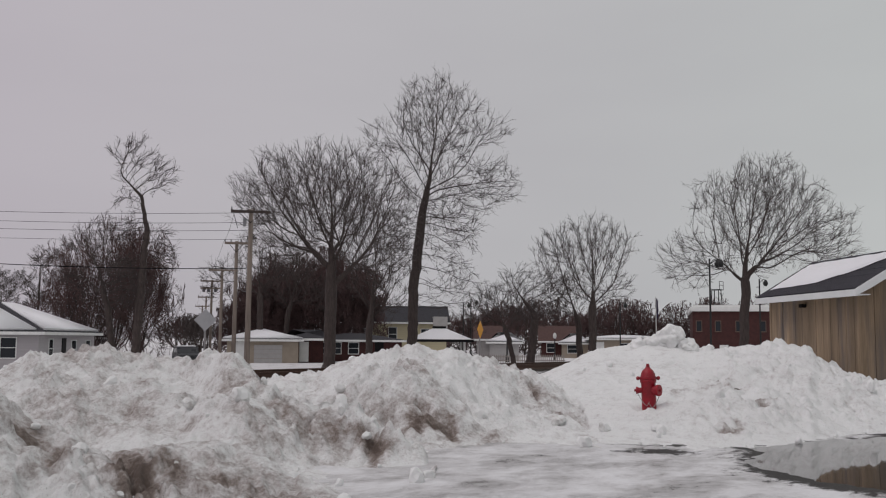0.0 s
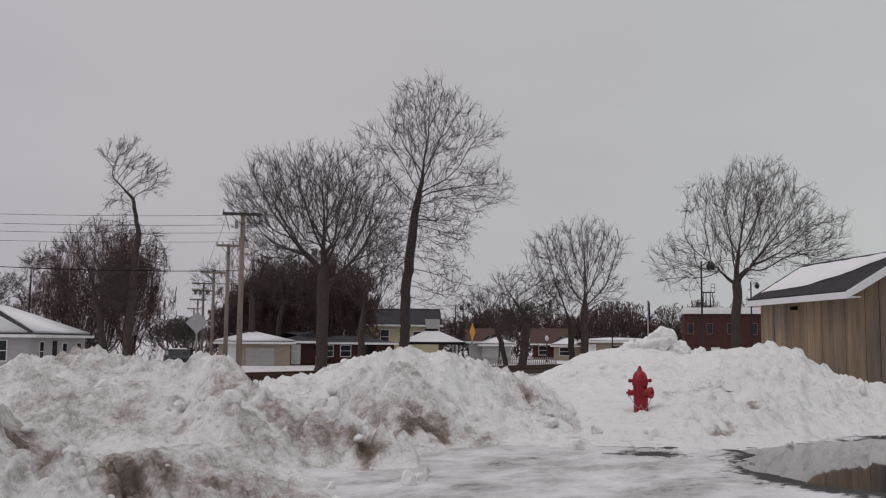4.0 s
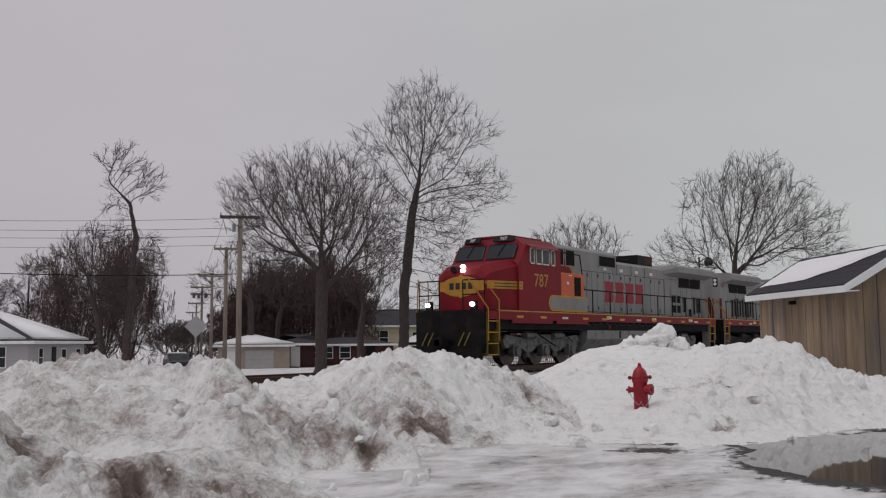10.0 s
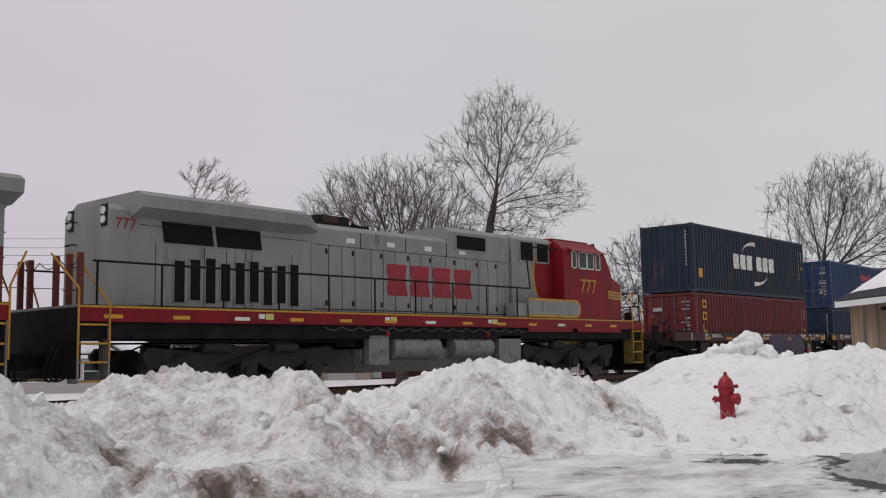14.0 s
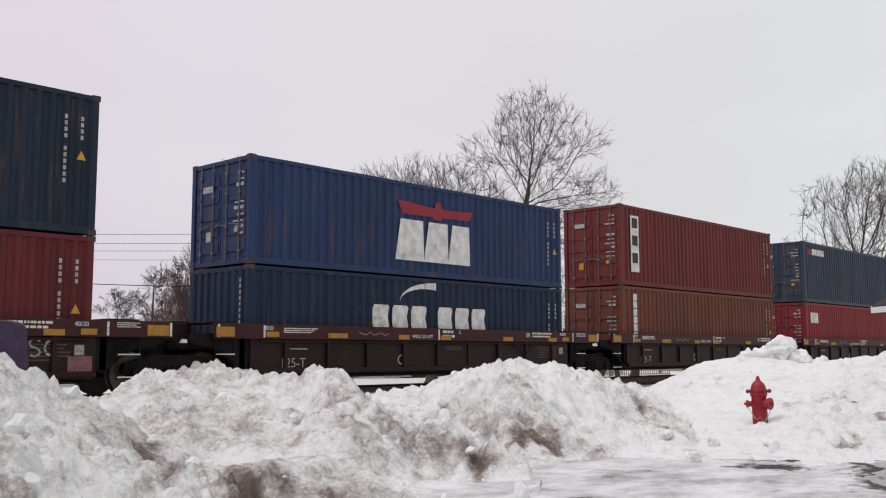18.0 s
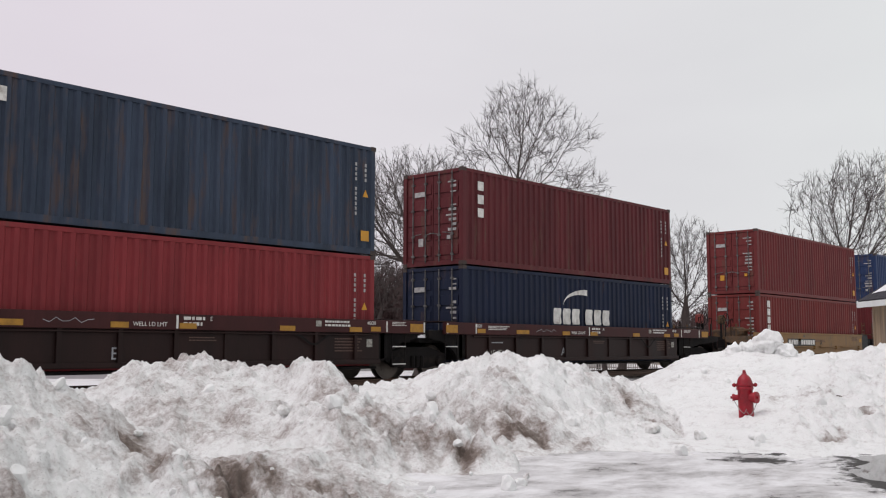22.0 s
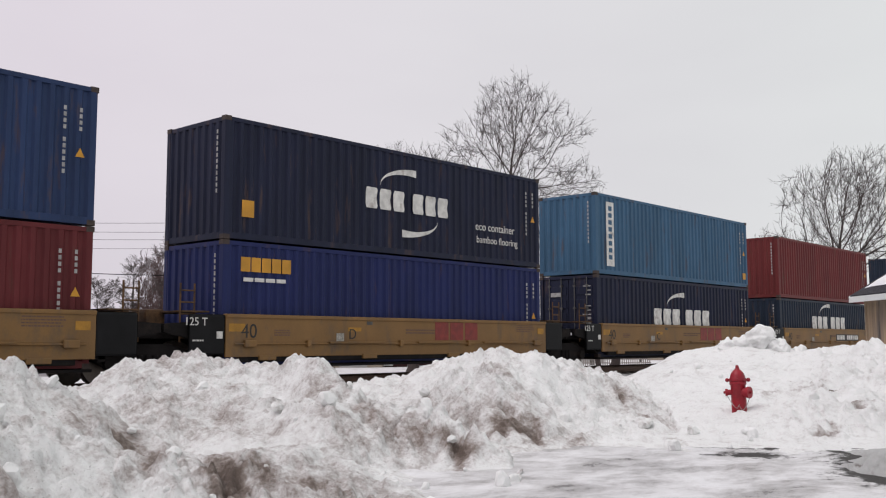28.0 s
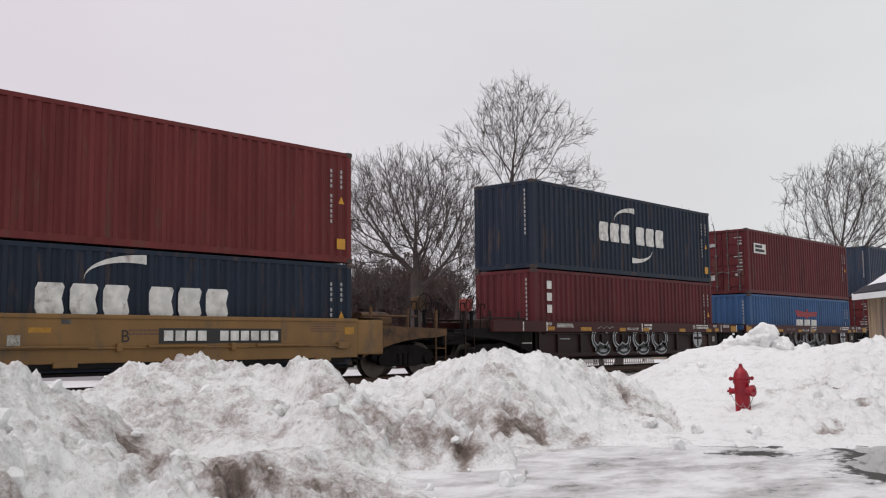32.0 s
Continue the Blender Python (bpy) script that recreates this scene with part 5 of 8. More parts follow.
    p = spot(60.0, 130)
    make_house(p, -60.0, 3.5, 5, 2.0, 1.2, SIDING_TAN, ROOF_DARK, "small tan house with snow on its roof", hip=True, openings=[("front", 0.8, 0.7, 1.6, 1.0, "window")])
    p = spot(61.6, 126)
    make_house(p, -61.6, 9.5, 7, 2.6, 0.35, SIDING_TAN, ROOF_DARK, "long low flat-roofed building", hip=True, openings=[("front", 0.5, 0.1, 1.4, 2.1, "white"), ("front", 4.0, 0.8, 2.4, 1.2, "window")])
    # brick civic building
    p = spot(67.5, 117)
    b = holder("brick_building", pose(p.x, p.y, p.z, 0, 0, -66), "flat-roofed dark red brick building with a white cornice", "building")
    part("wall", boxes((0, 22, 0, 14, -0.3, 5.5)), BRICK, b)
    part("cornice", boxes((-0.25, 22.25, -0.25, 14.25, 5.5, 6.05), bevel=0.05), WHITE_TRIM, b, "white cornice")
    part("parapet", boxes((0.1, 21.9, 0.1, 13.9, 6.05, 6.25)), WHITE_TRIM, b)
    dim = surface("dull_brown_frame", (0.13, 0.09, 0.07), rough=0.7)
    for x in (0.45, 2.6, 4.9, 7.6, 10.2, 13.0, 16.0):
        w_ = part("window", boxes((x - 0.08, x, -0.06, 0, 3.2, 4.35), (x + 0.55, x + 0.63, -0.06, 0, 3.2, 4.35), (x - 0.08, x + 0.63, -0.06, 0, 4.35, 4.43), (x - 0.1, x + 0.65, -0.08, 0, 3.1, 3.2)), dim, b)
        part("pane", boxes((x, x + 0.55, -0.03, -0.005, 3.2, 4.35)), GLASS, w_)
    part("entrance", boxes((3.0, 4.0, -0.08, 0.0, 0.0, 1.6), bevel=0.02), WHITE_TRIM, b)
    part("low_wing", boxes((-3.2, 0, 1, 9, -0.3, 2.3)), BRICK, b)
    part("sign_band", boxes((-3.0, -0.3, 0.93, 1.0, 1.5, 2.1)), BLACK, b)
    part("sign_bar", boxes(*[(-2.7 + 0.32 * k, -2.5 + 0.32 * k, 0.91, 0.94, 1.68, 1.92) for k in range(7)]), WHITE_TRIM, b)


make_houses()


# ---------------------------------------------------------------- street things
def make_power_line():
    wood = surface("weathered_pole_wood", (0.2, 0.165, 0.14), rough=0.9, vary=0.25, scale=3, bump=0.5, stretch=(3, 3, 0.3))
    grey = surface("grey_insulator", (0.18, 0.18, 0.19), rough=0.4, vary=0.2)
    tops = []
    for k, (b, d, zt, arm, r) in enumerate(((41.55, 55, 8.55, 2.2, 0.17), (40.78, 68, 8.0, 1.6, 0.16), (40.0, 84, 7.2, 2.2, 0.15), (39.45, 104, 7.4, 2.3, 0.15), (39.15, 126, 6.6, 2.0, 0.14), (38.95, 150, 6.2, 2.0, 0.14))):
        at = spot(b, d)
        h = zt - at.z
        p = holder("power_pole", pose(at.x, at.y, at.z, 0, 0, -40), "weathered wooden power pole with a crossarm", "power pole", "power poles")
        bm = bmesh.new()
        rod(bm, (0, 0, -0.5), (0.03, 0, h), r, 12, r * 0.72)
        part("pole", bm, wood, p, smooth=True)
        dark = wood if k else BARK
        for j in range(2 if k == 3 else 1):
            za = h - 0.15 - 0.75 * j
            part("crossarm", boxes((-arm / 2, arm / 2, -0.2, -0.08, za - 0.08, za + 0.08), bevel=0.01), dark, p)
            for u in (-0.95, -0.45, 0.45, 0.95):
                bm = bmesh.new()
                rod(bm, (u * arm / 2, -0.14, za + 0.08), (u * arm / 2, -0.14, za + 0.26), 0.05, 8, 0.03)
                part("insulator", bm, grey, p)
            for s in (-1, 1):
                part("brace", rods([((s * arm * 0.3, -0.14, za - 0.06), (0, -0.14, za - 0.62))], 0.018), STEEL_DARK, p)
        if k == 0:
            bm = bmesh.new()
            rod(bm, (-0.32, -0.25, h - 1.0), (-0.32, -0.25, h - 0.55), 0.1, 12)
            part("cutout", bm, grey, p)
            part("guy_wire", rods([((-0.95, -0.14, h - 0.2), (-0.7, -0.14, h - 1.1)), ((0.95, -0.14, h - 0.2), (0.95, -0.14, h - 0.55))], 0.015), STEEL_DARK, p)
        if k == 3:
            for u in (-0.8, -0.3, 0.4):
                bm = bmesh.new()
                rod(bm, (u, 0.05, h - 1.3), (u, 0.05, h - 0.75), 0.16, 12)
                part("transformer", bm, grey, p)
        tops.append((at, h))
    p1 = spot(41.4, 55)
    p1.z = 0
    left = spot(14, 62)
    left.z = 0
    for z0, z1, r, sag in ((8.35, 8.3, 0.014, 0.35), (7.8, 7.85, 0.014, 0.35), (7.35, 7.35, 0.014, 0.3), (6.85, 6.85, 0.012, 0.3), (5.2, 6.2, 0.028, 0.5)):
        pts = []
        for i in range(25):
            f = i / 24
            q = p1.lerp(left, f)
            pts.append(Vector((q.x, q.y, z0 + (z1 - z0) * f - sag * 4 * f * (1 - f))))
        tagged(tube_part("power_line", [(pts, [r] * 25)], BLACK, None), "black overhead wire strung from the wooden pole", "cable", "overhead wires")
    for off, zf in ((0.9, -0.05), (-0.9, -0.05), (0.0, -2.2)):
        pts = []
        for (a, ha), (b, hb) in zip(tops, tops[1:]):
            for i in range(8):
                f = i / 8
                q = a.lerp(b, f)
                pts.append(Vector((q.x + off * 0.75, q.y - off * 0.6, (a.z + ha) * (1 - f) + (b.z + hb) * f + zf - 1.2 * f * (1 - f))))
        tagged(tube_part("power_line", [(pts, [0.012] * len(pts))], BLACK, None), "black overhead wire strung from pole to pole", "cable", "overhead wires")


make_power_line()


def make_signs():
    back = surface("dull_aluminium_sign_back", (0.36, 0.36, 0.37), rough=0.45, metal=0.4, vary=0.1)
    amber = surface("amber_sign_face", (0.6, 0.27, 0.015), rough=0.5, vary=0.15)
    post = surface("galvanised_post", (0.25, 0.24, 0.24), rough=0.5, metal=0.5)
    for b, d, zc, r, turn, mat, lab in ((39.15, 50, 2.2, 0.56, -30, back, "grey back of a diamond road sign on a steel post"), (55.2, 60, 1.95, 0.55, 15, amber, "amber diamond warning sign seen nearly edge-on")):
        at = spot(b, d)
        s = holder("road_sign", pose(at.x, at.y, at.z, 0, 0, turn), lab, "road sign")
        z = zc - at.z
        bm = bmesh.new()
        prism(bm, [(0, z - r), (r, z), (0, z + r), (-r, z)], -0.02, 0.0)
        part("sign_plate", bm, mat, s)
        part("post", boxes((-0.04, 0.04, 0.0, 0.05, -0.3, z + 0.2)), post, s)


make_signs()


def make_street_lamps():
    iron = surface("black_lamp_iron", (0.015, 0.016, 0.016), rough=0.5, vary=0.3)
    globe = surface("frosted_lamp_globe", (0.6, 0.6, 0.58), rough=0.3, vary=0.05)
    for b, d, zt, heads in ((68.5, 72, 7.3, 2), (63.4, 108, 5.6, 1), (54.2, 110, 5.6, 1), (54.65, 112, 6.0, 1), (71.2, 88, 6.8, 1)):
        at = spot(b, d)
        h = zt - at.z
        s = holder("street_lamp", pose(at.x, at.y, at.z, 0, 0, -25), "tall black iron street lamp with hanging lanterns", "street lamp", "street lamps")
        bm = bmesh.new()
        lathe(bm, [(0.22, -0.2), (0.22, 0.5), (0.12, 0.8), (0.075, 1.2), (0.06, h)], 12)
        part("pole", bm, iron, s)
        for k in range(heads):
            x = 0.75 + 0.0 * k
            y = -0.35 if k else 0.0
            part("arm", rods([((0, 0, h - 0.4), (x * 0.6, y, h - 0.02)), ((x * 0.6, y, h - 0.02), (x, y, h - 0.1))], 0.03), iron, s)
            bm = bmesh.new()
            lathe(bm, [(0.05, -0.05), (0.2, -0.28), (0.22, -0.42), (0.1, -0.62)], 12, (x, y, h))
            part("lantern", bm, iron, s)
        part("arm", rods([((0, 0, h - 0.7), (-0.35, 0, h - 0.75))], 0.03), iron, s)
    for b, d in ((44.85, 105), (56.8, 100), (46.3, 118), (59.6, 118)):
        at = spot(b, d)
        h = 2.25 - at.z
        s = holder("street_lamp", pose(at.x, at.y, at.z), "short black lamp post with a frosted acorn globe", "street lamp", "acorn lamps")
        bm = bmesh.new()
        lathe(bm, [(0.2, -0.2), (0.2, 0.4), (0.09, 0.7), (0.06, h - 0.7)], 12)
        part("pole", bm, iron, s)
        bm = bmesh.new()
        lathe(bm, [(0.1, h - 0.7), (0.2, h - 0.55), (0.23, h - 0.3), (0.12, h - 0.08), (0.03, h)], 14)
        part("globe", bm, globe, s, smooth=True)
    # flagpole and lattice tower
    at = spot(65.45, 108)
    f = holder("flagpole", pose(at.x, at.y, at.z), "thin metal flagpole with a limp dark flag", "flagpole")
    h = 6.2 - at.z
    bm = bmesh.new()
    rod(bm, (0, 0, -0.2), (0, 0, h), 0.06, 8, 0.035)
    part("pole", bm, globe, f)
    bm = bmesh.new()
    cols = 14
    g = [[bm.verts.new((0.05 + 0.42 * i / cols * (1 - 0.3 * j / 6), 0.12 * math.sin(i * 1.1 + j * 0.6), h - 0.1 - 1.9 * j / 6 - 0.5 * i / cols)) for j in range(7)] for i in range(cols + 1)]
    for i in range(cols):
        for j in range(6):
            bm.faces.new((g[i][j], g[i + 1][j], g[i + 1][j + 1], g[i][j + 1]))
    part("flag", bm, surface("dark_flag_cloth", (0.06, 0.05, 0.09), rough=0.9, vary=0.6, scale=2.5), f)
    at = spot(68.85, 135)
    t = holder("lattice_tower", pose(at.x, at.y, at.z), "dark lattice tower with a railed platform", "tower")
    top = 9.7 - at.z
    for sx in (-1, 1):
        for sy in (-1, 1):
            part("leg", rods([((sx * 0.9, sy * 0.9, 0), (sx * 0.45, sy * 0.45, top - 1.4))], 0.06), STEEL_DARK, t)
    for k in range(5):
        z0 = 1.5 + k * (top - 3) / 5
        part("brace", rods([((-0.8, -0.8, z0), (0.7, -0.7, z0 + 1.2)), ((0.8, -0.8, z0), (-0.7, -0.7, z0 + 1.2))], 0.03), STEEL_DARK, t)
    part("platform", boxes((-0.7, 0.7, -0.7, 0.7, top - 1.45, top - 1.35), bevel=0.02), STEEL_DARK, t)
    part("platform_rail", rods([((-0.7, -0.7, top - 1.4), (-0.7, -0.7, top - 0.3)), ((0.7, -0.7, top - 1.4), (0.7, -0.7, top - 0.3)), ((-0.7, -0.7, top - 0.3), (0.7, -0.7, top - 0.3)), ((-0.7, 0.7, top - 0.3), (0.7, 0.7, top - 0.3)), ((-0.7, -0.7, top - 0.8), (0.7, -0.7, top - 0.8))], 0.035), STEEL_DARK, t)
    # picket fence far across the track
    wood = surface("grey_picket_wood", (0.3, 0.27, 0.25), rough=0.9, vary=0.2)
    a, b = spot(54.6, 92), spot(60.2, 96)
    ln = (b - a).length
    fe = holder("picket_fence", pose(a.x, a.y, a.z, 0, 0, math.degrees(math.atan2(b.y - a.y, b.x - a.x))), "low weathered picket fence along the park", "fence")
    for z in (0.25, 0.6):
        part("rail", boxes((0, ln, 0.03, 0.07, z, z + 0.08)), wood, fe)
    n = int(ln / 0.22)
    first = part("picket", boxes((0.03, 0.13, 0, 0.03, -0.1, 0.85)), wood, fe)
    for k in range(1, min(n, 60)):
        twin(first, x=k * ln / min(n, 60))


make_street_lamps()


def make_car():
    at = spot(38.35, 84)
    paint = surface("dark_car_paint", (0.03, 0.032, 0.035), rough=0.3, vary=0.2)
    c = holder("parked_car", pose(at.x, at.y, at.z, 0, 0, 60), "dark parked car dusted with snow", "car")
    bm = bmesh.new()
    prism(bm, [(0, 0.35), (0, 0.85), (0.9, 1.0), (1.5, 1.5), (3.3, 1.55), (4.2, 1.0), (4.5, 0.95), (4.5, 0.35)], -0.88, 0.88)
    part("body", bm, paint, c)
    part("side_window", boxes((1.55, 3.2, -0.89, -0.87, 1.05, 1.42)), GLASS, c)
    part("side_window", boxes((1.55, 3.2, 0.87, 0.89, 1.05, 1.42)), GLASS, c)
    part("roof_snow", boxes((1.6, 3.2, -0.7, 0.7, 1.54, 1.64), bevel=0.04), ROOF_SNOW, c)
    for x in (0.85, 3.6):
        for s in (-1, 1):
            bm = bmesh.new()
            rod(bm, (x, s * 0.75, 0.33), (x, s * 0.92, 0.33), 0.33, 18)
            part("wheel", bm, BLACK, c)


make_car()


# ---------------------------------------------------------------- the train
TRAVEL = [
    (0.0, -0.01), (3.5, -34.38), (5.5, -53.91), (7.0, -68.43), (8.5, -82.89), (9.5, -92.57), (10.5, -102.39), (11.5, -112.29), (12.5, -122.20), (13.5, -132.03), (14.5, -141.87), (16.5, -161.67), (17.5, -171.66), (18.5, -181.56), (20.0, -196.27), (21.5, -211.02), (23.0, -225.85), (24.5, -240.58), (25.5, -250.39), (27.5, -270.02), (29.0, -284.73), (30.5, -299.50), (32.0, -314.31),
]
MOVERS = []   # thing, place along the train, turn
ROLLERS = []  # wheelset, wheel radius, place along the train, sense, place in its truck


def travel(t):
    ts, ss = zip(*TRAVEL)
    return float(np.interp(t, ts, ss))


def car_pose(a, t, turn=0):
    return pose(a + travel(t), TRACK_Y, RAIL_Z, 0, 0, turn)


RED = painted("faded_red_train_paint", (0.175, 0.007, 0.014), rust=-0.1, fade=0.22)
SILVER = painted("dull_silver_grey_paint", (0.225, 0.222, 0.216), rust=0.1, fade=0.15)
YELLOW = surface("yellow_stripe_paint", (0.4, 0.2, 0.018), rough=0.5, vary=0.2)
TRUCK_GREY = surface("grimy_grey_truck_paint", (0.115, 0.113, 0.11), rough=0.6, vary=0.4, scale=4, dirt=(0.035, 0.03, 0.027), dirt_amount=0.5, dirt_scale=5)
TANK_GREY = surface("grey_tank_paint", (0.19, 0.19, 0.19), rough=0.6, vary=0.2, dirt=(0.06, 0.055, 0.05), dirt_amount=0.4, dirt_scale=2)
GRILLE = surface("black_mesh_screen", (0.01, 0.01, 0.01), rough=0.8, vary=0.3, grain=90, bump=0.6, spec=0.1)
ORANGE = surface("orange_box_paint", (0.5, 0.09, 0.022), rough=0.5, vary=0.15)
LAMP_ON = glow("lit_headlight", (1.0, 0.86, 0.93), 9.0)
MARK_WHITE = surface("worn_white_marking", (0.62, 0.61, 0.58), rough=0.7, vary=0.25, scale=4, dirt=(0.25, 0.2, 0.17), dirt_amount=0.2, dirt_scale=3)
CONT_WHITE = surface("grubby_white_code_paint", (0.34, 0.335, 0.33), rough=0.7, vary=0.35, scale=8)
MARK_RED = surface("red_marking", (0.24, 0.014, 0.026), rough=0.6, vary=0.2)
MARK_YELLOW = surface("amber_reflector", (0.5, 0.24, 0.02), rough=0.5, vary=0.2)
MARK_BLACK = surface("black_marking", (0.02, 0.02, 0.02), rough=0.6, vary=0.3)
WHEEL = surface("worn_wheel_steel", (0.09, 0.075, 0.065), rough=0.5, metal=0.6, vary=0.4)


def loft(bm, sections):
    """Join outlines of equal count (rows of x, list of y z) into a closed skin."""
    rings = [[bm.verts.new((x, y, z)) for y, z in ring] for x, ring in sections]
    k = len(rings[0])
    for a, b in zip(rings, rings[1:]):
        for i in range(k):
            bm.faces.new((a[i], a[(i + 1) % k], b[(i + 1) % k], b[i]))
    bm.faces.new(rings[0])
    bm.faces.new(rings[-1][::-1])
    bmesh.ops.recalc_face_normals(bm, faces=bm.faces)
    return bm


def hood_ring(w, z0, z1, c=0.18):
    return [(-w, z0), (-w, z1 - c), (-w + c * 1.3, z1), (w - c * 1.3, z1), (w, z1 - c), (w, z0)]


def make_wheelset(parent, x, z, r, a, sense, gauge=0.75):
    bm = bmesh.new()
    rod(bm, (0, -1.0, 0), (0, 1.0, 0), 0.085, 10)
    for s in (-1, 1):
        rod(bm, (0, s * gauge - 0.07, 0), (0, s * gauge + 0.07, 0), r, 28)
        rod(bm, (0, s * (gauge - 0.09), 0), (0, s * (gauge - 0.06), 0), r + 0.025, 28)
        for k in range(4):
            q = k * math.pi / 2
            rod(bm, (0.3 * r * 1.8 * math.cos(q), s * 0.83, 0.3 * r * 1.8 * math.sin(q)), (0.3 * r * 1.8 * math.cos(q), s * 0.815, 0.3 * r * 1.8 * math.sin(q)), 0.05, 8)
    w = part("wheelset", bm, WHEEL, parent)
    w.location = (x, 0, z)
    ROLLERS.append((w, r, a, sense, (x, 0, z)))
    return w


TRUCK_BROWN = surface("grimy_brown_truck_steel", (0.022, 0.018, 0.016), rough=0.85, vary=0.4, scale=3)


def loco_truck(parent, x0, a0, sense):
    """Three-axle truck with a cast side frame on each side."""
    frame_paint = TRUCK_GREY if sense > 0 else TRUCK_BROWN
    t = part("truck", boxes((x0 - 2.2, x0 + 2.2, -0.55, 0.55, 0.55, 0.85), (x0 - 0.6, x0 + 0.6, -1.0, 1.0, 0.75, 1.1)), frame_paint, parent, "grimy grey three-axle truck")
    for s in (-1, 1):
        bm = bmesh.new()
        out = [(-2.75, 0.95), (-2.6, 1.12), (-1.3, 1.0), (-0.5, 1.13), (0.5, 1.13), (1.3, 1.0), (2.6, 1.12), (2.75, 0.95), (2.6, 0.62), (2.0, 0.75), (1.5, 0.62), (1.2, 0.5), (0.75, 0.52), (0.4, 0.72), (-0.4, 0.72), (-0.75, 0.52), (-1.2, 0.5), (-1.5, 0.62), (-2.0, 0.75), (-2.6, 0.62)]
        prism(bm, [(x0 + u, v) for u, v in out], s * 0.98, s * 1.14)
        for dx in (-2.0, 0, 2.0):
            box(bm, x0 + dx - 0.24, x0 + dx + 0.24, s * 1.0, s * 1.26, 0.34, 0.78, bevel=0.04)
            rod(bm, (x0 + dx, s * 1.2, 0.54), (x0 + dx, s * 1.33, 0.54), 0.17, 14)
        for dx in (-1.0, 1.0):
            rod(bm, (x0 + dx, s * 1.02, 0.3), (x0 + dx, s * 1.02, 0.98), 0.12, 10)
            rod(bm, (x0 + dx - 0.42, s * 1.22, 1.08), (x0 + dx + 0.3, s * 1.22, 1.1), 0.12, 12)
        part("side_frame", bm, frame_paint, t)
        bm = bmesh.new()
        rod(bm, (x0 - 2.7, s * 1.3, 1.24), (x0 + 2.7, s * 1.3, 1.24), 0.025, 6)
        rod(bm, (x0 - 0.9, s * 1.32, 1.22), (x0 + 0.8, s * 1.22, 0.7), 0.03, 6)
        rod(bm, (x0 + 1.2, s * 1.3, 1.22), (x0 + 2.1, s * 1.24, 0.85), 0.022, 6)
        part("brake_pipe", bm, STEEL_DARK, t)
    for dx in (-2.0, 0, 2.0):
        make_wheelset(t, x0 + dx, 0.533, 0.533, a0 + sense * (x0 + dx), sense)
    return t


HOSE = surface("yellowed_hose_rubber", (0.16, 0.13, 0.03), rough=0.7, vary=0.3)
CABLE = surface("grey_cable_sleeve", (0.055, 0.055, 0.058), rough=0.6, vary=0.2)
MARK_PALE = surface("pale_yellow_notice", (0.5, 0.45, 0.14), rough=0.6, vary=0.2)


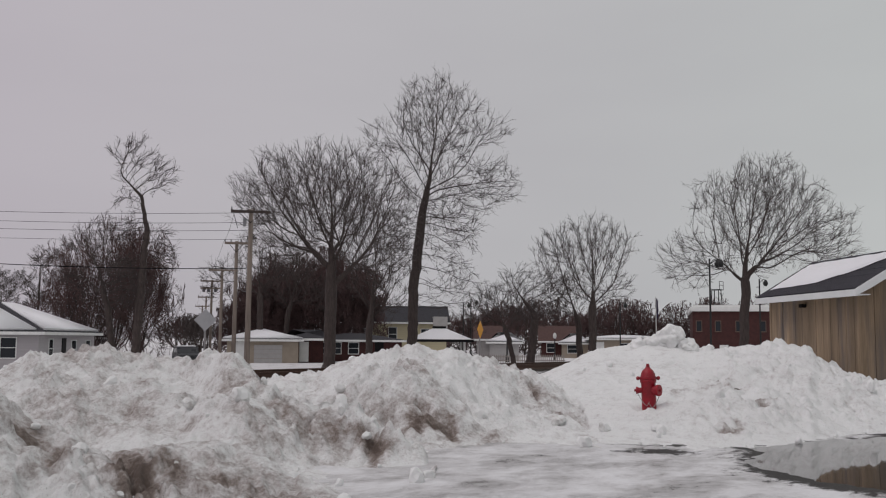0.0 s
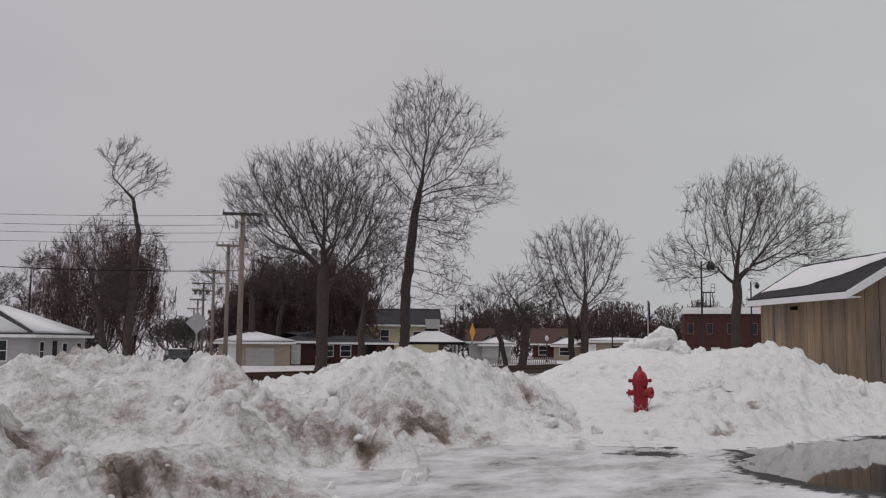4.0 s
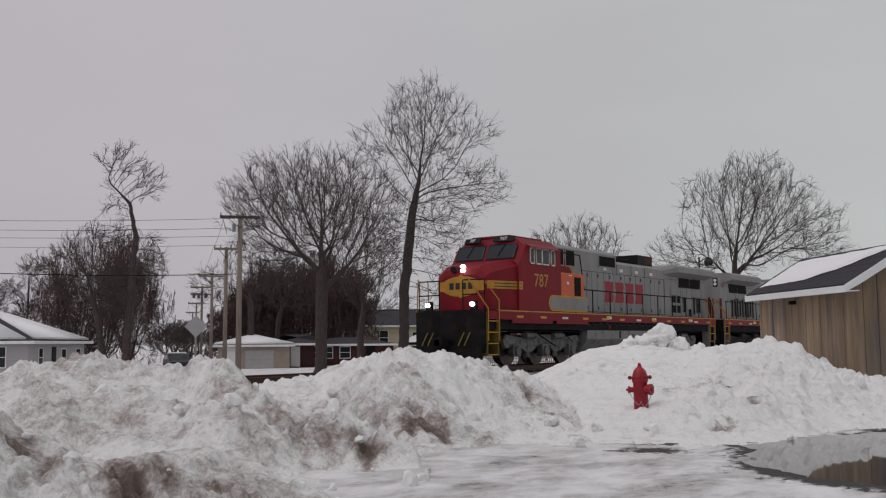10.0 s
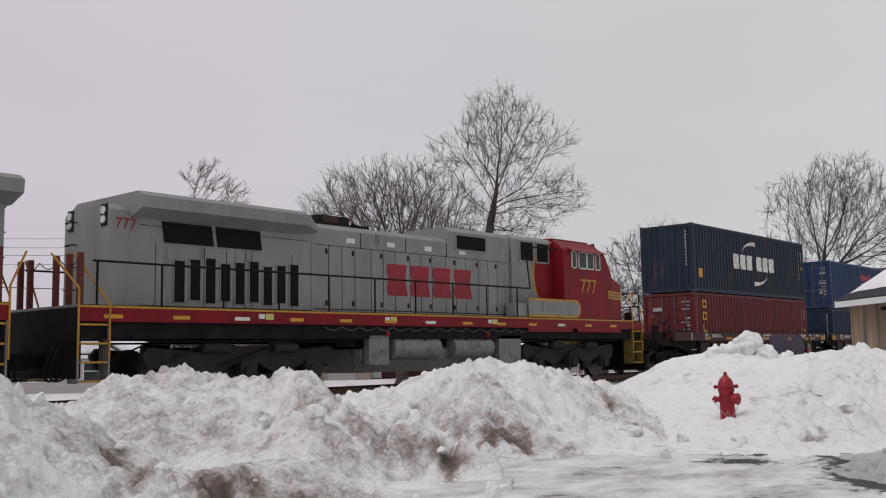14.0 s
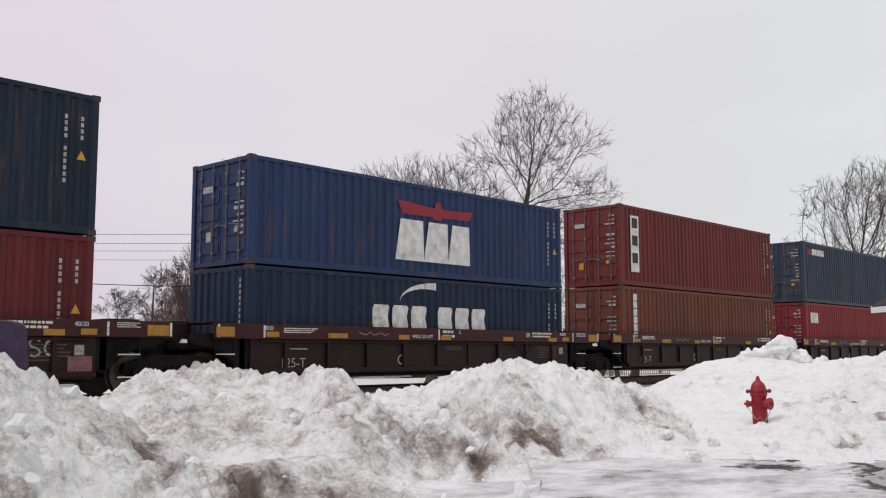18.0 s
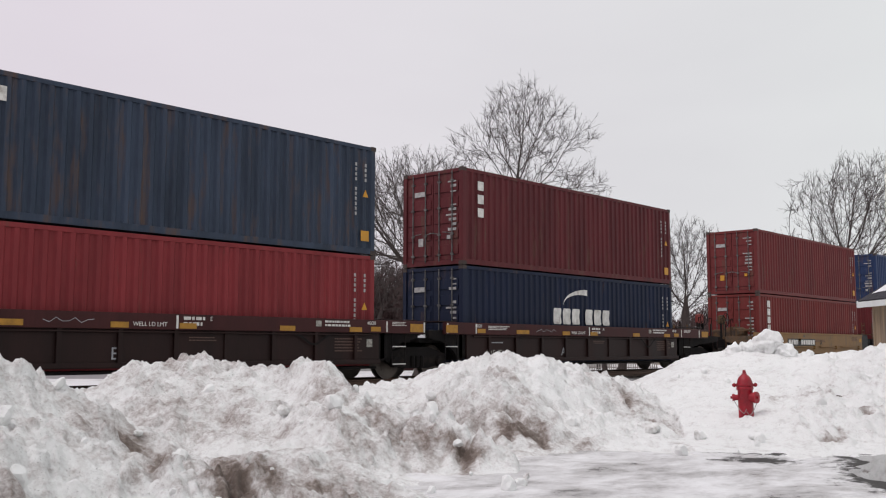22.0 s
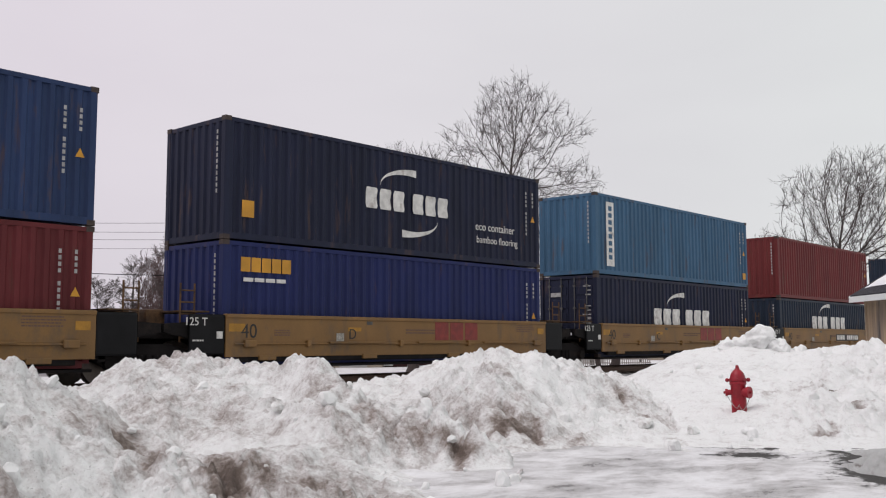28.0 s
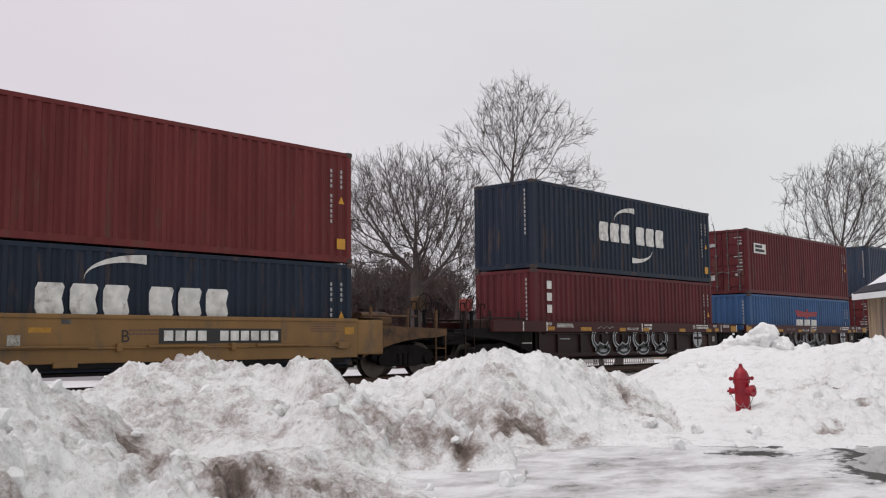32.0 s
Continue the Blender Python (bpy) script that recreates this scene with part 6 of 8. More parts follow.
def make_locomotive(a0, turn, number, orange, label):
    """A wide-nosed diesel locomotive. Local x runs from the front coupler backwards; z from the rail head."""
    sense = 1 if turn == 0 else -1
    g = holder("locomotive", car_pose(a0, 0, turn), label, "locomotive", "locomotives")
    MOVERS.append((g, a0, turn))
    # the second unit is a longer variant
    E = 1.5 if turn else 0.0
    def hood_x(x):
        return float(np.interp(x, (8.2, 10.0, 11.5, 11.64, 14.58, 16.2, 16.72, 21.84), (8.2, 9.44, 10.85, 11.2, 14.9, 16.0, 16.5, 21.7))) if turn else x
    part("underframe", boxes((0.75, 21.55 + E, -1.42, 1.42, 1.3, 1.64), (8.0, 15.8, -1.1, 1.1, 1.1, 1.35)), STEEL_DARK, g)
    part("deck", boxes((1.7, 21.6 + E, -1.5, 1.5, 1.93, 1.985)), SILVER, g)
    part("front_deck", boxes((0.8, 1.7, -1.45, 1.45, 1.9, 1.97)), STEEL_DARK, g)
    for s in (-1, 1):
        part("sill_band", boxes((0.85, 21.6 + E, s * 1.46, s * 1.512, 1.64, 1.93), bevel=0.01), RED, g, "red sill band")
        part("sill_stripe", boxes((1.6, 21.6 + E, s * 1.5, s * 1.518, 1.925, 1.97)), YELLOW, g, "yellow stripe")
        for k in range(13 if turn else 12):
            x = 2.7 + k * 1.62
            part("reflector", boxes((x, x + 0.42, s * 1.512, s * 1.524, 1.71, 1.79)), MARK_YELLOW if k % 4 != 2 else MARK_WHITE, g)
        part("deck_edge", boxes((1.6, 21.6 + E, s * 1.5, s * 1.514, 1.97, 1.985)), STEEL_DARK, g)
        for x in (9.6, 14.0, 18.2):
            part("notice", boxes((x, x + 0.24, s * 1.512, s * 1.522, 1.74, 1.88)), MARK_PALE, g, "pale yellow notice")
            part("notice", boxes((x + 0.27, x + 0.44, s * 1.512, s * 1.522, 1.76, 1.87)), MARK_WHITE, g)
        for xa, xb in ((2.4, 5.2), (5.5, 8.0)):
            part("cab_skirt", boxes((xa, xb, s * 1.47, s * 1.511, 1.52, 1.66), bevel=0.01), RED, g)
        cab = []
        for k in range(14):
            x = 7.9 + 0.62 * k
            cab.append(([Vector((x + 0.58 * u, s * 1.44, 1.6 - 0.09 * math.sin(3.14 * u))) for u in (0, 0.2, 0.4, 0.6, 0.8, 1.0)], [0.018] * 6))
        o_ = tube_part("cable_loop", cab, CABLE, g, 5)
        tagged(o_, "sagging grey cables under the sill", kind="stuff")
        for x in (9.9, 14.2):
            part("red_valve", boxes((x, x + 0.14, s * 1.38, s * 1.46, 1.36, 1.5), bevel=0.03), RED, g)
        bm = bmesh.new()
        for k in range(3):
            rod(bm, (7.9, s * 1.3, 1.36 + 0.09 * k), (16.2, s * 1.3, 1.36 + 0.09 * k), 0.025, 6)
        for k in range(9):
            box(bm, 8.2 + k * 0.9, 8.26 + k * 0.9, s * 1.22, s * 1.4, 1.25, 1.62)
        part("pipe_run", bm, STEEL_DARK, g)
    # pilot, plough and coupler at both ends
    part("pilot", boxes((0.72, 0.86, -1.45, 1.45, 0.5, 1.93), bevel=0.02), STEEL_DARK, g)
    bm = bmesh.new()
    prism(bm, [(-1.45, 0.15), (1.45, 0.15), (1.45, 0.75), (-1.45, 0.75)], 0.4, 0.62, axis="x")
    part("snow_plough", bm, STEEL_DARK, g)
    part("pilot", boxes((21.5 + E, 21.62 + E, -1.45, 1.45, 0.5, 1.93), bevel=0.02), STEEL_DARK, g)
    for x0, x1 in ((0.0, 0.9), (21.4 + E, 22.3 + E)):
        part("coupler", boxes((x0, x1, -0.13, 0.13, 0.72, 0.98), (x0 and x1 - 0.35, (x0 and x1 - 0.35) + 0.35, -0.22, 0.22, 0.68, 1.03), bevel=0.03), STEEL_DARK, g)
        hose = []
        for yy in (-0.9, -0.65, 0.65, 0.9):
            hx = 0.7 if x0 == 0 else 21.64 + E
            hose.append(([Vector((hx + (0.28 if x0 else -0.28) * math.sin(u * 3.1), yy + 0.25 * u, 1.2 - 0.75 * math.sin(u * 2.0))) for u in [i / 8 for i in range(9)]], [0.03] * 9))
        for h_ in hose:
            tube_part("air_hose", [h_], HOSE if x0 == 0 else BLACK, g)
    # nose and cab
    bm = bmesh.new()
    loft(bm, [(1.45, hood_ring(0.95, 1.98, 3.22, 0.22)), (1.52, hood_ring(1.04, 1.98, 3.42, 0.26)), (1.7, hood_ring(1.14, 1.98, 3.56, 0.28)), (3.0, hood_ring(1.44, 1.98, 3.82, 0.24))])
    part("nose", bm, RED, g, "red wide nose")
    bm = bmesh.new()
    loft(bm, [(2.9, hood_ring(1.5, 1.95, 3.78, 0.2)), (3.24, hood_ring(1.5, 1.95, 4.46, 0.32)), (3.38, hood_ring(1.5, 1.95, 4.66, 0.36)), (5.9, hood_ring(1.5, 1.95, 4.66, 0.36))])
    part("cab", bm, RED, g, "faded red cab")
    part("cab_roof", boxes((3.35, 5.6, -0.85, 0.85, 4.655, 4.76), bevel=0.04), RED, g)
    for s in (-1, 1):
        pane = part("windshield", boxes((-0.012, 0.012, -0.58, 0.58, -0.3, 0.26), bevel=0.008), GLASS, g, "dark windshield pane")
        pane.matrix_basis = pose(3.06, s * 0.68, 4.14, 0, 27, 0)
        gasket = part("window_gasket", boxes((-0.008, 0.008, -0.62, 0.62, -0.34, 0.3), bevel=0.006), BLACK, g)
        gasket.matrix_basis = pose(3.065, s * 0.68, 4.14, 0, 27, 0)
        wiper = part("wiper", rods([((-0.03, -0.1, 0.3), (-0.03, 0.1, -0.2))], 0.012), BLACK, g)
        wiper.matrix_basis = pose(3.05, s * 0.68, 4.14, 0, 27, 0)
        nb = part("number_board", boxes((-0.03, 0.03, -0.42, 0.42, -0.11, 0.11), bevel=0.01), BLACK, g, "black number board")
        nb.matrix_basis = pose(3.22, s * 0.68, 4.6, 0, 25, -s * 12)
        lettering("number", number, 0.19, MARK_WHITE, nb, Matrix.Translation((-0.034, 0, -0.065)) @ pose(0, 0, 0, 90, 0, -90))
        # side windows
        for x0, x1 in ((3.65, 3.95), (4.06, 4.5), (4.5, 5.02), (5.14, 5.44)):
            wn_ = part("side_window", boxes((x0 + 0.03, x1 - 0.03, s * 1.5, s * 1.52, 3.72, 4.24), bevel=0.006), GLASS, g)
            part("window_frame", boxes((x0, x1, s * 1.5, s * 1.53, 3.68, 3.725), (x0, x1, s * 1.5, s * 1.53, 4.235, 4.28), (x0, x0 + 0.035, s * 1.5, s * 1.53, 3.68, 4.28), (x1 - 0.035, x1, s * 1.5, s * 1.53, 3.68, 4.28)), MARK_WHITE, g)
        bm = bmesh.new()
        prism(bm, [(s * 1.49, 4.3), (s * 1.72, 4.24), (s * 1.72, 4.26), (s * 1.4, 4.42)], 3.5, 5.6, axis="x")
        part("sun_visor", bm, RED, g)
        lettering("cab_number", number, 0.68, YELLOW, g, pose(4.43, s * 1.508, 2.87, 90, 0, 0 if s < 0 else 180), "yellow painted number")
        # yellow nose band
        bm = bmesh.new()
        loft(bm, [(1.53, [(s * 1.04, 2.72), (s * 1.062, 2.72), (s * 1.062, 3.0), (s * 1.04, 3.0)]), (1.7, [(s * 1.12, 2.72), (s * 1.145, 2.72), (s * 1.145, 3.0), (s * 1.12, 3.0)]), (2.92, [(s * 1.42, 2.72), (s * 1.44, 2.72), (s * 1.44, 3.0), (s * 1.42, 3.0)])])
        part("nose_stripe", bm, YELLOW, g, "yellow stripe along the nose")
        part("nose_stripe", boxes((2.89, 3.14, s * 1.5, s * 1.512, 2.72, 3.0)), YELLOW, g)
        for z_ in (2.79, 2.9):
            part("stripe_line", boxes((2.9, 3.1, s * 1.512, s * 1.518, z_, z_ + 0.028)), MARK_BLACK, g)
            bm = bmesh.new()
            loft(bm, [(1.8, [(s * 1.17, z_), (s * 1.182, z_), (s * 1.182, z_ + 0.028), (s * 1.17, z_ + 0.028)]), (2.88, [(s * 1.435, z_), (s * 1.448, z_), (s * 1.448, z_ + 0.028), (s * 1.435, z_ + 0.028)])])
            part("stripe_line", bm, MARK_BLACK, g)
        # grey notch with yellow edge under the cab's rear
        bm = bmesh.new()
        def notch(c, x1, r):
            pts = [(x1, 2.3 + r), (x1, 2.3 - r)]
            pts += [(5.25 + c + r * math.cos(q), 2.3 + r * math.sin(q)) for q in [math.pi * (1.5 - i / 10) for i in range(11)]]
            return pts
        prism(bm, notch(0, 7.95, 0.3), s * 1.5, s * 1.513)
        part("yellow_edge", bm, YELLOW, g)
        bm = bmesh.new()
        prism(bm, notch(0.02, 7.96, 0.225), s * 1.5, s * 1.522)
        part("side_panel", bm, SILVER, g)
        # steps at the corners
        for x0 in (0.9, 20.95 + E):
            bm = bmesh.new()
            for k in range(4):
                part("step_tread", boxes((x0, x0 + 0.6, s * 1.12, s * 1.5, 0.42 + 0.38 * k, 0.46 + 0.38 * k)), YELLOW, g, "yellow-edged step tread")
            part("step_side", boxes((x0 - 0.05, x0 - 0.02, s * 1.1, s * 1.5, 0.4, 1.9), (x0 + 0.62, x0 + 0.65, s * 1.1, s * 1.5, 0.4, 1.9)), HOSE if x0 < 5 else SILVER, g)
            part("grab_rail", rods([((x0 - 0.02, s * 1.52, 0.9), (x0 - 0.02, s * 1.52, 2.0)), ((x0 - 0.02, s * 1.52, 2.0), (x0 + (-0.55 if x0 < 5 else 0.55), s * 1.05, 3.05)), ((x0 + 0.66, s * 1.52, 0.9), (x0 + 0.66, s * 1.52, 2.3)), ((x0 + 0.66, s * 1.52, 2.3), (x0 + (0.2 if x0 < 5 else 1.1), s * 1.2, 3.0))], 0.022), YELLOW, g, "yellow grab rail")
    # emblem, lights and door on the nose front
    bm = bmesh.new()
    prism(bm, [(0.85 * math.cos(2 * math.pi * i / 32), 2.82 + 0.36 * math.sin(2 * math.pi * i / 32)) for i in range(32)], 1.434, 1.457, axis="x")
    part("nose_emblem", bm, YELLOW, g, "yellow oval emblem")
    for s in (-1, 1):
        bm = bmesh.new()
        prism(bm, [(s * 0.5, 2.66), (s * 1.0, 2.66), (s * 1.0, 3.0), (s * 0.5, 3.0)], 1.440, 1.462, axis="x")
        part("emblem_wing", bm, YELLOW, g)
    bm = bmesh.new()
    prism(bm, [(0.0, 2.4), (0.3, 2.62), (0.3, 3.06), (0.0, 3.24), (-0.3, 3.06), (-0.3, 2.62)], 1.430, 1.452, axis="x")
    part("emblem_shield", bm, YELLOW, g)
    part("emblem_bar", boxes(*[(1.422, 1.437, -0.5 + 0.27 * k, -0.32 + 0.27 * k, 2.72, 2.95) for k in range(4)]), MARK_BLACK, g)
    for z in (3.36, 3.52):
        bm = bmesh.new()
        rod(bm, (1.372, -0.1, z), (1.532, -0.1, z), 0.06, 16)
        part("headlight", bm, LAMP_ON if turn == 0 else GRILLE, g, "twin white headlight" if turn == 0 else "dark headlight")
    bm = bmesh.new()
    rod(bm, (1.372, 0.28, 3.42), (1.572, 0.28, 3.42), 0.12, 16)
    part("brake_wheel_cover", bm, BLACK, g)
    for s in (-1, 1):
        bm = bmesh.new()
        rod(bm, (0.7, s * 0.95, 2.16), (0.86, s * 0.95, 2.16), 0.075, 16)
        part("ditch_light", bm, LAMP_ON if turn == 0 else GRILLE, g, "lit ditch light" if turn == 0 else "")
        part("lamp_bracket", boxes((0.8, 0.92, s * 0.95 - 0.13, s * 0.95 + 0.13, 1.93, 2.29), bevel=0.02), STEEL_DARK, g)
    for y in (-1.4, -0.5, 0.5, 1.4):
        part("front_post", rods([((0.85, y, 1.95), (0.85, y, 3.0))], 0.022), STEEL_DARK, g)
    for y in (-1.4, 0.5):
        for z in (2.5, 3.0):
            part("front_handrail", rods([((0.85, y, z), (0.85, y + 0.9, z))], 0.022), STEEL_DARK, g)
    # hoods
    for x0, x1, w, z1, nm in ((5.88, 8.2, 1.06, 4.66, "equipment_hood"), (8.2, hood_x(11.64), 0.98, 4.66, "engine_hood"), (hood_x(11.64), hood_x(16.72), 0.98, 4.3, "engine_hood"), (hood_x(16.72), 22.15 if turn else 21.7, 0.98, 4.2, "radiator_hood")):
        bm = bmesh.new()
        loft(bm, [(x0, hood_ring(w, 1.98, z1, 0.14)), (x1, hood_ring(w, 1.98, z1, 0.14))])
        part(nm, bm, SILVER, g)
    bm = bmesh.new()
    wing = [(-0.97, 3.92), (-1.48, 4.1), (-1.5, 4.36), (-1.3, 4.47), (1.3, 4.47), (1.5, 4.36), (1.48, 4.1), (0.97, 3.92)]
    thin = [(-0.97, 3.98), (-0.99, 4.05), (-0.99, 4.16), (-0.8, 4.28), (0.8, 4.28), (0.99, 4.16), (0.99, 4.05), (0.97, 3.98)]
    loft(bm, [(hood_x(16.55), thin), (hood_x(17.25), wing), (hood_x(21.84), wing)])
    part("radiator_roof", bm, SILVER, g)
    for s in (-1, 1):
        for x0, x1 in ((hood_x(18.35), hood_x(19.6)), (hood_x(19.72), hood_x(21.0))):
            bm = bmesh.new()
            prism(bm, [(x0, 3.44), (x1, 3.44), (x1 + 0.07, 3.9), (x0 + 0.07, 3.9)], s * 0.975, s * 1.015)
            part("radiator_screen", bm, GRILLE, g, "black radiator screen")
        for x0, x1, z0, z1 in ((hood_x(10.02), hood_x(11.5), 4.0, 4.42), (6.2, 6.85, 3.85, 4.45), (7.05, 7.75, 3.85, 4.45)):
            w = 1.06 if x0 < 8 else 0.98
            part("air_intake", boxes((x0, x1, s * (w - 0.02), s * (w + 0.022), z0, z1), bevel=0.01), GRILLE, g)
            part("intake_frame", boxes((x0 - 0.05, x1 + 0.05, s * w, s * (w + 0.03), z1, z1 + 0.05), (x0 - 0.05, x1 + 0.05, s * w, s * (w + 0.03), z0 - 0.05, z0), (x0 - 0.05, x0, s * w, s * (w + 0.03), z0, z1), (x1, x1 + 0.05, s * w, s * (w + 0.03), z0, z1)), SILVER, g)
        # hood doors with gaps between them
        part("door_recess", boxes((8.26, hood_x(16.68), s * 0.976, s * 0.985, 2.06, 3.74)), BLACK, g, "dark recess between the hood doors")
        for z_ in (2.02, 3.78):
            part("hood_seam", boxes((hood_x(16.75), hood_x(21.6), s * 0.978, s * 0.984, z_, z_ + 0.012)), BLACK, g)
        for x in [hood_x(q) for q in (17.4, 18.62, 18.8, 19.34, 19.95, 21.2)]:
            part("hood_seam", boxes((x, x + 0.016, s * 0.978, s * 0.984, 2.03, 3.4)), BLACK, g)
        for x in [hood_x(q) for q in (8.2, 11.7, 13.1, 14.5)]:
            part("hood_seam", boxes((x, x + 0.02, s * 0.978, s * 0.99, 3.74, 4.15)), BLACK, g)
        x = 8.28
        k = 0
        while x < hood_x(16.6) - 0.1:
            wd = 0.47 if k % 3 else 0.6
            part("hood_door", boxes((x + 0.016, x + wd - 0.012, s * 0.983, s * 0.998, 2.08, 3.72), bevel=0.004), SILVER, g)
            if k % 2:
                for z_ in (2.16, 3.5):
                    part("latch", boxes((x + 0.05, x + 0.12, s * 0.997, s * 1.01, z_, z_ + 0.14)), BLACK, g)
            if k % 3 == 1 and x > 9:
                part("label_plate", boxes((x, x + 0.3, s * 0.98, s * 0.992, 3.84, 3.97)), MARK_WHITE, g)
            x += wd
            k += 1
        # rear grilles
        slots = [(17.5, 17.95, 2.2, 2.55), (18.08, 18.5, 2.2, 2.55), (17.5, 17.95, 2.68, 3.02), (18.08, 18.5, 2.68, 3.02), (18.85, 19.2, 2.25, 2.98), (19.5, 19.85, 2.05, 2.4), (20.1, 20.32, 2.15, 3.0), (20.5, 20.7, 2.25, 2.98), (20.85, 21.05, 2.25, 2.98)]
        if turn:
            slots = [(17.0 + 0.415 * k, 17.27 + 0.415 * k, 2.12 + 0.06 * (k % 2), 3.15 - 0.05 * (k % 3)) for k in range(9)]
        for x0, x1, z0, z1 in slots:
            part("grille", boxes((x0, x1, s * 0.978, s * 0.998, z0, z1), bevel=0.008), GRILLE, g)
            for x_ in (x0 - 0.03, x1):
                part("grille_frame", boxes((x_, x_ + 0.03, s * 0.98, s * 1.004, z0 - 0.03, z1 + 0.03)), SILVER, g)
        # brand drawn as four plain blocks
        for k in range(4):
            x = 10.45 + 0.99 * k if not turn else 10.15 + 0.95 * k if s > 0 else 9.9 + 0.95 * k
            bm = bmesh.new()
            prism(bm, [(x, 2.5), (x + 0.8, 2.5), (x + 0.86, 2.72), (x + 0.78, 2.94), (x + 0.86, 3.16), (x + 0.82, 3.38), (x + 0.03, 3.38), (x + 0.1, 2.94)], s * 0.996, s * 1.003)
            part("brand_block", bm, MARK_RED, g, "plain red block of the painted brand")
        # side handrail
        posts = [8.5, 10.03, 11.6, 13.19, 14.77, 16.4, 18.0, 19.6, 21.2] + ([22.7] if turn else [])
        for x in posts:
            part("handrail_post", rods([((x, s * 1.47, 1.7), (x, s * 1.47, 2.88))], 0.024), STEEL_DARK, g)
        part("handrail", rods([((7.8, s * 1.47, 2.9), (21.3 + E, s * 1.47, 2.88)), ((7.8, s * 1.47, 2.9), (7.78, s * 1.3, 4.27)), ((7.78, s * 1.3, 4.27), (5.95, s * 1.3, 4.3))], 0.024), STEEL_DARK, g)
        if turn:
            for x0, x1 in ((9.7, 11.5), (12.1, 14.0)):
                bm = bmesh.new()
                rod(bm, (x0, s * 1.15, 1.05), (x1, s * 1.15, 1.05), 0.32, 26)
                for x_ in (x0 + 0.3, x1 - 0.36):
                    rod(bm, (x_, s * 1.15, 1.05), (x_ + 0.06, s * 1.15, 1.05), 0.33, 26)
                part("air_tank", bm, TANK_GREY, g, "dull silver air tank")
            part("tank_skirt", boxes((14.2, 14.95, s * 1.2, s * 1.42, 0.6, 1.4), bevel=0.02), TANK_GREY, g)
            part("tank_skirt", boxes((8.3, 9.4, s * 1.2, s * 1.42, 0.55, 1.42), bevel=0.02), TANK_GREY, g)
        if turn:
            for zz in (3.86, 4.06):
                bm = bmesh.new()
                rod(bm, (22.1, s * 0.72, zz), (22.2, s * 0.72, zz), 0.085, 16)
                part("class_light", bm, MARK_WHITE, g, "round end light")
            part("light_box", boxes((22.13, 22.17, s * 0.72 - 0.13, s * 0.72 + 0.13, 3.72, 4.2), bevel=0.02), BLACK, g)
            lettering("hood_number", number, 0.34, MARK_RED, g, pose(21.8, s * 0.992, 3.66, 90, 0, 0 if s < 0 else 180))
    if orange:
        for s in (-1, 1):
            curve = [(7.62, 3.3), (7.5, 3.62), (7.28, 3.88), (6.98, 4.1), (6.6, 4.3), (6.2, 4.44), (5.9, 4.5)]
            bm = bmesh.new()
            prism(bm, [(5.88, 2.5), (7.62, 2.5)] + curve, s * 1.058, s * 1.068)
            part("red_sweep", bm, RED, g)
            for (xa, za), (xb, zb) in zip(curve, curve[1:]):
                bm = bmesh.new()
                prism(bm, [(xa, za), (xb, zb), (xb + 0.05, zb + 0.09), (xa + 0.09, za + 0.05)], s * 1.058, s * 1.072)
                part("yellow_edge", bm, YELLOW, g)
        part("fuel_gauge", boxes((10.9, 11.05, -1.432, -1.41, 0.98, 1.28), bevel=0.01), BLACK, g)
        part("orange_box", boxes((5.92, 7.74, -1.5, -1.06, 2.53, 3.49), bevel=0.03), ORANGE, g, "bright orange equipment box")
        part("box_opening", boxes((6.95, 7.45, -1.512, -1.49, 2.62, 3.35)), GRILLE, g)
        part("box_label", boxes((6.35, 6.5, -1.51, -1.5, 3.05, 3.15), (6.5, 6.75, -1.51, -1.5, 3.38, 3.42)), MARK_WHITE, g)
    else:
        for s in (-1, 1):
            def dee(r):
                return [(5.9, 4.55)] + [(6.2 + (r - 0.4) * math.cos(q), 3.4 + (r + 0.05) * 0.82 * math.sin(q)) for q in [math.pi * (0.5 - i / 14) for i in range(15)]] + [(5.9, 2.5)]
            bm = bmesh.new()
            prism(bm, dee(1.3), s * 1.058, s * 1.068)
            part("yellow_edge", bm, YELLOW, g)
            bm = bmesh.new()
            prism(bm, dee(1.2), s * 1.058, s * 1.074)
            part("red_sweep", bm, RED, g)
            part("sand_box", boxes((7.0, 8.6, s * 1.08, s * 1.45, 1.99, 2.42), bevel=0.02), SILVER, g)
    rust_red = surface("dull_rusty_red_paint", (0.11, 0.025, 0.02), rough=0.8, vary=0.35, scale=3)
    for y in (-1.3, -0.85, 0.3, 0.85, 1.3):
        part("end_post", boxes((21.42 + E, 21.54 + E, y - 0.05, y + 0.05, 1.98, 3.05), bevel=0.015), rust_red, g)
    chain_pts = [([Vector((21.48 + E, -1.3 + 2.6 * u, 2.95 - 0.16 * abs(math.sin(u * 9.4)))) for u in [q / 24 for q in range(25)]], [0.012] * 25)]
    tube_part("end_chain", chain_pts, STEEL_DARK, g)
    for z in (2.4, 2.9, 3.4, 3.9):
        part("hood_rung", rods([(((22.17 if turn else 21.72), -0.75, z), ((22.17 if turn else 21.72) + 0.1, -0.75, z)), (((22.17 if turn else 21.72) + 0.1, -0.75, z), ((22.17 if turn else 21.72) + 0.1, -0.4, z)), (((22.17 if turn else 21.72) + 0.1, -0.4, z), ((22.17 if turn else 21.72), -0.4, z))], 0.015), STEEL_DARK, g)
    # exhaust, horns, tank
    part("exhaust_housing", boxes((hood_x(14.58), hood_x(16.19), -0.62, 0.62, 4.28, 4.8 if not turn else 4.6), bevel=0.03), BLACK, g, "black exhaust housing")
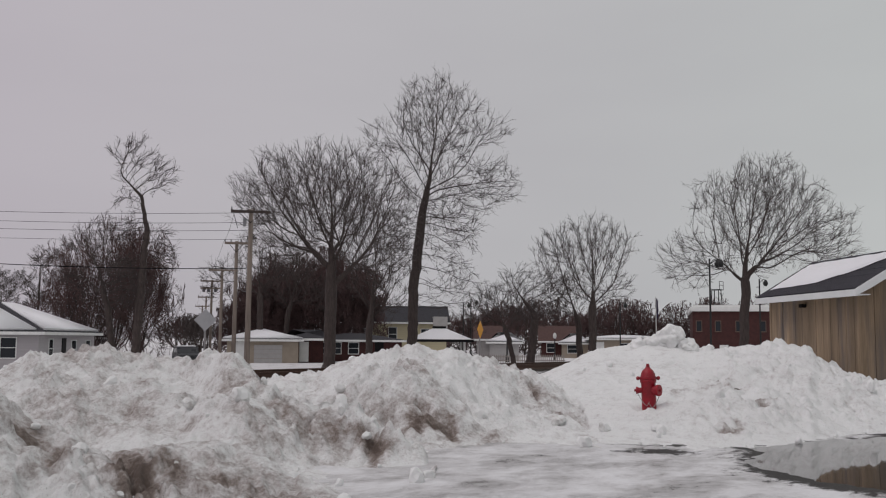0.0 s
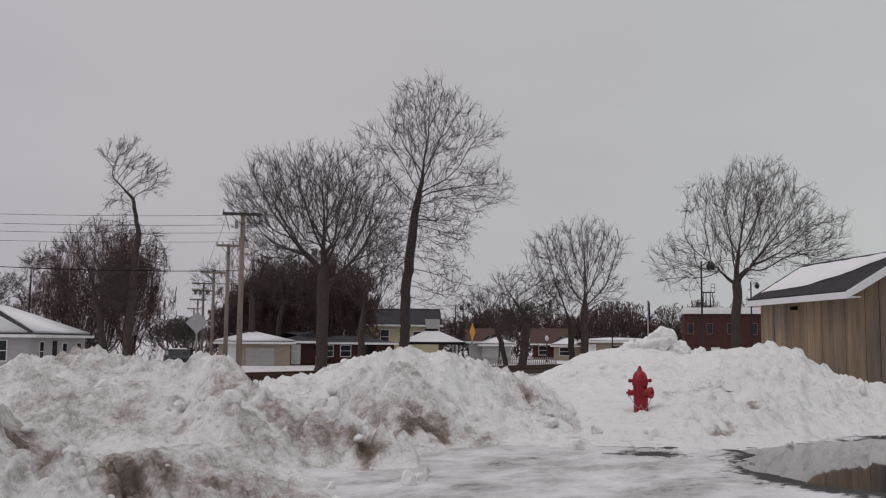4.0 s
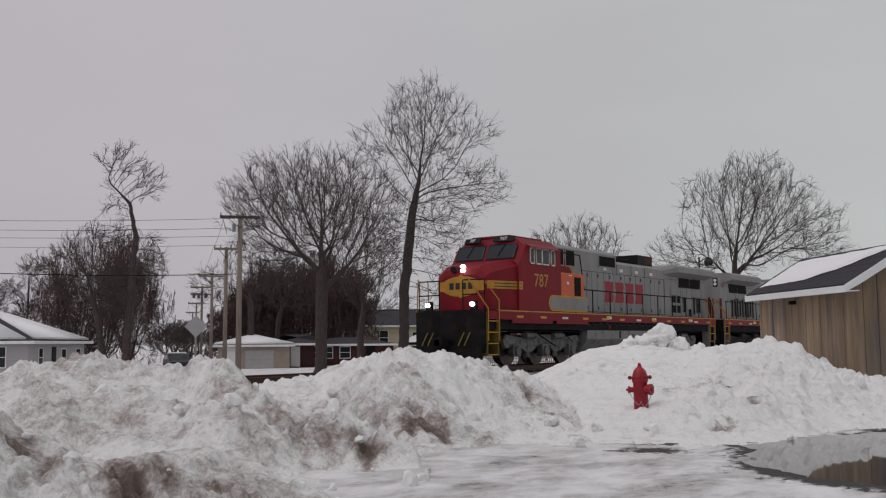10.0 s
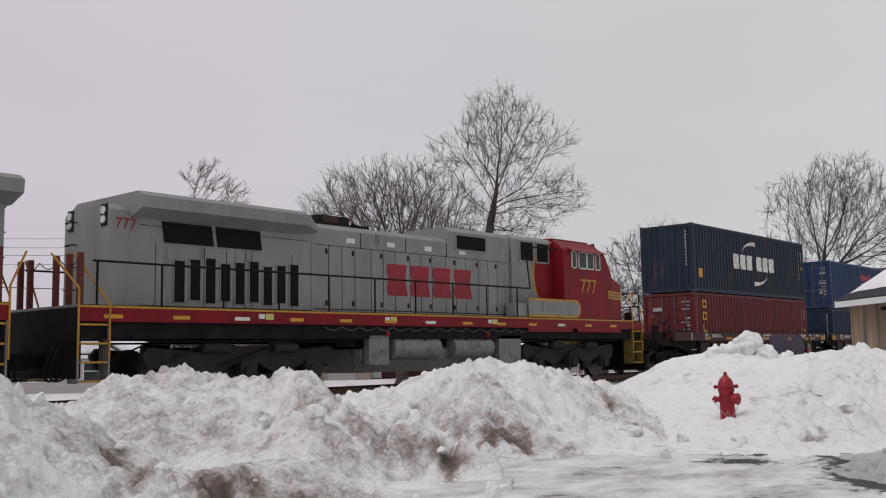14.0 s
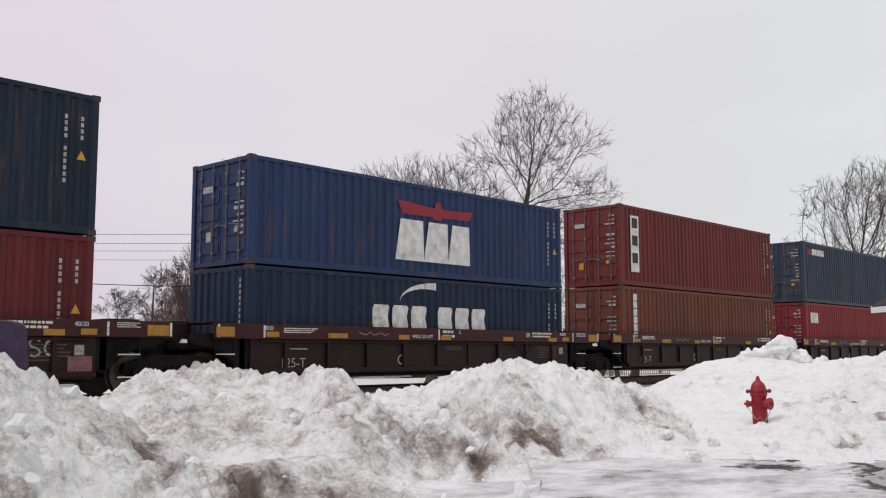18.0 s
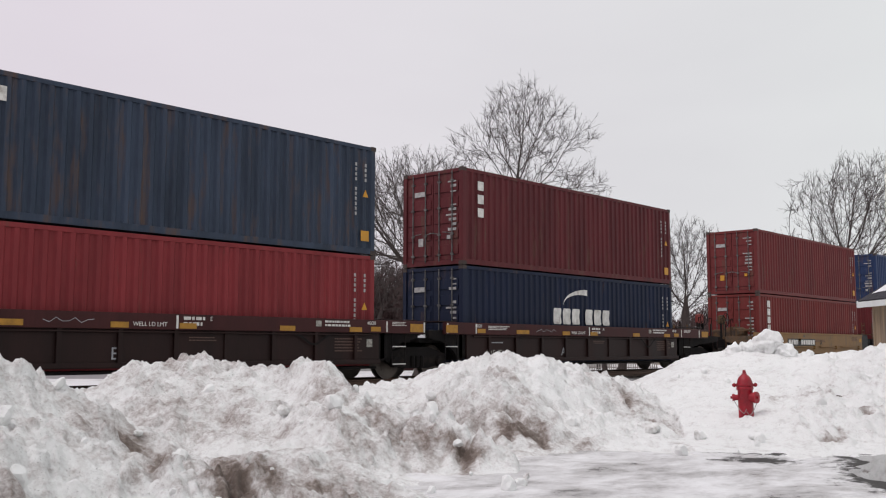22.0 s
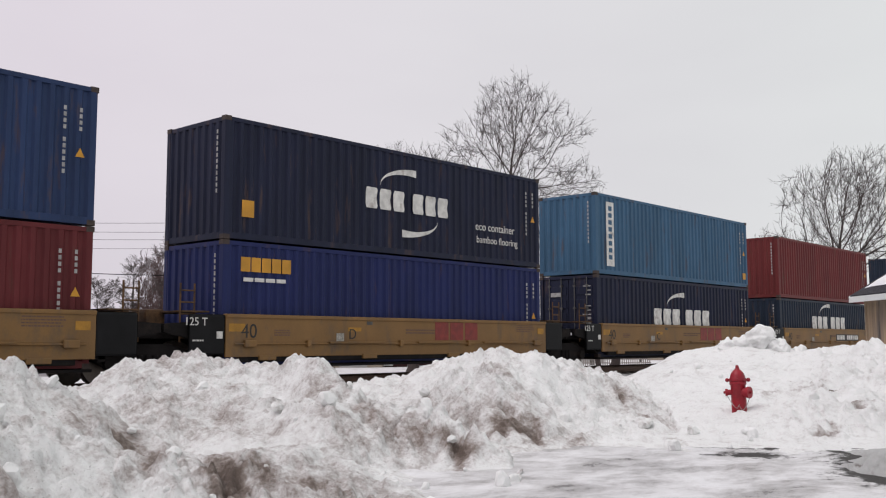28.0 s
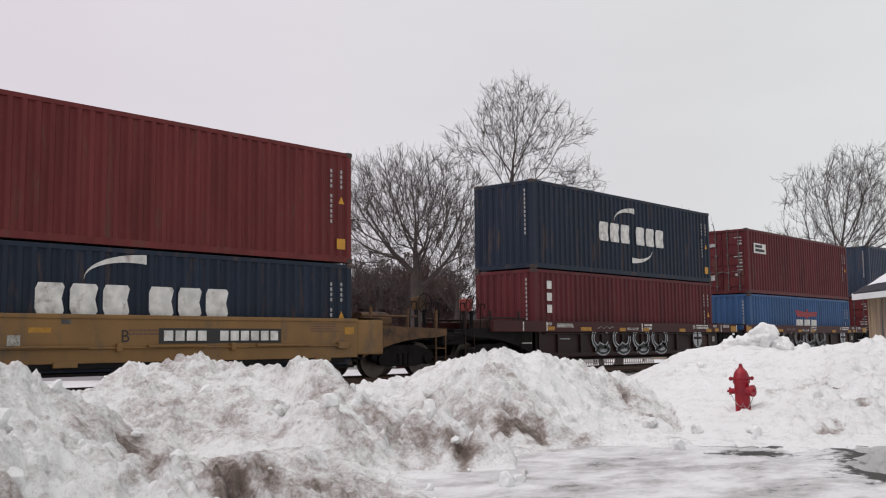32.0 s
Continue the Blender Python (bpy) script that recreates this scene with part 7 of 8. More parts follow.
    for y_ in (-0.63, 0.6):
        part("exhaust_opening", boxes((hood_x(15.2), hood_x(16.0), y_, y_ + 0.03, 4.42, 4.72 if not turn else 4.56)), surface("rusty_exhaust", (0.05, 0.025, 0.018), rough=0.9), g)
    bm = bmesh.new()
    for k, (dx, yy) in enumerate(((0.45, -0.3), (-0.45, -0.3), (0.35, -0.1))):
        rod(bm, (13.75, yy, 4.5), (13.75 + dx, yy, 4.52), 0.03, 10, 0.075)
    rod(bm, (13.75, -0.2, 4.28), (13.75, -0.2, 4.5), 0.05, 8)
    part("air_horn", bm, STEEL_DARK, g)
    tank = [(-1.42, 0.95), (-1.42, 1.3), (1.42, 1.3), (1.42, 0.95), (1.05, 0.42), (-1.05, 0.42)]
    if turn:
        tank = [(-1.42, 0.9), (-1.42, 1.3), (1.42, 1.3), (1.42, 0.9), (1.1, 0.42), (-1.1, 0.42)]
        tank = [(y * 0.8, z * 0.72 + 0.1) for y, z in tank]
    bm = bmesh.new()
    loft(bm, [(8.05, tank), (15.7 if not turn else 15.0, tank)])
    part("fuel_tank", bm, TANK_GREY, g, "grey fuel tank")
    loco_truck(g, 5.1, a0, sense)
    loco_truck(g, 17.2 + E, a0, sense)
    return g


make_locomotive(123.6, 0, "787", True, "red and silver diesel locomotive with lit headlights leading the train")
make_locomotive(169.7, 180, "777", False, "red and silver diesel locomotive coupled backwards behind the leader")


# ---------------------------------------------------------------- containers
C_LEN, C_WID = 12.19, 2.44


def corrugated(bm, length, z0, z1, period, depth):
    """A trapezoid-ribbed sheet in the x z plane, ribs standing out towards -y."""
    n = int(length / period)
    p = length / n
    xs = []
    for i in range(n):
        x = i * p
        xs += [(x, 0), (x + p * 0.32, 0), (x + p * 0.5, depth), (x + p * 0.82, depth)]
    xs.append((length, 0))
    lo = [bm.verts.new((x, d, z0)) for x, d in xs]
    hi = [bm.verts.new((x, d, z1)) for x, d in xs]
    for i in range(len(xs) - 1):
        bm.faces.new((lo[i], lo[i + 1], hi[i + 1], hi[i]))
    return bm


def bars(rows, y=-C_WID / 2, thick=0.006):
    bm = bmesh.new()
    for x0, x1, z0, z1 in rows:
        box(bm, x0, x1, y - thick, y, z0, z1)
    return bm


def small_bars(name, rows, material, parent, y=-C_WID / 2):
    o = part(name, bars(rows, y=y), material, parent)
    o["kind"] = "stuff"
    return o


def crescent(bm, x0, z0, dx, dz, w, y):
    """A crescent that swells from a fine tail at (x0, z0) to a broad head, rising steeply and then levelling out."""
    n = 16
    outer, inner = [], []
    for i in range(n + 1):
        q = math.pi / 2 * i / n
        u, v = x0 + dx * (1 - math.cos(q)), z0 + dz * math.sin(q)
        t = (0.012 + w * (i / n) ** 1.3) * (1 if dz > 0 else -1)
        outer.append((u, v))
        inner.append((u + 0.3 * t * math.cos(q) * (1 if dx * dz > 0 else -1), v - t))
    return prism(bm, outer + inner[::-1], y - 0.006, y)


def swoosh_brand(c, x0, x1, z0, z1, colour, lower=True):
    """Two word blocks of three with an arc above and one below, all plain shapes."""
    y = -C_WID / 2
    W, h = x1 - x0, z1 - z0
    step = W / 6.45
    w = step * 0.84
    mid = (x0 + x1) / 2
    for k in range(6):
        u = x0 + k * step + (0.48 * step if k > 2 else 0)
        bm = bmesh.new()
        prism(bm, [(u + w * 0.08, z0), (u + w * 0.94, z0), (u + w, z0 + h * 0.12), (u + w * 0.9, z0 + h * 0.5), (u + w, z0 + h * 0.88), (u + w * 0.92, z1), (u + w * 0.1, z1), (u, z0 + h * 0.8), (u, z0 + h * 0.18)], y - 0.006, y)
        part("brand_block", bm, colour, c)
    bm = bmesh.new()
    crescent(bm, mid - 0.13 * W - 0.7, z1 + 0.11, 1.4, 0.55, 0.19, y)
    part("brand_arc", bm, colour, c)
    if lower:
        bm = bmesh.new()
        crescent(bm, mid + 0.13 * W + 0.72, z0 - 0.17, -1.44, -0.52, 0.19, y)
        part("brand_arc", bm, colour, c)


def wing_brand(c, x, z, h):
    y = -C_WID / 2
    for k, (u, w) in enumerate(((0, 0.95), (0.98, 0.85), (1.85, 0.8))):
        bm = bmesh.new()
        u, w = u * h, w * h * 0.98
        prism(bm, [(x + u - 0.06, z), (x + u + w, z), (x + u + w * 0.96, z + h), (x + u + 0.12 * h, z + h)], y - 0.006, y)
        part("brand_block", bm, MARK_WHITE, c)
    t = z + h * 1.12
    bm = bmesh.new()
    prism(bm, [(x + 0.2, t), (x + h * 1.2, t + 0.02), (x + h * 1.3, t - 0.06), (x + h * 1.55, t - 0.06), (x + h * 1.6, t + 0.02), (x + h * 2.6, t + 0.05), (x + h * 2.75, t + h * 0.28), (x + h * 1.6, t + h * 0.24), (x + h * 1.5, t + h * 0.4), (x + h * 1.35, t + h * 0.4), (x + h * 1.3, t + h * 0.24), (x + 0.02, t + h * 0.34)], y - 0.006, y)
    part("brand_wing", bm, MARK_RED, c, "red wing emblem")


def column_blocks(c, x, z_top, size, n, colour, panel=None, step=1.2):
    y = -C_WID / 2
    if panel:
        part("marking_panel", bars([(x - size * 0.25, x + size * 1.25, z_top - n * size * step - 0.05, z_top + size * 0.25)]), panel, c)
    small_bars("marking", [(x, x + size, z_top - k * size * step - size, z_top - k * size * step) for k in range(n)], colour, c, y=y - 0.007)


def hollow_blocks(c, x, z_top, w, h, n, colour):
    t = 0.075
    for k in range(n):
        z1 = z_top - k * (h + 0.16)
        z0 = z1 - h
        part("marking", bars([(x, x + t, z0, z1), (x + t, x + w, z0, z0 + t)] + ([(x + t, x + w, z1 - t, z1), (x + w - t, x + w, z0 + t, z1 - t)] if k < 2 else [])), colour, c)


def row_blocks(c, x, z, w, h, n, colour, gap=0.18):
    small_bars("marking", [(x + k * w * (1 + gap), x + k * w * (1 + gap) + w, z, z + h) for k in range(n)], colour, c)


def end_bars(c, H, rng):
    """Rows of small unreadable code at the right end of the side."""
    x = C_LEN - 0.72
    small_bars("code_marking", [(x, x + 0.06, H - 0.5 - 0.13 * k - 0.085, H - 0.5 - 0.13 * k) for k in range(11) if k != 4], CONT_WHITE, c)
    small_bars("code_marking", [(x + 0.34, x + 0.4, H - 0.5 - 0.13 * k - 0.085, H - 0.5 - 0.13 * k) for k in range(4)], CONT_WHITE, c)
    zz = H - 1.35 - 0.3 * rng.random()
    bm = bmesh.new()
    prism(bm, [(x + 0.27, zz), (x + 0.47, zz), (x + 0.37, zz + 0.19)], -C_WID / 2 - 0.006, -C_WID / 2)
    part("warning_triangle", bm, MARK_YELLOW, c)
    if rng.random() < 0.5:
        part("warning_label", bars([(x + 0.22, x + 0.5, 0.35, 0.62)]), MARK_YELLOW, c)


CAST = surface("grimy_corner_casting", (0.05, 0.035, 0.03), rough=0.75, vary=0.4, scale=7)


def make_container(a, z, high, paint, doors, label, seed):
    rng = random.Random(seed)
    H = 2.896 if high else 2.591
    c = holder("shipping_container", pose(0, 0, 0), label, "shipping container", "containers on the train")
    MOVERS.append((c, a, (z,)))
    hy = C_WID / 2
    for s in (-1, 1):
        bm = bmesh.new()
        corrugated(bm, C_LEN - 0.3, 0.16, H - 0.1, 0.278, 0.046)
        o = part("side_panel", bm, paint, c)
        o.matrix_basis = pose(0.15, -hy + 0.006, 0) if s < 0 else pose(C_LEN - 0.15, hy - 0.006, 0, 0, 0, 180)
    bm = bmesh.new()
    corrugated(bm, C_WID - 0.2, 0.16, H - 0.1, 0.25, 0.045)
    o = part("end_panel", bm, paint, c)
    o.matrix_basis = pose(C_LEN - 0.01, -hy + 0.1, 0, 0, 0, 90)
    part("roof", boxes((0.05, C_LEN - 0.05, -hy + 0.05, hy - 0.05, H - 0.05, H - 0.02)), paint, c)
    part("floor_frame", boxes((0.05, C_LEN - 0.05, -hy + 0.05, hy - 0.05, 0.02, 0.15)), paint, c)
    for s in (-1, 1):
        part("top_rail", boxes((0.1, C_LEN - 0.1, s * (hy - 0.06), s * hy, H - 0.12, H - 0.02), bevel=0.008), paint, c)
        part("bottom_rail", boxes((0.1, C_LEN - 0.1, s * (hy - 0.06), s * hy, 0.02, 0.17), bevel=0.008), paint, c)
        for x0 in (0.0, C_LEN - 0.15):
            part("corner_post", boxes((x0, x0 + 0.15, s * (hy - 0.14), s * (hy + 0.002), 0.1, H - 0.1), bevel=0.012), paint, c)
            for z0 in (0.0, H - 0.118):
                part("corner_casting", boxes((x0 - 0.004, x0 + 0.178, s * (hy - 0.162), s * (hy + 0.006), z0, z0 + 0.118), bevel=0.012), CAST, c)
    for z0, z1 in ((0.02, 0.17), (H - 0.13, H - 0.02)):
        part("end_sill", boxes((0.02, 0.1, -hy + 0.1, hy - 0.1, z0, z1), bevel=0.008), paint, c)
    if doors:
        for s in (-1, 1):
            bm = bmesh.new()
            box(bm, 0.05, 0.09, s * 0.012, s * (hy - 0.14), 0.18, H - 0.14)
            for k in range(5):
                z0 = 0.32 + k * (H - 0.55) / 5
                box(bm, 0.025, 0.06, s * 0.08, s * (hy - 0.2), z0, z0 + 0.3, bevel=0.012)
            part("door", bm, paint, c)
            for yy in (0.28, 0.8):
                bm = bmesh.new()
                rod(bm, (0.0, s * yy, 0.12), (0.0, s * yy, H - 0.08), 0.018, 6)
                for z0 in (0.3, 0.9, 1.7, H - 0.4):
                    box(bm, -0.02, 0.05, s * yy - 0.05, s * yy + 0.05, z0, z0 + 0.06)
                rod(bm, (-0.02, s * yy, 0.95), (-0.02, s * yy - s * 0.36, 1.0), 0.014, 6)
                part("lock_rod", bm, TRUCK_GREY, c, "steel lock rod")
        rm = random.Random(seed + 77)
        for k in range(9):
            w = rm.uniform(0.12, 0.42)
            z_ = H - 0.42 - 0.15 * k - (0.25 if k > 2 else 0)
            part("door_marking", boxes((0.018, 0.024, -0.95, -0.95 + w, z_, z_ + rm.choice((0.04, 0.05, 0.08)))), CONT_WHITE, c)
        part("door_marking", boxes((0.018, 0.024, 0.3, 0.75, H - 0.75, H - 0.6)), CONT_WHITE, c)
        tone = MARK_YELLOW if rng.random() < 0.3 else CONT_WHITE
        part("door_label", boxes((0.016, 0.024, -0.72, -0.58, 0.78, 0.9)), tone, c)
        part("door_label", boxes((0.016, 0.024, 0.38, 0.58, 0.62, 0.86)), tone, c)
    else:
        bm = bmesh.new()
        corrugated(bm, C_WID - 0.2, 0.16, H - 0.1, 0.25, 0.045)
        o = part("end_panel", bm, paint, c)
        o.matrix_basis = pose(0.01, hy - 0.1, 0, 0, 0, -90)
        part("code_marking", boxes(*[(-0.002, 0.008, -0.93, -0.88, H - 0.4 - 0.14 * k, H - 0.31 - 0.14 * k) for k in range(11)]), CONT_WHITE, c)["kind"] = "stuff"
    end_bars(c, H, rng)
    return c


def cpaint(name, r, g, b, rust=0.22, fade=0.22):
    c = srgb(r, g, b)
    grey = 0.3 * c[0] + 0.6 * c[1] + 0.1 * c[2]
    c = tuple(0.9 * k + 0.1 * grey for k in c)
    return painted(name, tuple(0.5 * v for v in c), rust, fade)


P_TEAL = cpaint("dark_teal_container_paint", 48, 62, 82, 0.22)
P_BRICK = cpaint("brick_red_container_paint", 132, 52, 56, 0.12)
P_BLUE = cpaint("bright_blue_container_paint", 56, 79, 126, 0.2)
P_NAVYT = cpaint("blue_teal_container_paint", 42, 62, 90, 0.2)
P_DKRED = cpaint("dark_red_container_paint", 142, 58, 58, 0.18)
P_BROWN = cpaint("orange_brown_container_paint", 142, 80, 56, 0.15)
P_SLATE = cpaint("slate_blue_container_paint", 72, 86, 108, 0.3, 0.35)
P_RED = cpaint("bright_red_container_paint", 172, 58, 64, 0.05)
P_MAROON = cpaint("maroon_container_paint", 122, 48, 54, 0.2, 0.3)
P_DKBLUE = cpaint("dark_blue_container_paint", 36, 48, 78, 0.1)
P_TILE = cpaint("tile_red_container_paint", 148, 58, 54, 0.12)
P_NAVY = cpaint("navy_container_paint", 44, 50, 78, 0.15, 0.3)
P_ROYAL = cpaint("royal_blue_container_paint", 44, 56, 118, 0.1)
P_SKY = cpaint("light_blue_container_paint", 82, 130, 168, 0.18)
P_PALE = cpaint("mid_blue_container_paint", 74, 118, 172, 0.15)

Z1, ZS = 0.36, 0.36
CARS = [173.78, 189.74, 205.50, 221.27, 237.0, 256.95, 272.5, 287.86, 303.4, 318.95, 339.0, 354.8, 370.5]


def load(i, low, top):
    """Two stacked containers on the i-th well: (paint, high, doors, label) each."""
    out = []
    z = Z1
    for k, (paint, high, doors, label) in enumerate((low, top)):
        out.append(make_container(CARS[i], z, high, paint, doors, label, 10 * i + k))
        z += (2.896 if high else 2.591) + 0.012
    return out


def loads():
    W, Yl, Rd, Bk = MARK_WHITE, MARK_YELLOW, MARK_RED, MARK_BLACK
    lo, up = load(0, (P_BRICK, 1, 1, "brick-red steel container in a brown well car"), (P_TEAL, 1, 0, "dark teal steel container with white arc emblem"))
    hollow_blocks(lo, 0.64, 2.58, 0.36, 0.34, 3, Yl)
    swoosh_brand(up, 3.87, 8.45, 1.17, 1.84, W)
    part("warning_label", bars([(0.45, 0.8, 0.62, 1.0)]), Yl, up)
    lo, up = load(1, (P_NAVYT, 0, 0, "blue-teal steel container with white arc emblem"), (P_BLUE, 0, 1, "bright blue steel container with red wing emblem"))
    swoosh_brand(lo, 3.9, 8.48, 1.18, 1.8, W, lower=False)
    wing_brand(up, 4.78, 0.43, 1.12)
    lo, up = load(2, (P_BROWN, 1, 1, "orange-brown steel container with white marking column"), (P_DKRED, 1, 1, "dark red steel container with white marking panel"))
    column_blocks(lo, 0.72, 2.62, 0.24, 6, W, step=1.12)
    column_blocks(up, 0.74, 2.44, 0.36, 3, Bk, panel=W, step=1.75)
    lo, up = load(3, (P_RED, 1, 1, "bright red steel container with white marking"), (P_SLATE, 1, 1, "faded slate-blue steel container streaked with dirt"))
    row_blocks(lo, 0.54, 1.93, 0.26, 0.49, 3, W)
    row_blocks(up, 0.46, 2.28, 0.23, 0.27, 2, Rd)
    row_blocks(up, 1.02, 2.28, 0.245, 0.29, 5, W)
    lo, up = load(4, (P_DKBLUE, 1, 1, "dark blue steel container with white arc emblem"), (P_MAROON, 1, 1, "streaked maroon steel container with white marking"))
    swoosh_brand(lo, 4.47, 7.86, 1.25, 1.77, W, lower=False)
    column_blocks(up, 0.68, 2.53, 0.27, 3, W, step=1.5)
    lo, up = load(5, (P_TILE, 1, 1, "tile-red steel container with white marking column"), (P_DKRED, 1, 1, "plain dark red steel container"))
    column_blocks(lo, 0.85, 2.6, 0.3, 6, W, step=1.2)
    lo, up = load(6, (P_BRICK, 1, 0, "brick-red steel container on a yellow well car"), (P_BLUE, 1, 1, "weathered blue steel container with red wing emblem"))
    wing_brand(up, 4.7, 0.57, 1.08)
    small_bars("marking", [(0.55, 0.95, 2.25, 2.62)], W, lo)
    lo, up = load(7, (P_ROYAL, 1, 0, "royal blue steel container with yellow marking"), (P_NAVY, 1, 0, "navy blue steel container with white arc emblem"))
    row_blocks(lo, 0.5, 2.18, 0.27, 0.34, 5, Yl, 0.12)
    row_blocks(lo, 0.58, 1.95, 0.28, 0.09, 4, W, 0.15)
    swoosh_brand(up, 4.47, 7.81, 1.19, 1.75, W)
    m = pose(9.93, -C_WID / 2 - 0.004, 0.98, 90, 0, 0)
    lettering("words", "eco container", 0.34, W, up, m, "white painted words")
    lettering("words", "bamboo flooring", 0.3, W, up, pose(10.03, -C_WID / 2 - 0.004, 0.6, 90, 0, 0))
    part("warning_label", bars([(0.5, 0.85, 0.55, 0.95)]), Yl, up)
    lo, up = load(8, (P_NAVY, 1, 1, "navy blue steel container with white arc emblem"), (P_SKY, 1, 0, "light blue steel container with white marking strip"))
    swoosh_brand(lo, 3.9, 8.48, 1.18, 1.8, W, lower=False)
    part("marking_panel", bars([(0.68, 1.18, 0.31, 2.61)]), W, up, "white marking strip")
    small_bars("marking", [(0.82, 1.04, 2.3 - 0.25 * k, 2.46 - 0.25 * k) for k in range(8)], P_SKY, up, y=-C_WID / 2 - 0.007)
    lo, up = load(9, (P_TEAL, 0, 0, "dark teal steel container with white arc emblem"), (P_DKRED, 1, 0, "plain rusty red steel container"))
    swoosh_brand(lo, 3.9, 8.48, 1.18, 1.8, W, lower=False)
    lo, up = load(10, (P_MAROON, 1, 0, "maroon steel container with white marking column"), (P_TEAL, 1, 0, "dark teal steel container with white arc emblem"))
    column_blocks(lo, 0.68, 2.52, 0.26, 3, W, step=1.5)
    swoosh_brand(up, 3.87, 8.45, 1.17, 1.84, W)
    lo, up = load(11, (P_PALE, 0, 0, "mid blue steel container with white blocks"), (P_MAROON, 1, 1, "maroon steel container with a pale label"))
    wing_brand(lo, 4.95, 0.5, 1.0)
    small_bars("marking", [(0.65, 1.92, 1.82, 2.27)], W, up)
    small_bars("marking", [(0.8, 1.75, 1.9, 2.02), (0.8, 1.5, 2.08, 2.2)], Bk, up, y=-C_WID / 2 - 0.007)
    load(12, (P_BRICK, 1, 1, "brick-red steel container in a brown well car"), (P_SLATE, 1, 0, "faded slate-blue steel container on top"))


loads()


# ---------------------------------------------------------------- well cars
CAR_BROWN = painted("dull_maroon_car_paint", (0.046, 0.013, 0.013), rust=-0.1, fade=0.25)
# darker brown for side sheets, posts, bottom chords and end parts
CAR_BROWN_LOW = painted("darker_brown_car_paint", (0.02, 0.009, 0.008), rust=-0.25, fade=0.3)
CAR_YELLOW = surface("dirty_yellow_car_paint", (0.19, 0.102, 0.032), rough=0.6, vary=0.2, scale=1.2, dirt=(0.1, 0.07, 0.045), dirt_amount=0.3, dirt_scale=1.8, bump=0.05, stretch=(1, 1, 0.5))
GRAFFITI_GREY = surface("grey_spray_paint", (0.35, 0.36, 0.38), rough=0.7, vary=0.3, scale=5)
CAR_AMBER = surface("dirty_amber_plate", (0.34, 0.17, 0.02), rough=0.6, vary=0.25, scale=6)
CAR_STENCIL = surface("faded_brown_stencil", (0.11, 0.065, 0.05), rough=0.7, vary=0.2)
CAR_TAG = surface("grubby_white_tag", (0.3, 0.29, 0.26), rough=0.7, vary=0.5, scale=22)
CAR_END = surface("rusty_yellow_brown_steel", (0.1, 0.052, 0.022), rough=0.8, vary=0.35, scale=2, dirt=(0.03, 0.02, 0.014), dirt_amount=0.5, dirt_scale=3)
CAR_RED = surface("faded_red_gear_paint", (0.2, 0.03, 0.025), rough=0.6, vary=0.3, scale=5)
GRAFFITI_PINK = surface("faded_pink_spray_paint", (0.2, 0.09, 0.085), rough=0.7, vary=0.3, scale=6)
GRAFFITI_VIOLET = surface("dark_violet_spray_paint", (0.045, 0.03, 0.055), rough=0.7, vary=0.4, scale=4)
GRAFFITI_PURPLE = surface("purple_spray_paint", (0.05, 0.03, 0.07), rough=0.7, vary=0.4, scale=4)


def car_truck(parent, x0, a0):
    t = part("truck", boxes((x0 - 0.2, x0 + 0.2, -1.05, 1.05, 0.45, 0.8), bevel=0.02), STEEL_DARK, parent, "rusty two-axle truck")
    for s in (-1, 1):
        bm = bmesh.new()
        prism(bm, [(x0 - 1.2, 0.5), (x0 - 1.15, 0.68), (x0 - 0.5, 0.86), (x0 + 0.5, 0.86), (x0 + 1.15, 0.68), (x0 + 1.2, 0.5), (x0 + 0.9, 0.36), (x0 + 0.45, 0.28), (x0 - 0.45, 0.28), (x0 - 0.9, 0.36)], s * 0.94, s * 1.08)
        for dx in (-0.89, 0.89):
            rod(bm, (x0 + dx, s * 1.02, 0.46), (x0 + dx, s * 1.18, 0.46), 0.14, 12)
        for dx in (-0.18, 0, 0.18):
            rod(bm, (x0 + dx, s * 1.1, 0.32), (x0 + dx, s * 1.1, 0.62), 0.07, 8)
        part("side_frame", bm, STEEL_DARK, t)
    for dx in (-0.89, 0.89):
        make_wheelset(t, x0 + dx, 0.46, 0.46, a0 + x0 + dx, 1)


def brake_wheel(parent, x, y, z):
    ring = []
    pts = [Vector((x + 0.28 * math.cos(2 * math.pi * i / 20), y, z + 0.28 * math.sin(2 * math.pi * i / 20))) for i in range(21)]
    ring.append((pts, [0.018] * 21))
    for k in range(5):
        q = 2 * math.pi * k / 5
        ring.append(([Vector((x, y, z)), Vector((x + 0.28 * math.cos(q), y, z + 0.28 * math.sin(q)))], [0.014, 0.014]))
    tube_part("brake_wheel", ring, STEEL_DARK, parent)


def stroke(name, parent, material, lines, y, w=0.03, label=""):
    """Flat painted strokes: each line a ribbon of constant width, lying on a side sheet."""
    bm = bmesh.new()
    for pts in lines:
        prev = None
        for i, (x, z) in enumerate(pts):
            a, b = pts[max(0, i - 1)], pts[min(len(pts) - 1, i + 1)]
            dx, dz = b[0] - a[0], b[1] - a[1]
            k = w / 2 / (math.hypot(dx, dz) + 1e-6)
            now = (bm.verts.new((x - dz * k, y, z + dx * k)), bm.verts.new((x + dz * k, y, z - dx * k)))
            if prev:
                bm.faces.new((prev[1], now[1], now[0], prev[0]))
            prev = now
    o = part(name, bm, material, parent, label)
    return o


def arc_pts(cx, cz, rx, rz, a0, a1, n=12):
    return [(cx + rx * math.cos(radians(a0 + (a1 - a0) * i / n)), cz + rz * math.sin(radians(a0 + (a1 - a0) * i / n))) for i in range(n + 1)]


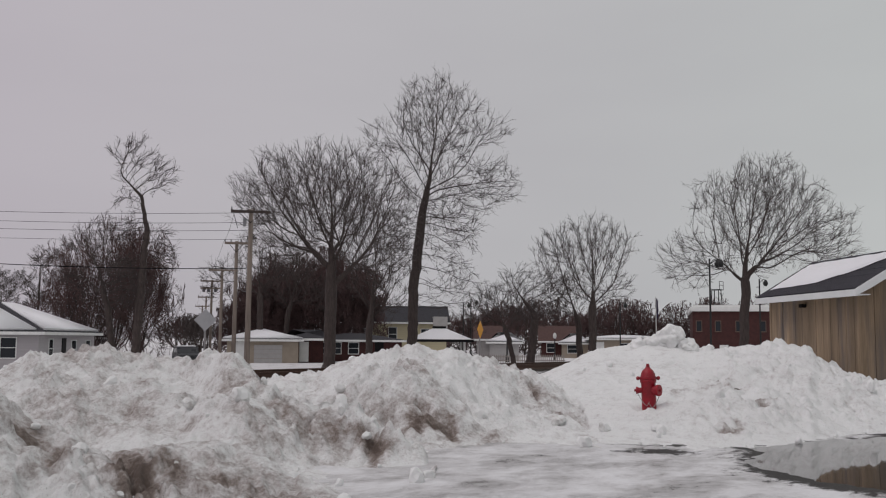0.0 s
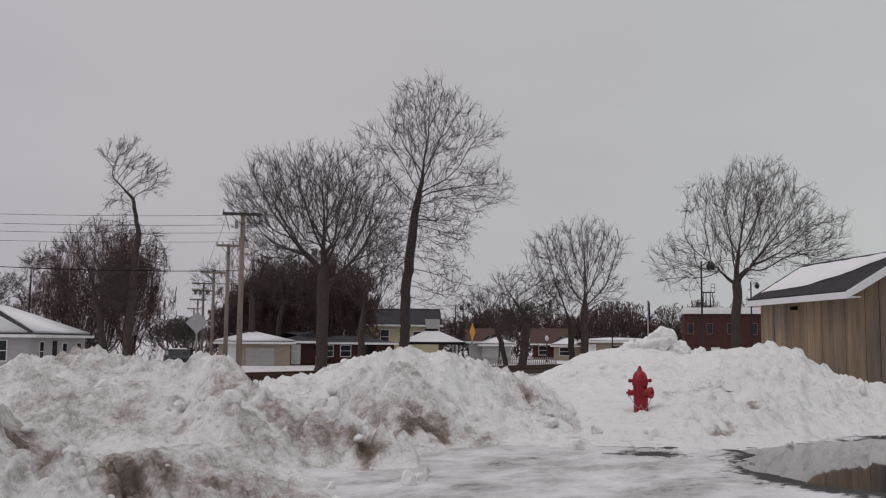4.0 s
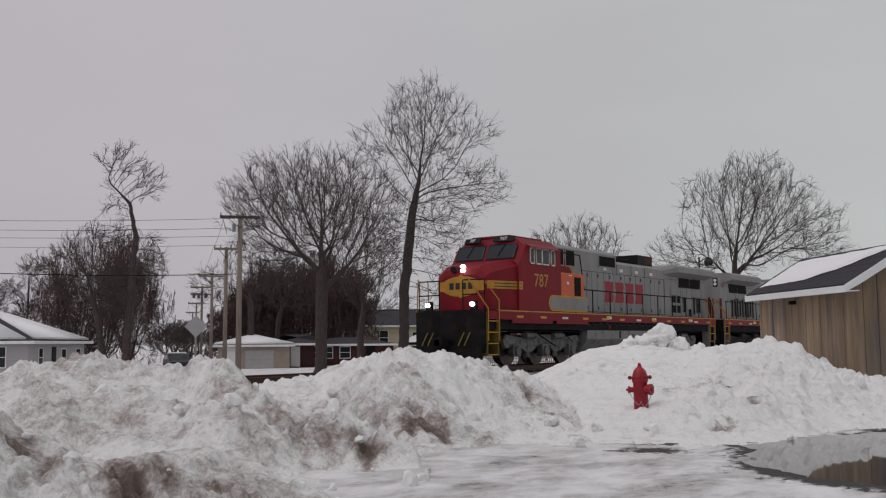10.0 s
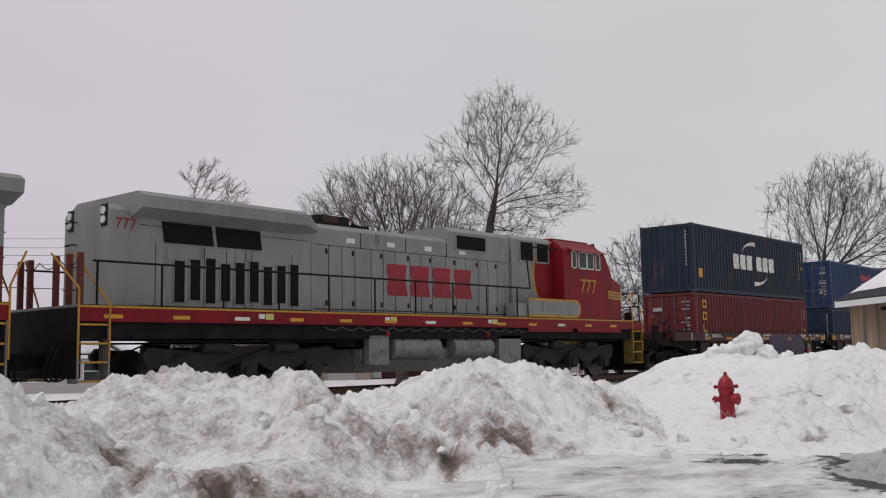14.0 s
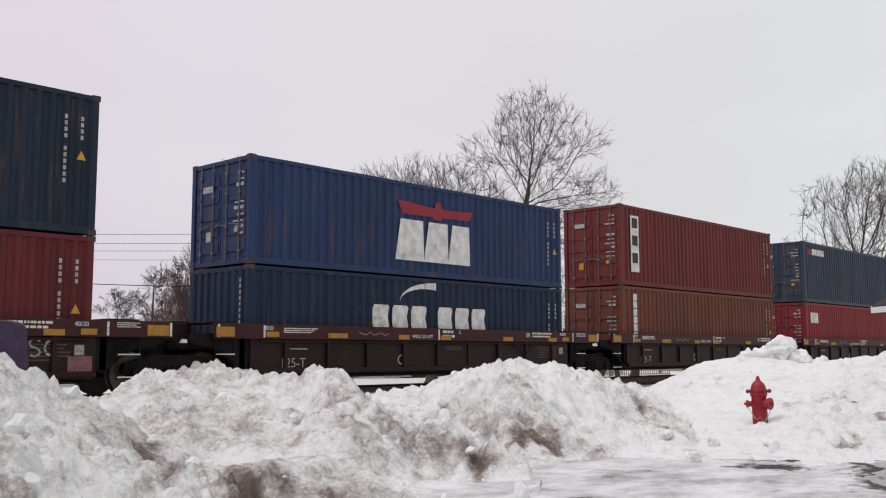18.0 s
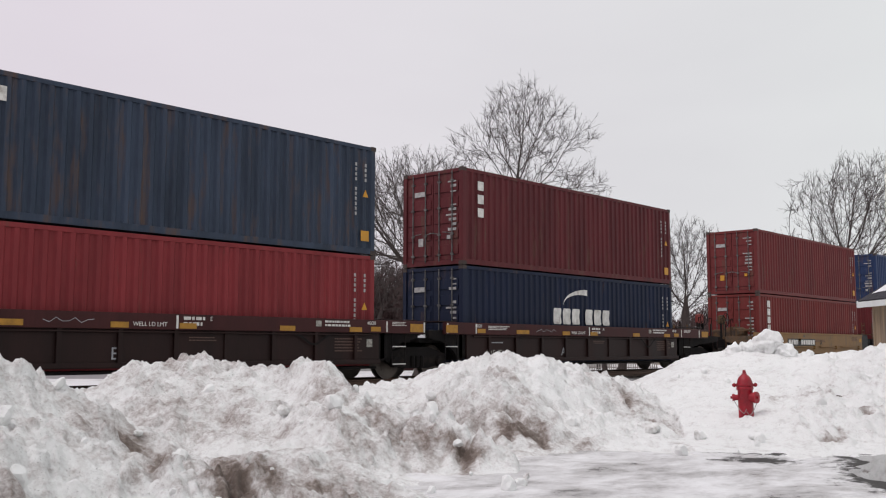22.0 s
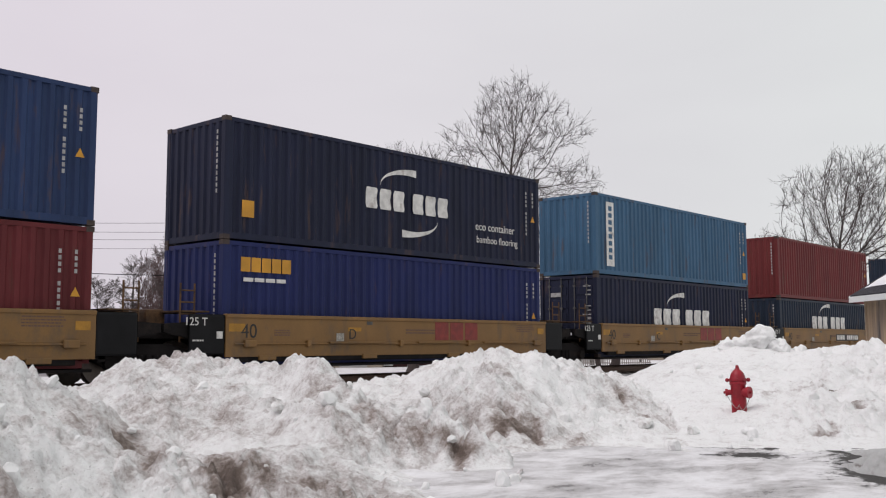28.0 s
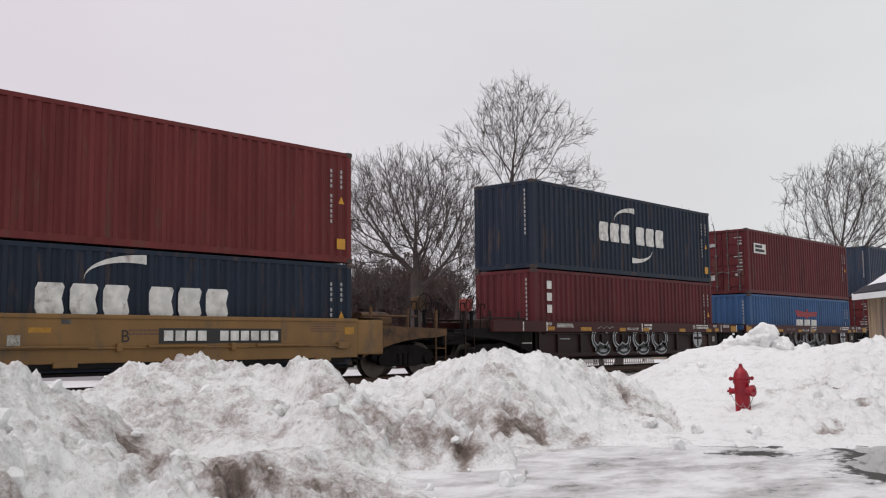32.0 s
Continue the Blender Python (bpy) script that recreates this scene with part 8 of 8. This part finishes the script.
def text_rows(name, parent, material, x0, x1, z, rows, y, h=0.045, gap=0.07, seed=1):
    """Unreadable lines of stencilled writing as rows of short bars."""
    rng = random.Random(seed)
    for r in range(rows):
        bm = bmesh.new()
        x = x0
        end = x1 - rng.random() * 0.25 * (x1 - x0)
        while x < end:
            w = rng.uniform(0.4, 1.6) * h * 1.6
            box(bm, x, min(x + w, x1), y - 0.004, y, z - r * gap, z - r * gap + h)
            x += w + h * 0.5
        part(name, bm, material, parent)["kind"] = "stuff"


def lumpy_snow(parent, x0, x1, y0, y1, z, seed):
    rng = random.Random(seed)
    bm = bmesh.new()
    n, m = 8, 5
    g = [[bm.verts.new((x0 + (x1 - x0) * i / n + rng.uniform(-0.04, 0.04), y0 + (y1 - y0) * j / m + rng.uniform(-0.04, 0.04), z + (0 if i in (0, n) or j in (0, m) else rng.uniform(0.02, 0.11)))) for j in range(m + 1)] for i in range(n + 1)]
    for i in range(n):
        for j in range(m):
            bm.faces.new((g[i][j], g[i + 1][j], g[i + 1][j + 1], g[i][j + 1]))
    part("platform_snow", bm, ROOF_SNOW, parent, "patch of old snow", smooth=True)


def make_well_car(a, style, left_end, right_end, seed):
    rng = random.Random(seed)
    yellow = style == "yellow"
    paint = CAR_YELLOW if yellow else CAR_BROWN
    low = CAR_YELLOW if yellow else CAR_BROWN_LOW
    g = holder("well_car", pose(0, 0, 0), ("dirty yellow articulated well car carrying two stacked containers" if yellow else "dull maroon articulated well car carrying two stacked containers"), "well car", "well cars")
    MOVERS.append((g, a, 0))
    x0, x1 = -0.02, C_LEN + 0.02
    for s in (-1, 1):
        if yellow:
            part("side_sheet", boxes((x0, x1, s * 1.36, s * 1.42, 0.56, 1.5), bevel=0.015), paint, g)
            part("top_chord", boxes((x0, x1, s * 1.3, s * 1.45, 1.45, 1.54), bevel=0.02), paint, g)
            part("bottom_chord", boxes((x0 + 0.4, x1 - 0.4, s * 1.28, s * 1.4, 0.44, 0.57), bevel=0.02), STEEL_DARK, g)
            part("lower_pipe", rods([((0.2, s * 1.46, 0.86), (C_LEN - 0.2, s * 1.46, 0.86))], 0.022), paint, g)
            for xa, xb in ((3.0, 4.9), (6.2, 7.6), (9.0, 10.6)):
                part("step_ledge", boxes((xa, xb, s * 1.42, s * 1.54, 0.87, 0.91), bevel=0.01), paint, g)
            for xa in (0.45, 2.3, 5.5, 8.3, 11.5):
                part("pipe_bracket", boxes((xa, xa + (0.34 if xa in (0.45, 11.5) else 0.12), s * 1.42, s * 1.52, 0.78, 0.95), bevel=0.03), paint, g)
            for k in range(4):
                part("hanger_plate", boxes((0.9 + 3.3 * k, 1.4 + 3.3 * k, s * 1.37, s * 1.45, 0.48, 0.6), bevel=0.015), low, g)
        else:
            part("top_chord", boxes((-1.02 if not left_end else -2.4, C_LEN + (2.4 if right_end else 1.66), s * 1.36, s * 1.48, 1.22, 1.56), bevel=0.015), paint, g)
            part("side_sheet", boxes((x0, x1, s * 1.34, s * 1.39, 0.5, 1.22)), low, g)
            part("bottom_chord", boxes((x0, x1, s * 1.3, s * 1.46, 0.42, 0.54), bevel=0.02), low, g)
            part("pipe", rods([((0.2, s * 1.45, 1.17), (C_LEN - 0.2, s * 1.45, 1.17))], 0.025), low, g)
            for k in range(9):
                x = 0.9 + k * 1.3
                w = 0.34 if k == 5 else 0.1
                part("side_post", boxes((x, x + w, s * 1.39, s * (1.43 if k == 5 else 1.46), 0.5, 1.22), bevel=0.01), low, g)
            for x, w, z in ((0.35, 0.36, 1.27), (2.2, 0.62, 1.26), (4.6, 0.4, 1.25), (6.2, 0.42, 1.25), (8.9, 0.45, 1.24), (11.1, 0.42, 1.24), (C_LEN - 0.35, 0.34, 1.26)):
                part("reflector", boxes((x, x + w, s * 1.48, s * 1.492, z, z + 0.12)), CAR_AMBER, g, "amber reflector plate")
            xa = C_LEN + (1.85 if right_end else 1.1)
            part("reflector", boxes((xa, xa + 0.5, s * 1.48, s * 1.492, 1.26, 1.48)), CAR_AMBER, g, "large amber end plate")
            if not left_end:
                part("reflector", boxes((-1.0, -0.52, s * 1.48, s * 1.492, 1.26, 1.48)), CAR_AMBER, g, "large amber end plate")
    part("well_floor", boxes((x0, x1, -1.3, 1.3, 0.3, 0.36)), STEEL_DARK, g)
    for side in (0, 1):
        def fx(u):
            return -u if side == 0 else C_LEN + u
        def span(u0, u1):
            return sorted((fx(u0), fx(u1)))
        end = left_end if side == 0 else right_end
        reach = 3.6 if end else 1.6
        dark = STEEL_DARK
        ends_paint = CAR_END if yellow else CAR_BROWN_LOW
        xa, xb = span(0.12, 0.3)
        part("bulkhead", boxes((xa, xb, -1.33, 1.33, 0.5, 1.35), bevel=0.02), dark, g)
        xa, xb = span(0.25, reach)
        part("end_platform", boxes((xa, xb, -1.0, 1.0, 0.98, 1.12), bevel=0.02), dark, g)
        part("centre_sill", boxes((xa, xb, -0.3, 0.3, 0.72, 1.0), bevel=0.02), dark, g)
        lumpy_snow(g, *span(0.5, reach - 0.35), -1.0, -0.2, 1.12, seed * 2 + side)
        # arched guard over the wheels
        for s in (-1, 1):
            bm = bmesh.new()
            arch = [(fx(0.02), 0.55), (fx(0.02), 1.4), (fx(reach - 0.05), 1.3), (fx(reach - 0.05), 1.12)]
            arch += [(fx(0.35 + (reach - 0.5) * f), 1.06 - 0.5 * (1 - f) ** 2.5) for f in (0.9, 0.7, 0.5, 0.35, 0.2, 0.1, 0.0)]
            prism(bm, arch, s * 1.2, s * 1.33)
            part("end_sill", bm, dark if not (yellow and end) else ends_paint, g)
            if yellow:
                xa, xb = span(0.03, 0.96)
                part("capacity_plate" if not end else "end_sheet", boxes((xa, xb, s * 1.34, s * 1.405, 0.62, 1.52), bevel=0.05), BLACK if not end else CAR_YELLOW, g, "black end panel" if not end else "")
            else:
                xa, xb = span(0.48, 0.97)
                lad = part("ladder", rods([((xa, s * 1.42, 0.36), (xa, s * 1.42, 1.25))], 0.018), STEEL_DARK, g)
                part("stile", rods([((xb, s * 1.42, 0.36), (xb, s * 1.42, 1.25))], 0.018), STEEL_DARK, lad)
                for k in range(3):
                    part("rung", boxes((xa, xb, s * 1.41, s * 1.45, 0.4 + 0.46 * k, 0.425 + 0.46 * k)), MARK_WHITE, lad, "white-edged rung")
        if yellow and not end:
            # narrow ladder and lifting gear in the gap
            lx = fx(0.9)
            lad = part("ladder", rods([((lx - 0.18, -1.2, 0.9), (lx - 0.18, -1.2, 2.2))], 0.022), ends_paint, g)
            part("stile", rods([((lx + 0.18, -1.2, 0.9), (lx + 0.18, -1.2, 2.2))], 0.022), ends_paint, lad)
            for k in range(5):
                part("rung", rods([((lx - 0.18, -1.2, 1.0 + 0.26 * k), (lx + 0.18, -1.2, 1.0 + 0.26 * k))], 0.018), ends_paint, lad)
        xa, xb = span(0.35, 1.05)
        part("walkway_plate", boxes((xa, xb, -1.25, 1.25, 1.56, 1.6), bevel=0.01), ends_paint, g)
        part("end_hood", boxes((*span(0.9, 1.4), -0.35, 0.35, 1.1, 1.64), bevel=0.08), ends_paint, g)
        if end:
            for u, ytop in ((0.75, 1.86), (2.15, 1.86), (3.3, 1.82)):
                for y in (-1.15, 1.15):
                    part("rail_post", boxes((fx(u) - 0.035, fx(u) + 0.035, y - 0.03, y + 0.03, 1.1, ytop), bevel=0.01), ends_paint, g)
            for y in (-1.15, 1.15):
                part("platform_rail", rods([((fx(0.4), y, 1.64), (fx(2.5), y, 1.64))], 0.03), ends_paint, g)
            for u in (2.55, 3.45):
                q = 1 if side else -1
                part("grab_iron", rods([((fx(u), -1.1, 1.2), (fx(u), -1.1, 2.05)), ((fx(u), -1.1, 2.05), (fx(u) - q * 0.2, -1.1, 2.05)), ((fx(u) - q * 0.2, -1.1, 2.05), (fx(u) - q * 0.2, -1.1, 1.9))], 0.018), dark, g)
            part("brake_stand", boxes((fx(2.9) - 0.2, fx(2.9) - 0.12, -0.95, -0.87, 1.1, 1.85), (fx(2.9) + 0.12, fx(2.9) + 0.2, -0.95, -0.87, 1.1, 1.85), (fx(2.9) - 0.28, fx(2.9) + 0.28, -1.0, -0.6, 1.1, 1.3), bevel=0.015), dark, g)
            bm = bmesh.new()
            rod(bm, (fx(2.9), -0.95, 2.02), (fx(2.9), -0.78, 2.02), 0.2, 18)
            box(bm, fx(2.9) - 0.3, fx(2.9) + 0.05, -0.94, -0.8, 1.82, 2.2, bevel=0.08)
            part("brake_housing", bm, CAR_RED if not yellow else CAR_END, g, "round brake gear housing")
            brake_wheel(g, fx(2.9) + 0.08, -1.02, 2.02)
            if yellow:
                bm = bmesh.new()
                rod(bm, (fx(0.7), -0.7, 1.45), (fx(1.7), -0.7, 1.45), 0.3, 16)
                part("air_tank", bm, CAR_END, g, "rusty yellow air tank")
            part("coupler", boxes((*span(3.4, 4.0), -0.14, 0.14, 0.72, 0.98), bevel=0.03), dark, g)
            part("end_beam", boxes((*span(3.42, 3.58), -1.3, 1.3, 0.85, 1.2), bevel=0.02), dark, g)
            bm = rods([((fx(3.5), -1.32, 0.35), (fx(3.5), -1.32, 1.2)), ((fx(3.1), -1.32, 0.35), (fx(3.1), -1.32, 1.2)), ((fx(3.1), -1.32, 0.38), (fx(3.5), -1.32, 0.38)), ((fx(3.1), -1.32, 0.75), (fx(3.5), -1.32, 0.75))], 0.02)
            part("end_step", bm, ends_paint, g)
            car_truck(g, fx(2.05), a)
        elif side == 0:
            bm = bmesh.new()
            rod(bm, (fx(1.78), 0, 0.7), (fx(1.78), 0, 1.25), 0.35, 14)
            box(bm, fx(1.78) - 0.5, fx(1.78) + 0.5, -0.2, 0.2, 0.85, 1.1, bevel=0.03)
            part("articulated_joint", bm, dark, g)
            car_truck(g, fx(1.78), a)
    y = -1.42 if yellow else -1.48
    if yellow:
        lettering("length_mark", "40", 0.46, MARK_BLACK, g, pose(0.62 if not left_end else 0.12, y - 0.004, 1.0, 90, 0, 0), "black painted figures")
        if not left_end:
            pl = [o for o in g.children if o.name.startswith("capacity_plate")][0]
            lettering("capacity_mark", "125 T", 0.25, MARK_WHITE, pl, pose(-0.8, -1.41, 1.27, 90, 0, 0))
            part("tag_plate", bars([(-0.26, -0.1, 0.98, 1.14)], y=-1.406), MARK_WHITE, pl)
            text_rows("stencil", pl, MARK_WHITE, -0.88, -0.6, 0.92, 1, -1.406, 0.035)
        text_rows("stencil", g, CAR_STENCIL, 1.35, 1.85, 1.16, 3, y, 0.03, 0.055, seed)
        text_rows("stencil", g, CAR_STENCIL, 5.8, 7.3, 1.2, 2, y, 0.04, 0.075, seed + 1)
        text_rows("stencil", g, CAR_STENCIL, C_LEN - 1.5, C_LEN - 0.6, 1.38, 4, y, 0.03, 0.06, seed + 2)
        part("amber_plate", bars([(0.06, 0.5, 1.14, 1.32)], y=y), CAR_AMBER, g, "faded amber plate")
        part("amber_plate", bars([(3.7, 4.15, 1.17, 1.27)], y=y), CAR_AMBER, g, "faded amber plate")
        part("amber_plate", bars([(C_LEN - 0.42, C_LEN - 0.1, 1.14, 1.32)], y=y), CAR_AMBER, g, "faded amber plate")
        part("tag_plate", bars([(4.35, 4.55, 1.34, 1.43)], y=y), TRUCK_GREY, g)
        part("tag_plate", bars([(3.3, 3.55, 0.92, 1.12)], y=y), CAR_TAG, g)
        if seed in (6, 7, 8):
            bx = {6: 3.4, 7: 6.97, 8: 7.2}[seed]
            for k in range(3):
                part("brand_block", bars([(bx + 0.64 * k, bx + 0.56 + 0.64 * k, 0.95, 1.47)], y=y), CAR_RED, g, "plain faded red block of the brand")
        else:
            mx = 2.5 if left_end else 6.5
            part("marking_panel", bars([(mx, mx + 3.26, 0.94, 1.27)], y=y), MARK_BLACK, g)
            for k in range(10):
                xa = mx + 0.12 + 0.28 * k + (0.3 if k > 3 else 0)
                part("marking_bar", bars([(xa, xa + 0.22, 1.0, 1.22)], y=y - 0.007), MARK_WHITE, g)
        lettering("unit_letter", {5: "A", 6: "E", 7: "D", 8: "C", 9: "B"}[seed], 0.36, MARK_BLACK, g, pose({5: 6.5, 6: 8.65, 7: 3.85, 8: 3.85, 9: 5.72}[seed], y - 0.004, 0.98, 90, 0, 0))
    else:
        for x in (0.27, 6.12, C_LEN + 0.2, C_LEN + 1.62, -0.96):
            part("white_stripe", bars([(x, x + 0.05, 1.25, 1.53)], y=y), MARK_WHITE, g)
        text_rows("stencil", g, MARK_WHITE, 0.85, 1.9, 1.46, 3, y, 0.025, 0.045, seed)
        text_rows("stencil", g, MARK_WHITE, C_LEN - 1.9, C_LEN - 0.9, 1.46, 2, y, 0.05, 0.09, seed + 3)
        text_rows("stencil", g, MARK_WHITE, C_LEN + 0.42, C_LEN + 0.95, 1.5, 3, y, 0.02, 0.04, seed + 4)
        text_rows("stencil", g, MARK_WHITE, 6.3, 6.85, 1.44, 1, y, 0.07, 0.1, seed + 5)
        text_rows("stencil", g, MARK_WHITE, 6.3, 6.8, 1.32, 1, y, 0.07, 0.1, seed + 6)
        text_rows("stencil", g, CAR_STENCIL, C_LEN - 1.5, C_LEN - 0.5, 1.05, 5, -1.392, 0.03, 0.075, seed + 7)
        text_rows("stencil", g, GRAFFITI_GREY, 1.1, 1.7, 0.98, 1, -1.392, 0.03, 0.075, seed + 8)
        text_rows("stencil", g, CAR_STENCIL, 6.5, 7.2, 1.05, 2, -1.392, 0.025, 0.06, seed + 9)
        part("tag_plate", bars([(10.0, 10.17, 1.36, 1.5)], y=y), CAR_TAG, g)
        part("tag_plate", bars([(C_LEN - 0.42, C_LEN - 0.22, 0.86, 1.06)], y=-1.392), CAR_TAG, g)
        stroke("chalk_scrawl", g, GRAFFITI_GREY, [[(3.2 + 0.13 * k, 1.38 + 0.05 * math.sin(k * 2.3 + seed)) for k in range(9)]], y - 0.003, 0.012)
        stroke("hanging_hose", g, STEEL_DARK, [[(9.4 + 0.12 * k, 1.16 - 0.24 * math.sin(k * 0.34) ** 2 * (1 + 0.2 * (seed % 3))) for k in range(10)]], -1.47, 0.05)
        lettering("load_mark", "WELL LD LMT", 0.13, MARK_WHITE, g, pose(5.5, y - 0.004, 1.29, 90, 0, 0))
        lettering("well_mark", "40/20", 0.13, MARK_WHITE, g, pose(0.4, y - 0.004, 1.43, 90, 0, 0))
        lettering("well_mark", "40/20", 0.13, MARK_WHITE, g, pose(C_LEN - 0.33, y - 0.004, 1.43, 90, 0, 0))
        if seed < 5:
            lettering("unit_letter", "ABCDE"[(seed + 1) % 5], 0.13, MARK_WHITE, g, pose(7.0, y - 0.004, 1.43, 90, 0, 0))
            lettering("capacity_mark", "125-T", 0.32, CAR_TAG, g, pose(1.2, -1.394, 0.56, 90, 0, 0))
            lettering("unit_letter", "BCDEA"[seed], 0.36, GRAFFITI_GREY, g, pose(4.76, -1.394, 0.6, 90, 0, 0))
        ys = -1.396
        if seed == 0:
            part("graffiti", bars([(C_LEN - 0.55, C_LEN - 0.05, 0.52, 0.84)], y=ys), GRAFFITI_PINK, g, "faded pink spray-paint patch")
            part("graffiti", bars([(C_LEN - 2.45, C_LEN - 2.3, 0.55, 1.2)], y=ys), GRAFFITI_PURPLE, g, "purple spray-paint bar")
            for k in range(5):
                cx, hw = C_LEN - 4.95 + 0.78 * k, 0.5
                lob = []
                for i in range(24):
                    q = 2 * math.pi * i / 24
                    u, v = math.cos(q), math.sin(q)
                    lob.append((cx + hw * math.copysign(abs(u) ** 0.45, u) + 0.07 * math.sin(2 * q + k), 1.02 + 0.47 * math.copysign(abs(v) ** 0.4, v) + 0.04 * math.sin(3 * q + 2 * k)))
                bm = bmesh.new()
                prism(bm, lob, -1.486 - 0.003 * (k % 2), -1.40)
                part("graffiti", bm, (GRAFFITI_PURPLE, GRAFFITI_VIOLET)[k % 2], g, "dull purple spray-painted bulging shape")
                stroke("graffiti", g, GRAFFITI_PINK, [lob[2:8], lob[14:19]], -1.492, 0.022, "pink spray-painted outline")
            u = C_LEN - 1.85
            stroke("graffiti", g, GRAFFITI_GREY, [[(u, 0.82), (u, 1.2)]], ys, 0.05)
            stroke("graffiti", g, GRAFFITI_GREY, [[(u + 0.18, 0.84), (u + 0.32, 1.18), (u + 0.46, 0.84)], [(u + 0.23, 0.97), (u + 0.42, 0.97)]], ys, 0.05)
            stroke("graffiti", g, GRAFFITI_GREY, [arc_pts(u + 0.64, 1.09, 0.1, 0.08, 20, 230) + arc_pts(u + 0.64, 0.92, 0.1, 0.08, 90, -140)], ys, 0.045)
            stroke("graffiti", g, GRAFFITI_GREY, [arc_pts(u + 0.98, 1.0, 0.14, 0.15, 50, 310)], ys, 0.05)
        if seed in (10, 11):
            # big bubble outlines, four shapes wide, with drips, and a round white emblem beside them
            for k in range(4):
                cx = 3.45 + 1.32 * k
                for w_, mat, dy in ((0.17, GRAFFITI_GREY, 0.0), (0.075, MARK_BLACK, 0.007)):
                    stroke("graffiti", g, mat, [arc_pts(cx, 1.02, 0.52, 0.36, 30 + 40 * k, 330 + 40 * k), [(cx - 0.35, 0.55), (cx - 0.1 + 0.12 * k, 0.8), (cx + 0.5, 0.62)], arc_pts(cx + 0.1, 0.66, 0.36, 0.16, 190, 380 + 20 * k)], ys - 0.07 - dy, w_, "grey spray-painted bubble outlines")
            bm = bmesh.new()
            rod(bm, (10.37, ys - 0.06, 1.0), (10.37, ys - 0.075, 1.0), 0.36, 24)
            part("emblem", bm, GRAFFITI_GREY, g, "round white railway emblem")
            part("emblem_cross", bars([(10.32, 10.42, 0.68, 1.32), (10.05, 10.69, 0.95, 1.05)], y=ys - 0.076), CAR_BROWN_LOW, g)


for i_, a_ in enumerate(CARS):
    make_well_car(a_, "yellow" if 5 <= i_ <= 9 else "brown", i_ in (0, 5, 10), i_ in (4, 9), i_)


def motions():
    for ob, a, turn in MOVERS:
        z = turn[0] if isinstance(turn, tuple) else 0
        rz = 0 if isinstance(turn, tuple) else turn
        walk(ob, [(t, pose(a + s, TRACK_Y, RAIL_Z + z, 0, 0, rz)) for t, s in TRAVEL])
    for ob, r, a, sense, place in ROLLERS:
        rows = []
        for k in range(0, 481):
            t = k / 15
            if 4 < a + travel(t) < 66 or t in (0.0, 32.0):
                rows.append((t, Matrix.Translation(place) @ Matrix.Rotation(sense * max(4, min(66, a + travel(t))) / r, 4, "Y")))
        walk(ob, rows)


motions()
